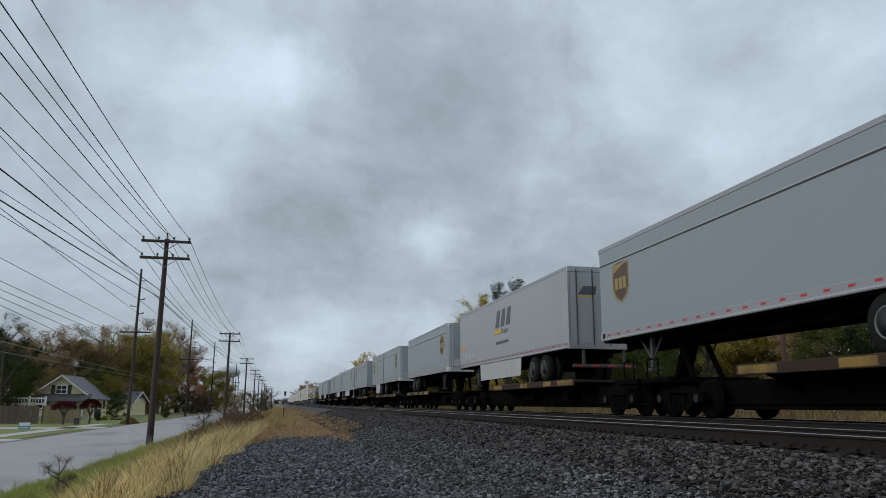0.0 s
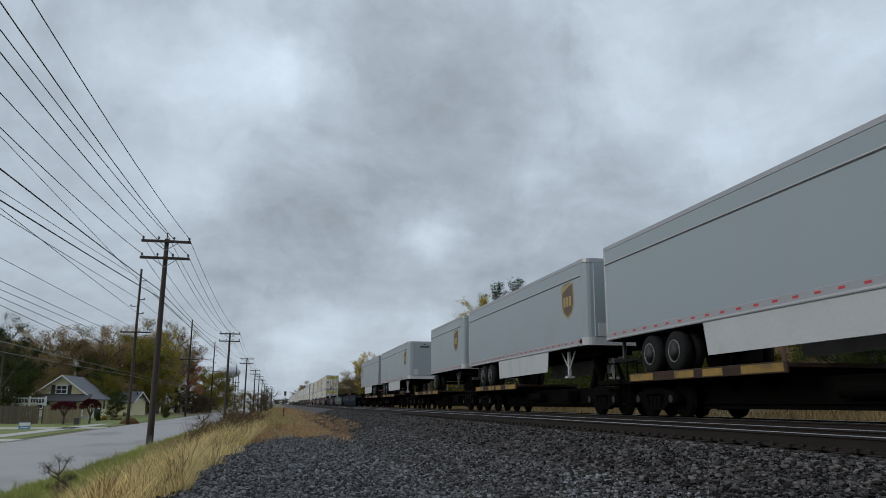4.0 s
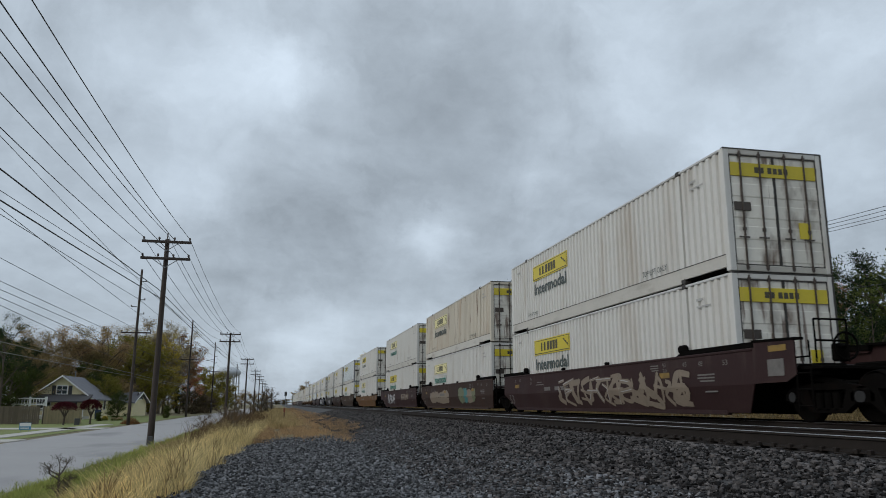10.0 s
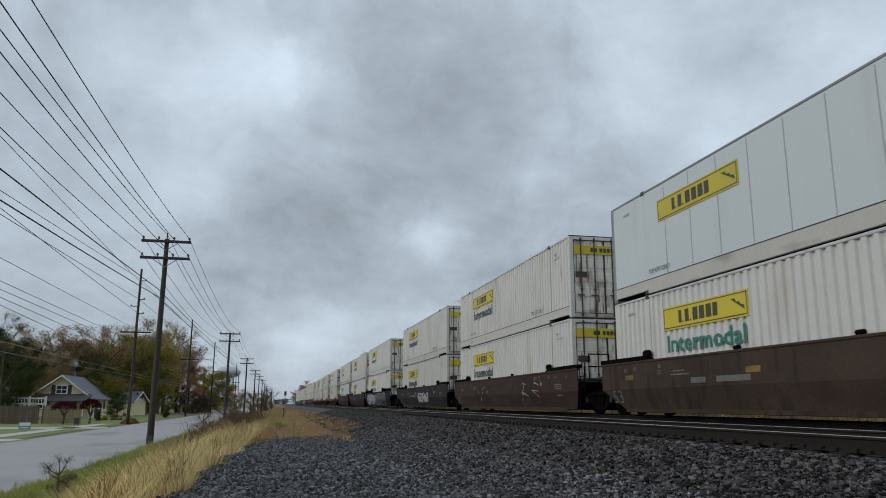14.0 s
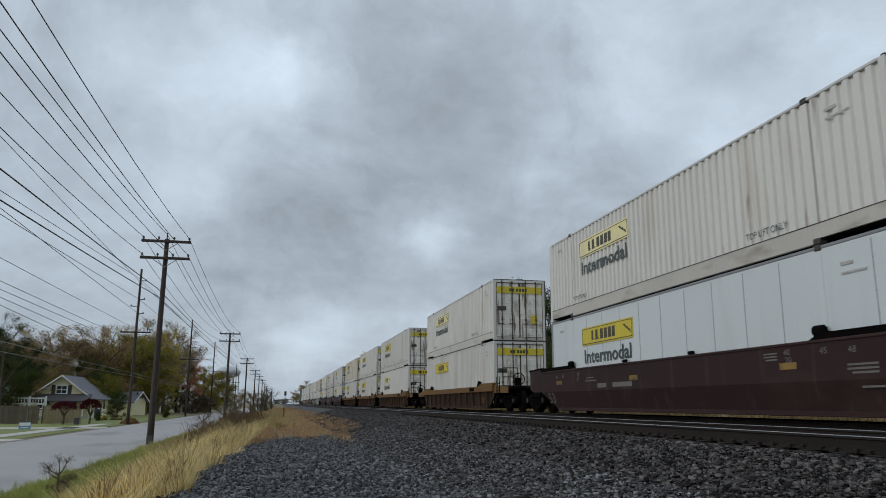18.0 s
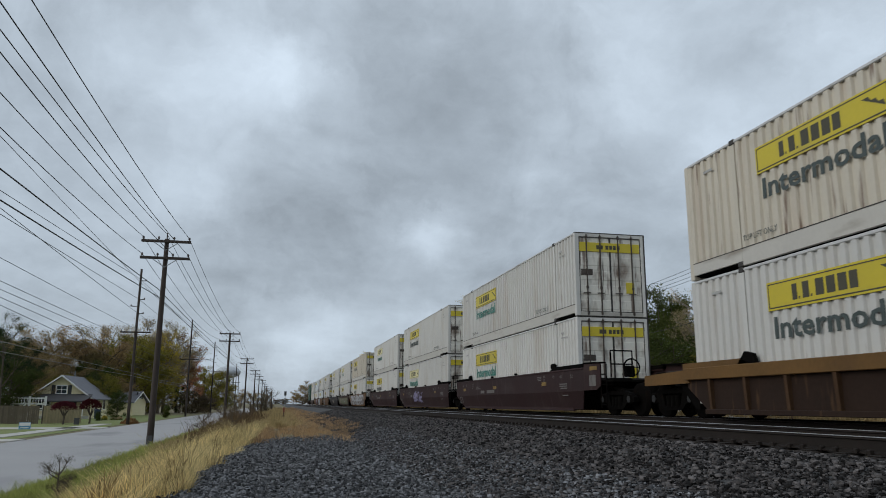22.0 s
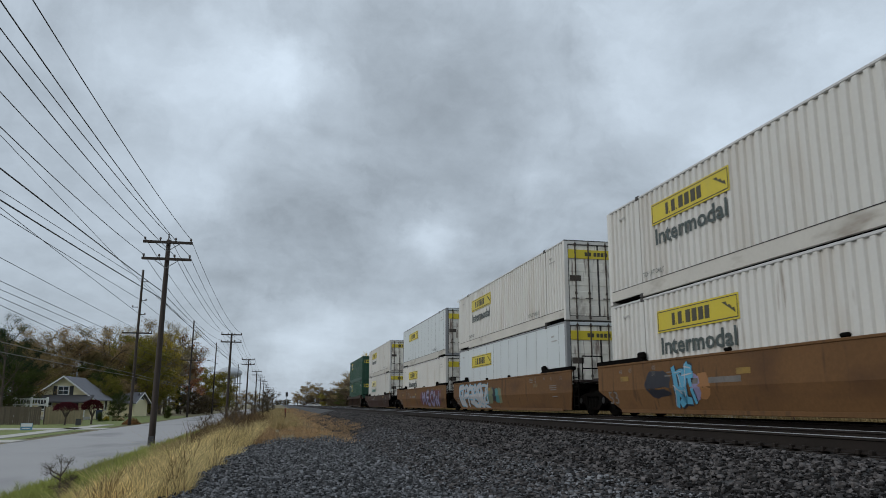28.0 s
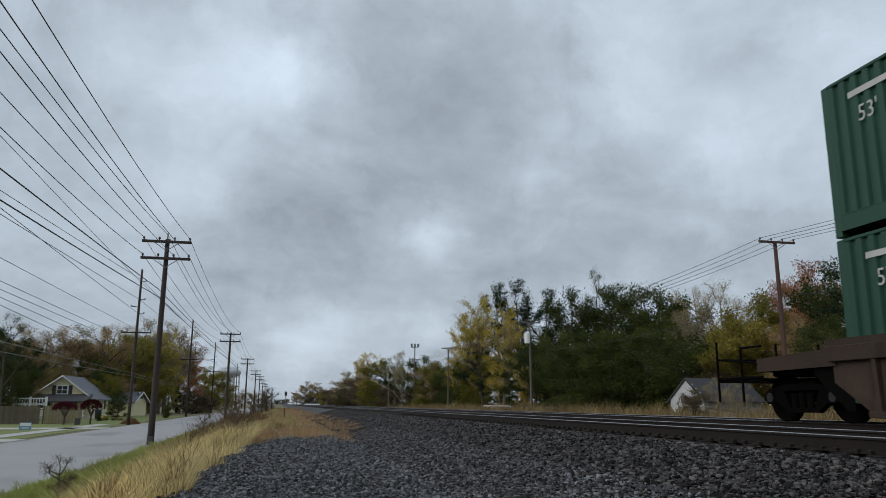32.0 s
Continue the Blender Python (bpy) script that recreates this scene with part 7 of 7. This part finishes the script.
        roof = part("roof", Build().slab([(0, ridge + 0.02), (x1, z1 + 0.02), (x1, z1 + 0.16), (0, ridge + 0.18)], "y", -0.45, depth + 0.45), M["shingle"], ob)
        part("bargeboard", Build().slab([(0, ridge), (x1, z1), (x1, z1 + 0.17), (0, ridge + 0.19)], "y", -0.50, -0.455), M["white_trim"], roof, "white bargeboard")
    window_unit(ob, 0, 0, eave + 0.42, 1.1, 0.9)
    part("vent_pipe", Build().tube((0.15, depth * 0.5, ridge - 0.3), (0.15, depth * 0.5, ridge + 0.8), 0.07), M["grey_steel"], ob)
    if porch:
        p = part("porch_roof", Build().slab([(-2.6, eave - 0.55), (0.0, eave + 0.25), (0.0, eave + 0.38), (-2.6, eave - 0.40)], "x", -w / 2 - 0.2, w / 2 + 0.2), M["dark_shingle"], ob)
        for i in range(4):
            x = -w / 2 + 0.2 + (w - 0.4) * i / 3
            part("porch_post", Build().bev(x - 0.11, x + 0.11, -2.45, -2.23, 0.3, eave - 0.5, 0.015), M["white_trim"], ob)
        part("porch_floor", Build().bev(-w / 2, w / 2, -2.5, 0.0, 0.0, 0.35, 0.02), M["concrete"], ob)
        part("porch_rail", Build().bev(-w / 2, w / 2, -2.42, -2.34, 1.15, 1.25, 0.01).bev(-w / 2, w / 2, -2.42, -2.34, 0.45, 0.52, 0.01), M["white_trim"], ob)
        door = part("door", Build().bev(0.8, 1.75, -0.06, 0.0, 0.35, 2.4, 0.01), M["shutter"], ob)
        part("handle", Build().tube((0.9, -0.08, 1.35), (0.9, -0.06, 1.35), 0.03, sides=8), M["rim"], door)
        window_unit(ob, -1.8, 0, 1.0, 1.4, 1.2, False)
    # side wall windows towards the road
    for y in (2.2, 5.6):
        sw = part("side_window", Build().bev(w / 2 - 0.02, w / 2 + 0.05, y, y + 1.1, 1.0, 2.3, 0.01), M["white_trim"], ob)
        part("pane", Build().box(w / 2 + 0.051, w / 2 + 0.056, y + 0.08, y + 1.02, 1.08, 2.22), M["glass"], sw)
    return ob



HOUSE1 = pose(-24.4, 95.0, -1.25, 0, 0, -2)
HOUSE2 = pose(-20.2, 121.0, -1.3, 0, 0, 78)
FENCES = [(-27.0, 71.0, -19.9, 71.6, 1.55, -1.25), (-19.7, 71.8, -17.4, 75.2, 1.55, -1.25)]
DRIVES = [(-14.9, -13.7, 36.0, 70.0, "pavement", "pale concrete pavement beside the road"), (-24.0, -11.9, 57.0, 60.0, "driveway", "pale concrete driveway to the cottage"), (-13.7, -11.9, 38.5, 41.0, "driveway", "pale concrete driveway apron")]
SIGN = (-15.4, 52.5, -1.22)
BIN = (-19.9, 93.0, -1.22)
REDS = [(-17.5, 69.5, 1.95, 0.95, 0.75), (-16.0, 72.0, 2.2, 0.85, 1.0)]
SHED = pose(27.9, 48.5, -0.8, 0, 0, -72)
LOWS = [(26.9, 30.3, 93.7, 1.25, "garage", "low pale-roofed garage beyond the track"), (30.1, 34.8, 83.9, 1.1, "garage", "low pale-roofed garage beyond the track"), (32.3, 34.0, 66.2, 1.15, "garage", "low pale-roofed garage beyond the track")]
WEEDS = [(-3.6, 40.0, 1.3), (-3.0, 46.0, 1.5), (-2.6, 52.0, 1.6), (-1.35, 25.0, 1.0), (-3.2, 60.0, 1.9), (-2.4, 72.0, 2.2), (-1.8, 90.0, 2.6), (-1.6, 110.0, 3.2), (-1.0, 130.0, 3.8), (-3.3, 13.2, 0.8)]
cottage(HOUSE1, 6.4, 8.0, 2.45, 4.8, "siding", True, "pale yellow cottage with a grey gable roof and a porch")
cottage(HOUSE2, 5.0, 6.0, 2.1, 3.4, "siding", False, "small pale yellow house with a grey roof")


def fence_run(x0, y0, x1, y1, h, z, label, wood="fence"):
    ob = thing("fence", Matrix.LocRotScale((x0, y0, z), Euler((0, 0, math.atan2(y1 - y0, x1 - x0))), None), label, "fence", "fences by the house")
    n = math.hypot(x1 - x0, y1 - y0)
    board = Build().bev(0.004, 0.146, -0.012, 0.012, 0.05, h, 0.006).mesh("board", M[wood])
    for i in range(int(n / 0.15)):
        put("board", board, ob, Matrix.Translation((i * 0.15, 0, random.uniform(-0.02, 0.02))))
    for i in range(int(n / 2.4) + 1):
        part("post", Build().bev(i * 2.4 - 0.05, i * 2.4 + 0.05, 0.013, 0.11, 0.0, h + 0.05, 0.01), M["fence"], ob)
    for zz in (0.4, h - 0.35):
        part("fence_rail", Build().bev(0, n, 0.013, 0.05, zz, zz + 0.09, 0.006), M["fence"], ob)
    return ob


fence_run(*FENCES[0], "weathered brown board fence beside the cottage")
fence_run(*FENCES[1], "pale olive-tan board fence beside the cottage", "fence_pale")

# lawn, drive and verge strips across the road
lawn = tagged(put("lawn", sheet("lawn", [-75, -50, -30, -20, -12.6], [30, 40, 50, 60, 70, 80, 90, 100, 120], M["lawn"], 0.02, 0.02)), "mown green lawn in front of the cottage", "lawn", kind="structure")
for x0, x1, y0, y1, name, label in DRIVES:
    tagged(part(name, Build().box(x0, x1, y0, y1, -1.26, -1.165), M["concrete"], None), label, name, kind="structure")
sign = thing("yard_sign", pose(*SIGN, 0, 0, 20), "small blue and white yard sign on the lawn", "sign")
part("board", Build().bev(-0.33, 0.33, -0.012, 0.012, 0.15, 0.58, 0.006), M["sign_blue"], sign)
part("sign_bar", Build().box(-0.31, 0.31, -0.018, -0.0125, 0.36, 0.56).box(-0.25, 0.22, -0.018, -0.0125, 0.22, 0.28), M["white_trim"], sign)
for x in (-0.22, 0.22):
    part("leg", Build().tube((x, 0, 0), (x, 0, 0.2), 0.012, sides=5), M["grey_steel"], sign)
wheelie = thing("rubbish_bin", pose(*BIN, 0, 0, 10), "dark blue wheeled rubbish bin by the house", "bin")
part("body", Build().slab([(-0.28, 0.05), (0.28, 0.05), (0.34, 1.0), (-0.34, 1.0)], "y", -0.33, 0.33), M["bin"], wheelie)
part("lid", Build().bev(-0.37, 0.37, -0.38, 0.36, 1.0, 1.09, 0.03), M["bin"], wheelie)
for x in (-0.27, 0.27):
    part("wheel", Build().lathe((x, 0.33, 0.11), (1, 0, 0), [(-0.03, 0.1), (-0.03, 0.11), (0.03, 0.11), (0.03, 0.1)], 12), M["tyre"], wheelie)


def red_maple(x, y, top, wide, tall):
    """A low weeping maple: a forked trunk under a dense flat-domed crown whose edge droops."""
    ob = thing("tree", Matrix.Translation((x, y, -1.25)), "dark red weeping maple with a domed crown by the fence", "tree", "trees along the road")
    trunk = Build().tube((0, 0, -0.1), (0.05, 0, 0.7), 0.09, 0.07, 8, False)
    for k in range(6):
        a = k * 1.05
        trunk.tube((0.05, 0, 0.65), (0.5 * wide * math.cos(a), 0.5 * wide * math.sin(a), top - tall * 0.6), 0.055, 0.02, 6, False)
    part("trunk", trunk, M["bark"], ob)
    g = np.random.default_rng(int(x * -100))
    a, r = g.random(900) * 6.283, np.sqrt(g.random(900))
    z = top - tall * (0.15 + 0.85 * r ** 2.6) * (0.55 + 0.45 * g.random(900))
    tips = [Vector((wide * q * math.cos(w), wide * q * math.sin(w), h)) for w, q, h in zip(a, r, z)]
    v, f = leaf_cloud(g, tips, 9, 0.06, 0.045)
    put("crown", fast_mesh("crown", v, f, LEAF["red"]), ob)


for spec in REDS:
    red_maple(*spec)
tree("gbush", -17.85, 84.0, -1.24, 1.0, 2.0, 1.25)
tree("gbush", -13.6, 101.0, -1.24, 1.6, 4.0, 1.0)


def leaf_heap(x, y, wide, tall, seed):
    """A raked mound of fallen leaves."""
    g = np.random.default_rng(seed)
    a, r = g.random(500) * 6.283, np.sqrt(g.random(500))
    tips = [Vector((wide * q * math.cos(w), wide * q * math.sin(w), tall * (1 - q * q) * h + 0.02)) for w, q, h in zip(a, r, g.random(500))]
    v, f = leaf_cloud(g, tips, 6, 0.05, 0.05)
    v[:, 2] = np.maximum(v[:, 2], 0.005)
    tagged(put("leaf_pile", fast_mesh("leaf_pile", v, f, LEAF["rust"]), None, Matrix.Translation((x, y, level(x, y) + 0.03))), "raked pile of red-brown fallen leaves at the road edge", "leaf pile")


leaf_heap(-12.5, 71.0, 0.75, 0.6, 61)


def flower_mound(x, y, wide, tall, seed, colour, label):
    """A low cushion of blossom in a garden bed."""
    g = np.random.default_rng(seed)
    a, q = g.random(160) * 6.283, np.sqrt(g.random(160))
    tips = [Vector((wide * k * math.cos(w), wide * k * math.sin(w), tall * math.sqrt(1.01 - k * k))) for w, k in zip(a, q)]
    v, f = leaf_cloud(g, tips, 6, 0.04, 0.035)
    v[:, 2] = np.maximum(v[:, 2], 0.005)
    ob = thing("flower_clump", Matrix.Translation((x, y, level(x, y) + 0.02)), label, "flowers", "flowers by the cottage")
    part("leaves", Build().lathe((0, 0, 0), (0, 0, 1), [(0, wide * 0.95), (tall * 0.5, wide * 0.8), (tall * 0.9, wide * 0.3)], 10), LEAF["green"], ob)
    put("blossom", fast_mesh("blossom", v, f, LEAF[colour]), ob)


flower_mound(-17.8, 86.7, 0.3, 0.45, 71, "yellow", "low clump of yellow autumn flowers beside the cottage")
flower_mound(-16.9, 86.6, 0.32, 0.3, 72, "pale", "low clump of pale flowers beside the cottage")
flower_mound(-16.3, 86.6, 0.35, 0.33, 73, "pale", "low clump of pale flowers beside the cottage")
box_on_lawn = thing("utility_box", pose(-16.3, 68.9, level(-16.3, 68.9), 0, 0, 15), "small dark utility box on the lawn before the fence", "utility box")
part("body", Build().bev(-0.2, 0.2, -0.16, 0.16, 0.0, 0.5, 0.02), M["trailer_dark"], box_on_lawn)
part("lid", Build().bev(-0.22, 0.22, -0.18, 0.18, 0.5, 0.55, 0.015), M["trailer_dark"], box_on_lawn)
# white railing of the terrace behind the fence
railing = thing("terrace_railing", Matrix.Translation((-28.6, 79.0, -1.25)), "white painted terrace railing behind the fence", "railing")
for i in range(6):
    part("post", Build().bev(i * 1.4 - 0.09, i * 1.4 + 0.09, -0.09, 0.09, 0, 2.42, 0.015), M["white_trim"], railing)
for z in (1.65, 2.18):
    part("handrail", Build().bev(0, 7.0, -0.05, 0.05, z, z + 0.12, 0.01), M["white_trim"], railing)
for i in range(28):
    part("baluster", Build().box(0.13 + i * 0.25, 0.17 + i * 0.25, -0.02, 0.02, 1.77, 2.18), M["white_trim"], railing)

# white sheds and low walls beyond the track
shed = thing("shed", SHED, "white clapboard shed with a dark roof behind the brush", "shed")
part("wall", Build().slab([(-1.5, 0), (1.5, 0), (1.5, 1.7), (0, 3.1), (-1.5, 1.7)], "y", 0, 6.0), M["white_siding"], shed)
for i in range(9):
    z0 = 0.15 + 0.3 * i
    half = 1.5 if z0 < 1.7 else 1.5 * (3.1 - z0) / 1.4
    part("siding_board", Build().slab([(-0.02, z0), (0.0, z0), (0.0, z0 + 0.27)], "x", -half, half), M["white_siding"], shed)
for s in (-1, 1):
    part("roof", Build().slab([(0, 3.12), (s * 1.75, 1.5), (s * 1.75, 1.62), (0, 3.24)], "y", -0.15, 6.2), M["dark_shingle"], shed)
lean_to = part("lean_to", Build().slab([(1.5, 0), (5.2, 0), (5.2, 0.75), (1.5, 1.1)], "y", 0.3, 4.0), M["white_siding"], shed)
part("lean_to_roof", Build().slab([(1.5, 1.12), (5.4, 0.75), (5.4, 0.85), (1.5, 1.22)], "y", 0.1, 4.2), M["dark_shingle"], lean_to)
for x0, x1, y, h, name, label in LOWS:
    lw = thing(name, Matrix.Translation((x0, y, -1.0)), label, "low building")
    n = x1 - x0
    part("wall", Build().bev(0, n, 0, 4.0, 0, h, 0.02), M["concrete"], lw)
    part("roof", Build().bev(-0.3, n + 0.3, -0.4, 4.4, h, h + 0.22, 0.03), M["white_trim"], lw)

# ---------- grass and weeds ----------
def blades(name, count, seed, place, length, width, lean, material, label, reach=lambda x, y: 1.0):
    """Thin bent blades of grass standing in tufts."""
    g = np.random.default_rng(seed)
    x, y = place(g, count)
    n = len(x)
    z = LV(x)
    h = length * reach(x, y) * (0.45 + 0.75 * g.random(n)) * (0.7 + 0.5 * np.sin(x * 2.1 + y * 0.9) ** 2)
    a = g.random(n) * 6.283
    tilt = lean * (0.3 + g.random(n))
    dx, dy = np.cos(a) * tilt * h, np.sin(a) * tilt * h
    px_, py_ = -np.sin(a + 1.1) * width, np.cos(a + 1.1) * width
    base = np.stack([x, y, z], -1)
    mid = base + np.stack([dx * 0.35, dy * 0.35, h * 0.6], -1)
    tip = base + np.stack([dx, dy, h], -1)
    side = np.stack([px_, py_, np.zeros(n)], -1)
    v = np.stack([base - side, base + side, mid + side * 0.8, mid - side * 0.8, tip], 1).reshape(-1, 3)
    k = 5 * np.arange(n)[:, None]
    f = np.concatenate([k + np.array([[0, 1, 2]]), k + np.array([[0, 2, 3]]), k + np.array([[3, 2, 4]])], 0)
    return tagged(put(name, fast_mesh(name, v, f, material)), label, "grass", kind="stuff")


def tufts(g, n, x0, x1, y0, y1, tuft, near=1.6):
    k = max(1, n // tuft)
    y = y0 + (y1 - y0) * g.random(k) ** near
    x = x0 + (x1 - x0) * g.random(k)
    x, y = np.repeat(x, tuft) + g.normal(0, 0.10, k * tuft), np.repeat(y, tuft) + g.normal(0, 0.10, k * tuft)
    return x, y


def bank(g, n):
    x, y = tufts(g, n, -4.5, -0.6, 9.0, 60.0, 22)
    left = -1.38 + np.maximum(0.0, (y - 12) * 0.050) + 0.18 * np.sin(y * 1.9) + 0.14 * np.sin(y * 4.3 + 2.0)
    ok = (x < left + 0.15) & (g.random(len(x)) < np.clip((x + 4.1) / 1.5, 0.06, 1))
    return x[ok], y[ok]


def bank_height(x, y):
    """Tallest on the crown of the bank, short by the road."""
    clump = np.clip(np.sin(x * 1.7 + 0.6) * np.sin(y * 0.55 + x), 0, 1)
    tuft = 0.5 + 0.5 * np.sin(np.floor(x * 4) * 12.9 + np.floor(y * 4) * 7.7)
    return np.clip(1.25 - (y - 16) * 0.028, 0.45, 1.0) * (0.26 + 0.50 * np.clip((x + 3.9) / 2.0, 0, 1)) * (0.35 + 0.6 * clump + 0.95 * tuft ** 2)


def brown_strip(g, n):
    x, y = tufts(g, n, -3.6, 3.5, 20.5, 190.0, 16, 2.0)
    edge = 22.8 + 1.6 * np.sin(x * 2.3) + 1.2 * np.sin(x * 5.1 + 1) + 2.4 * np.maximum(0, x - 1.0) ** 1.5
    ok = y > edge + g.normal(0, 1.2, len(x))
    return x[ok], y[ok]


blades("dry_grass", 115000, 41, bank, 0.43, 0.0034, 0.85, M["straw"], "tall tan dry grass on the bank", bank_height)
blades("green_grass", 40000, 42, lambda g, n: tufts(g, n, -5.15, -2.5, 10.0, 70.0, 14), 0.20, 0.005, 0.7, M["grass"], "short green grass along the road edge")
blades("brown_weeds", 60000, 43, brown_strip, 0.14, 0.007, 0.8, M["straw_brown"], "brown dead weeds between road and track")
blades("seed_heads", 8000, 47, bank, 0.45, 0.010, 0.35, M["straw_brown"], "dark brown seed heads among the dry grass", bank_height)
blades("field_grass", 44000, 44, lambda g, n: tufts(g, n, 18.4, 52.0, 14.0, 140.0, 14, 1.1), 1.05, 0.018, 0.5, M["straw_brown"], "brown dry grass beyond the track")


def verge(g, n):
    """The strip of long grass that runs on between road and track."""
    x, y = tufts(g, n, -4.2, 1.6, 27.0, 170.0, 18, 1.9)
    ok = x < 1.3 - 0.9 * np.sin(y * 0.35) ** 2 - np.clip((34 - y) * 0.35, 0, 3)
    return x[ok], y[ok]


def thicket(g, n):
    """Dead stalks that stand thick round the pole and at the edge of the stones."""
    k = 60
    cy = 25.5 + 20.0 * g.random(k)
    cx = -3.0 + 1.9 * g.random(k) + (cy - 25.5) * 0.02
    i = g.integers(0, k, n)
    return cx[i] + g.normal(0, 0.16, n), cy[i] + g.normal(0, 0.22, n)


blades("verge_grass", 24000, 48, verge, 0.36, 0.009, 0.9, M["straw_tan"], "long tan grass along the verge")
blades("dead_stalks", 2600, 49, thicket, 0.80, 0.007, 0.5, M["stalk"], "dark dead weed stalks at the edge of the stones")
for x, y, s in WEEDS:
    tree("weedy", x, y, level(x, y), s, s * 9)


def motions():
    """The whole train rolls towards the camera at one steady speed."""
    for ob, m in MOVERS:
        walk(ob, [(t, Matrix.Translation((0, -SPEED * t, 0)) @ m) for t in (0.0, 8.0, 16.0, 24.0, 32.0)])


motions()
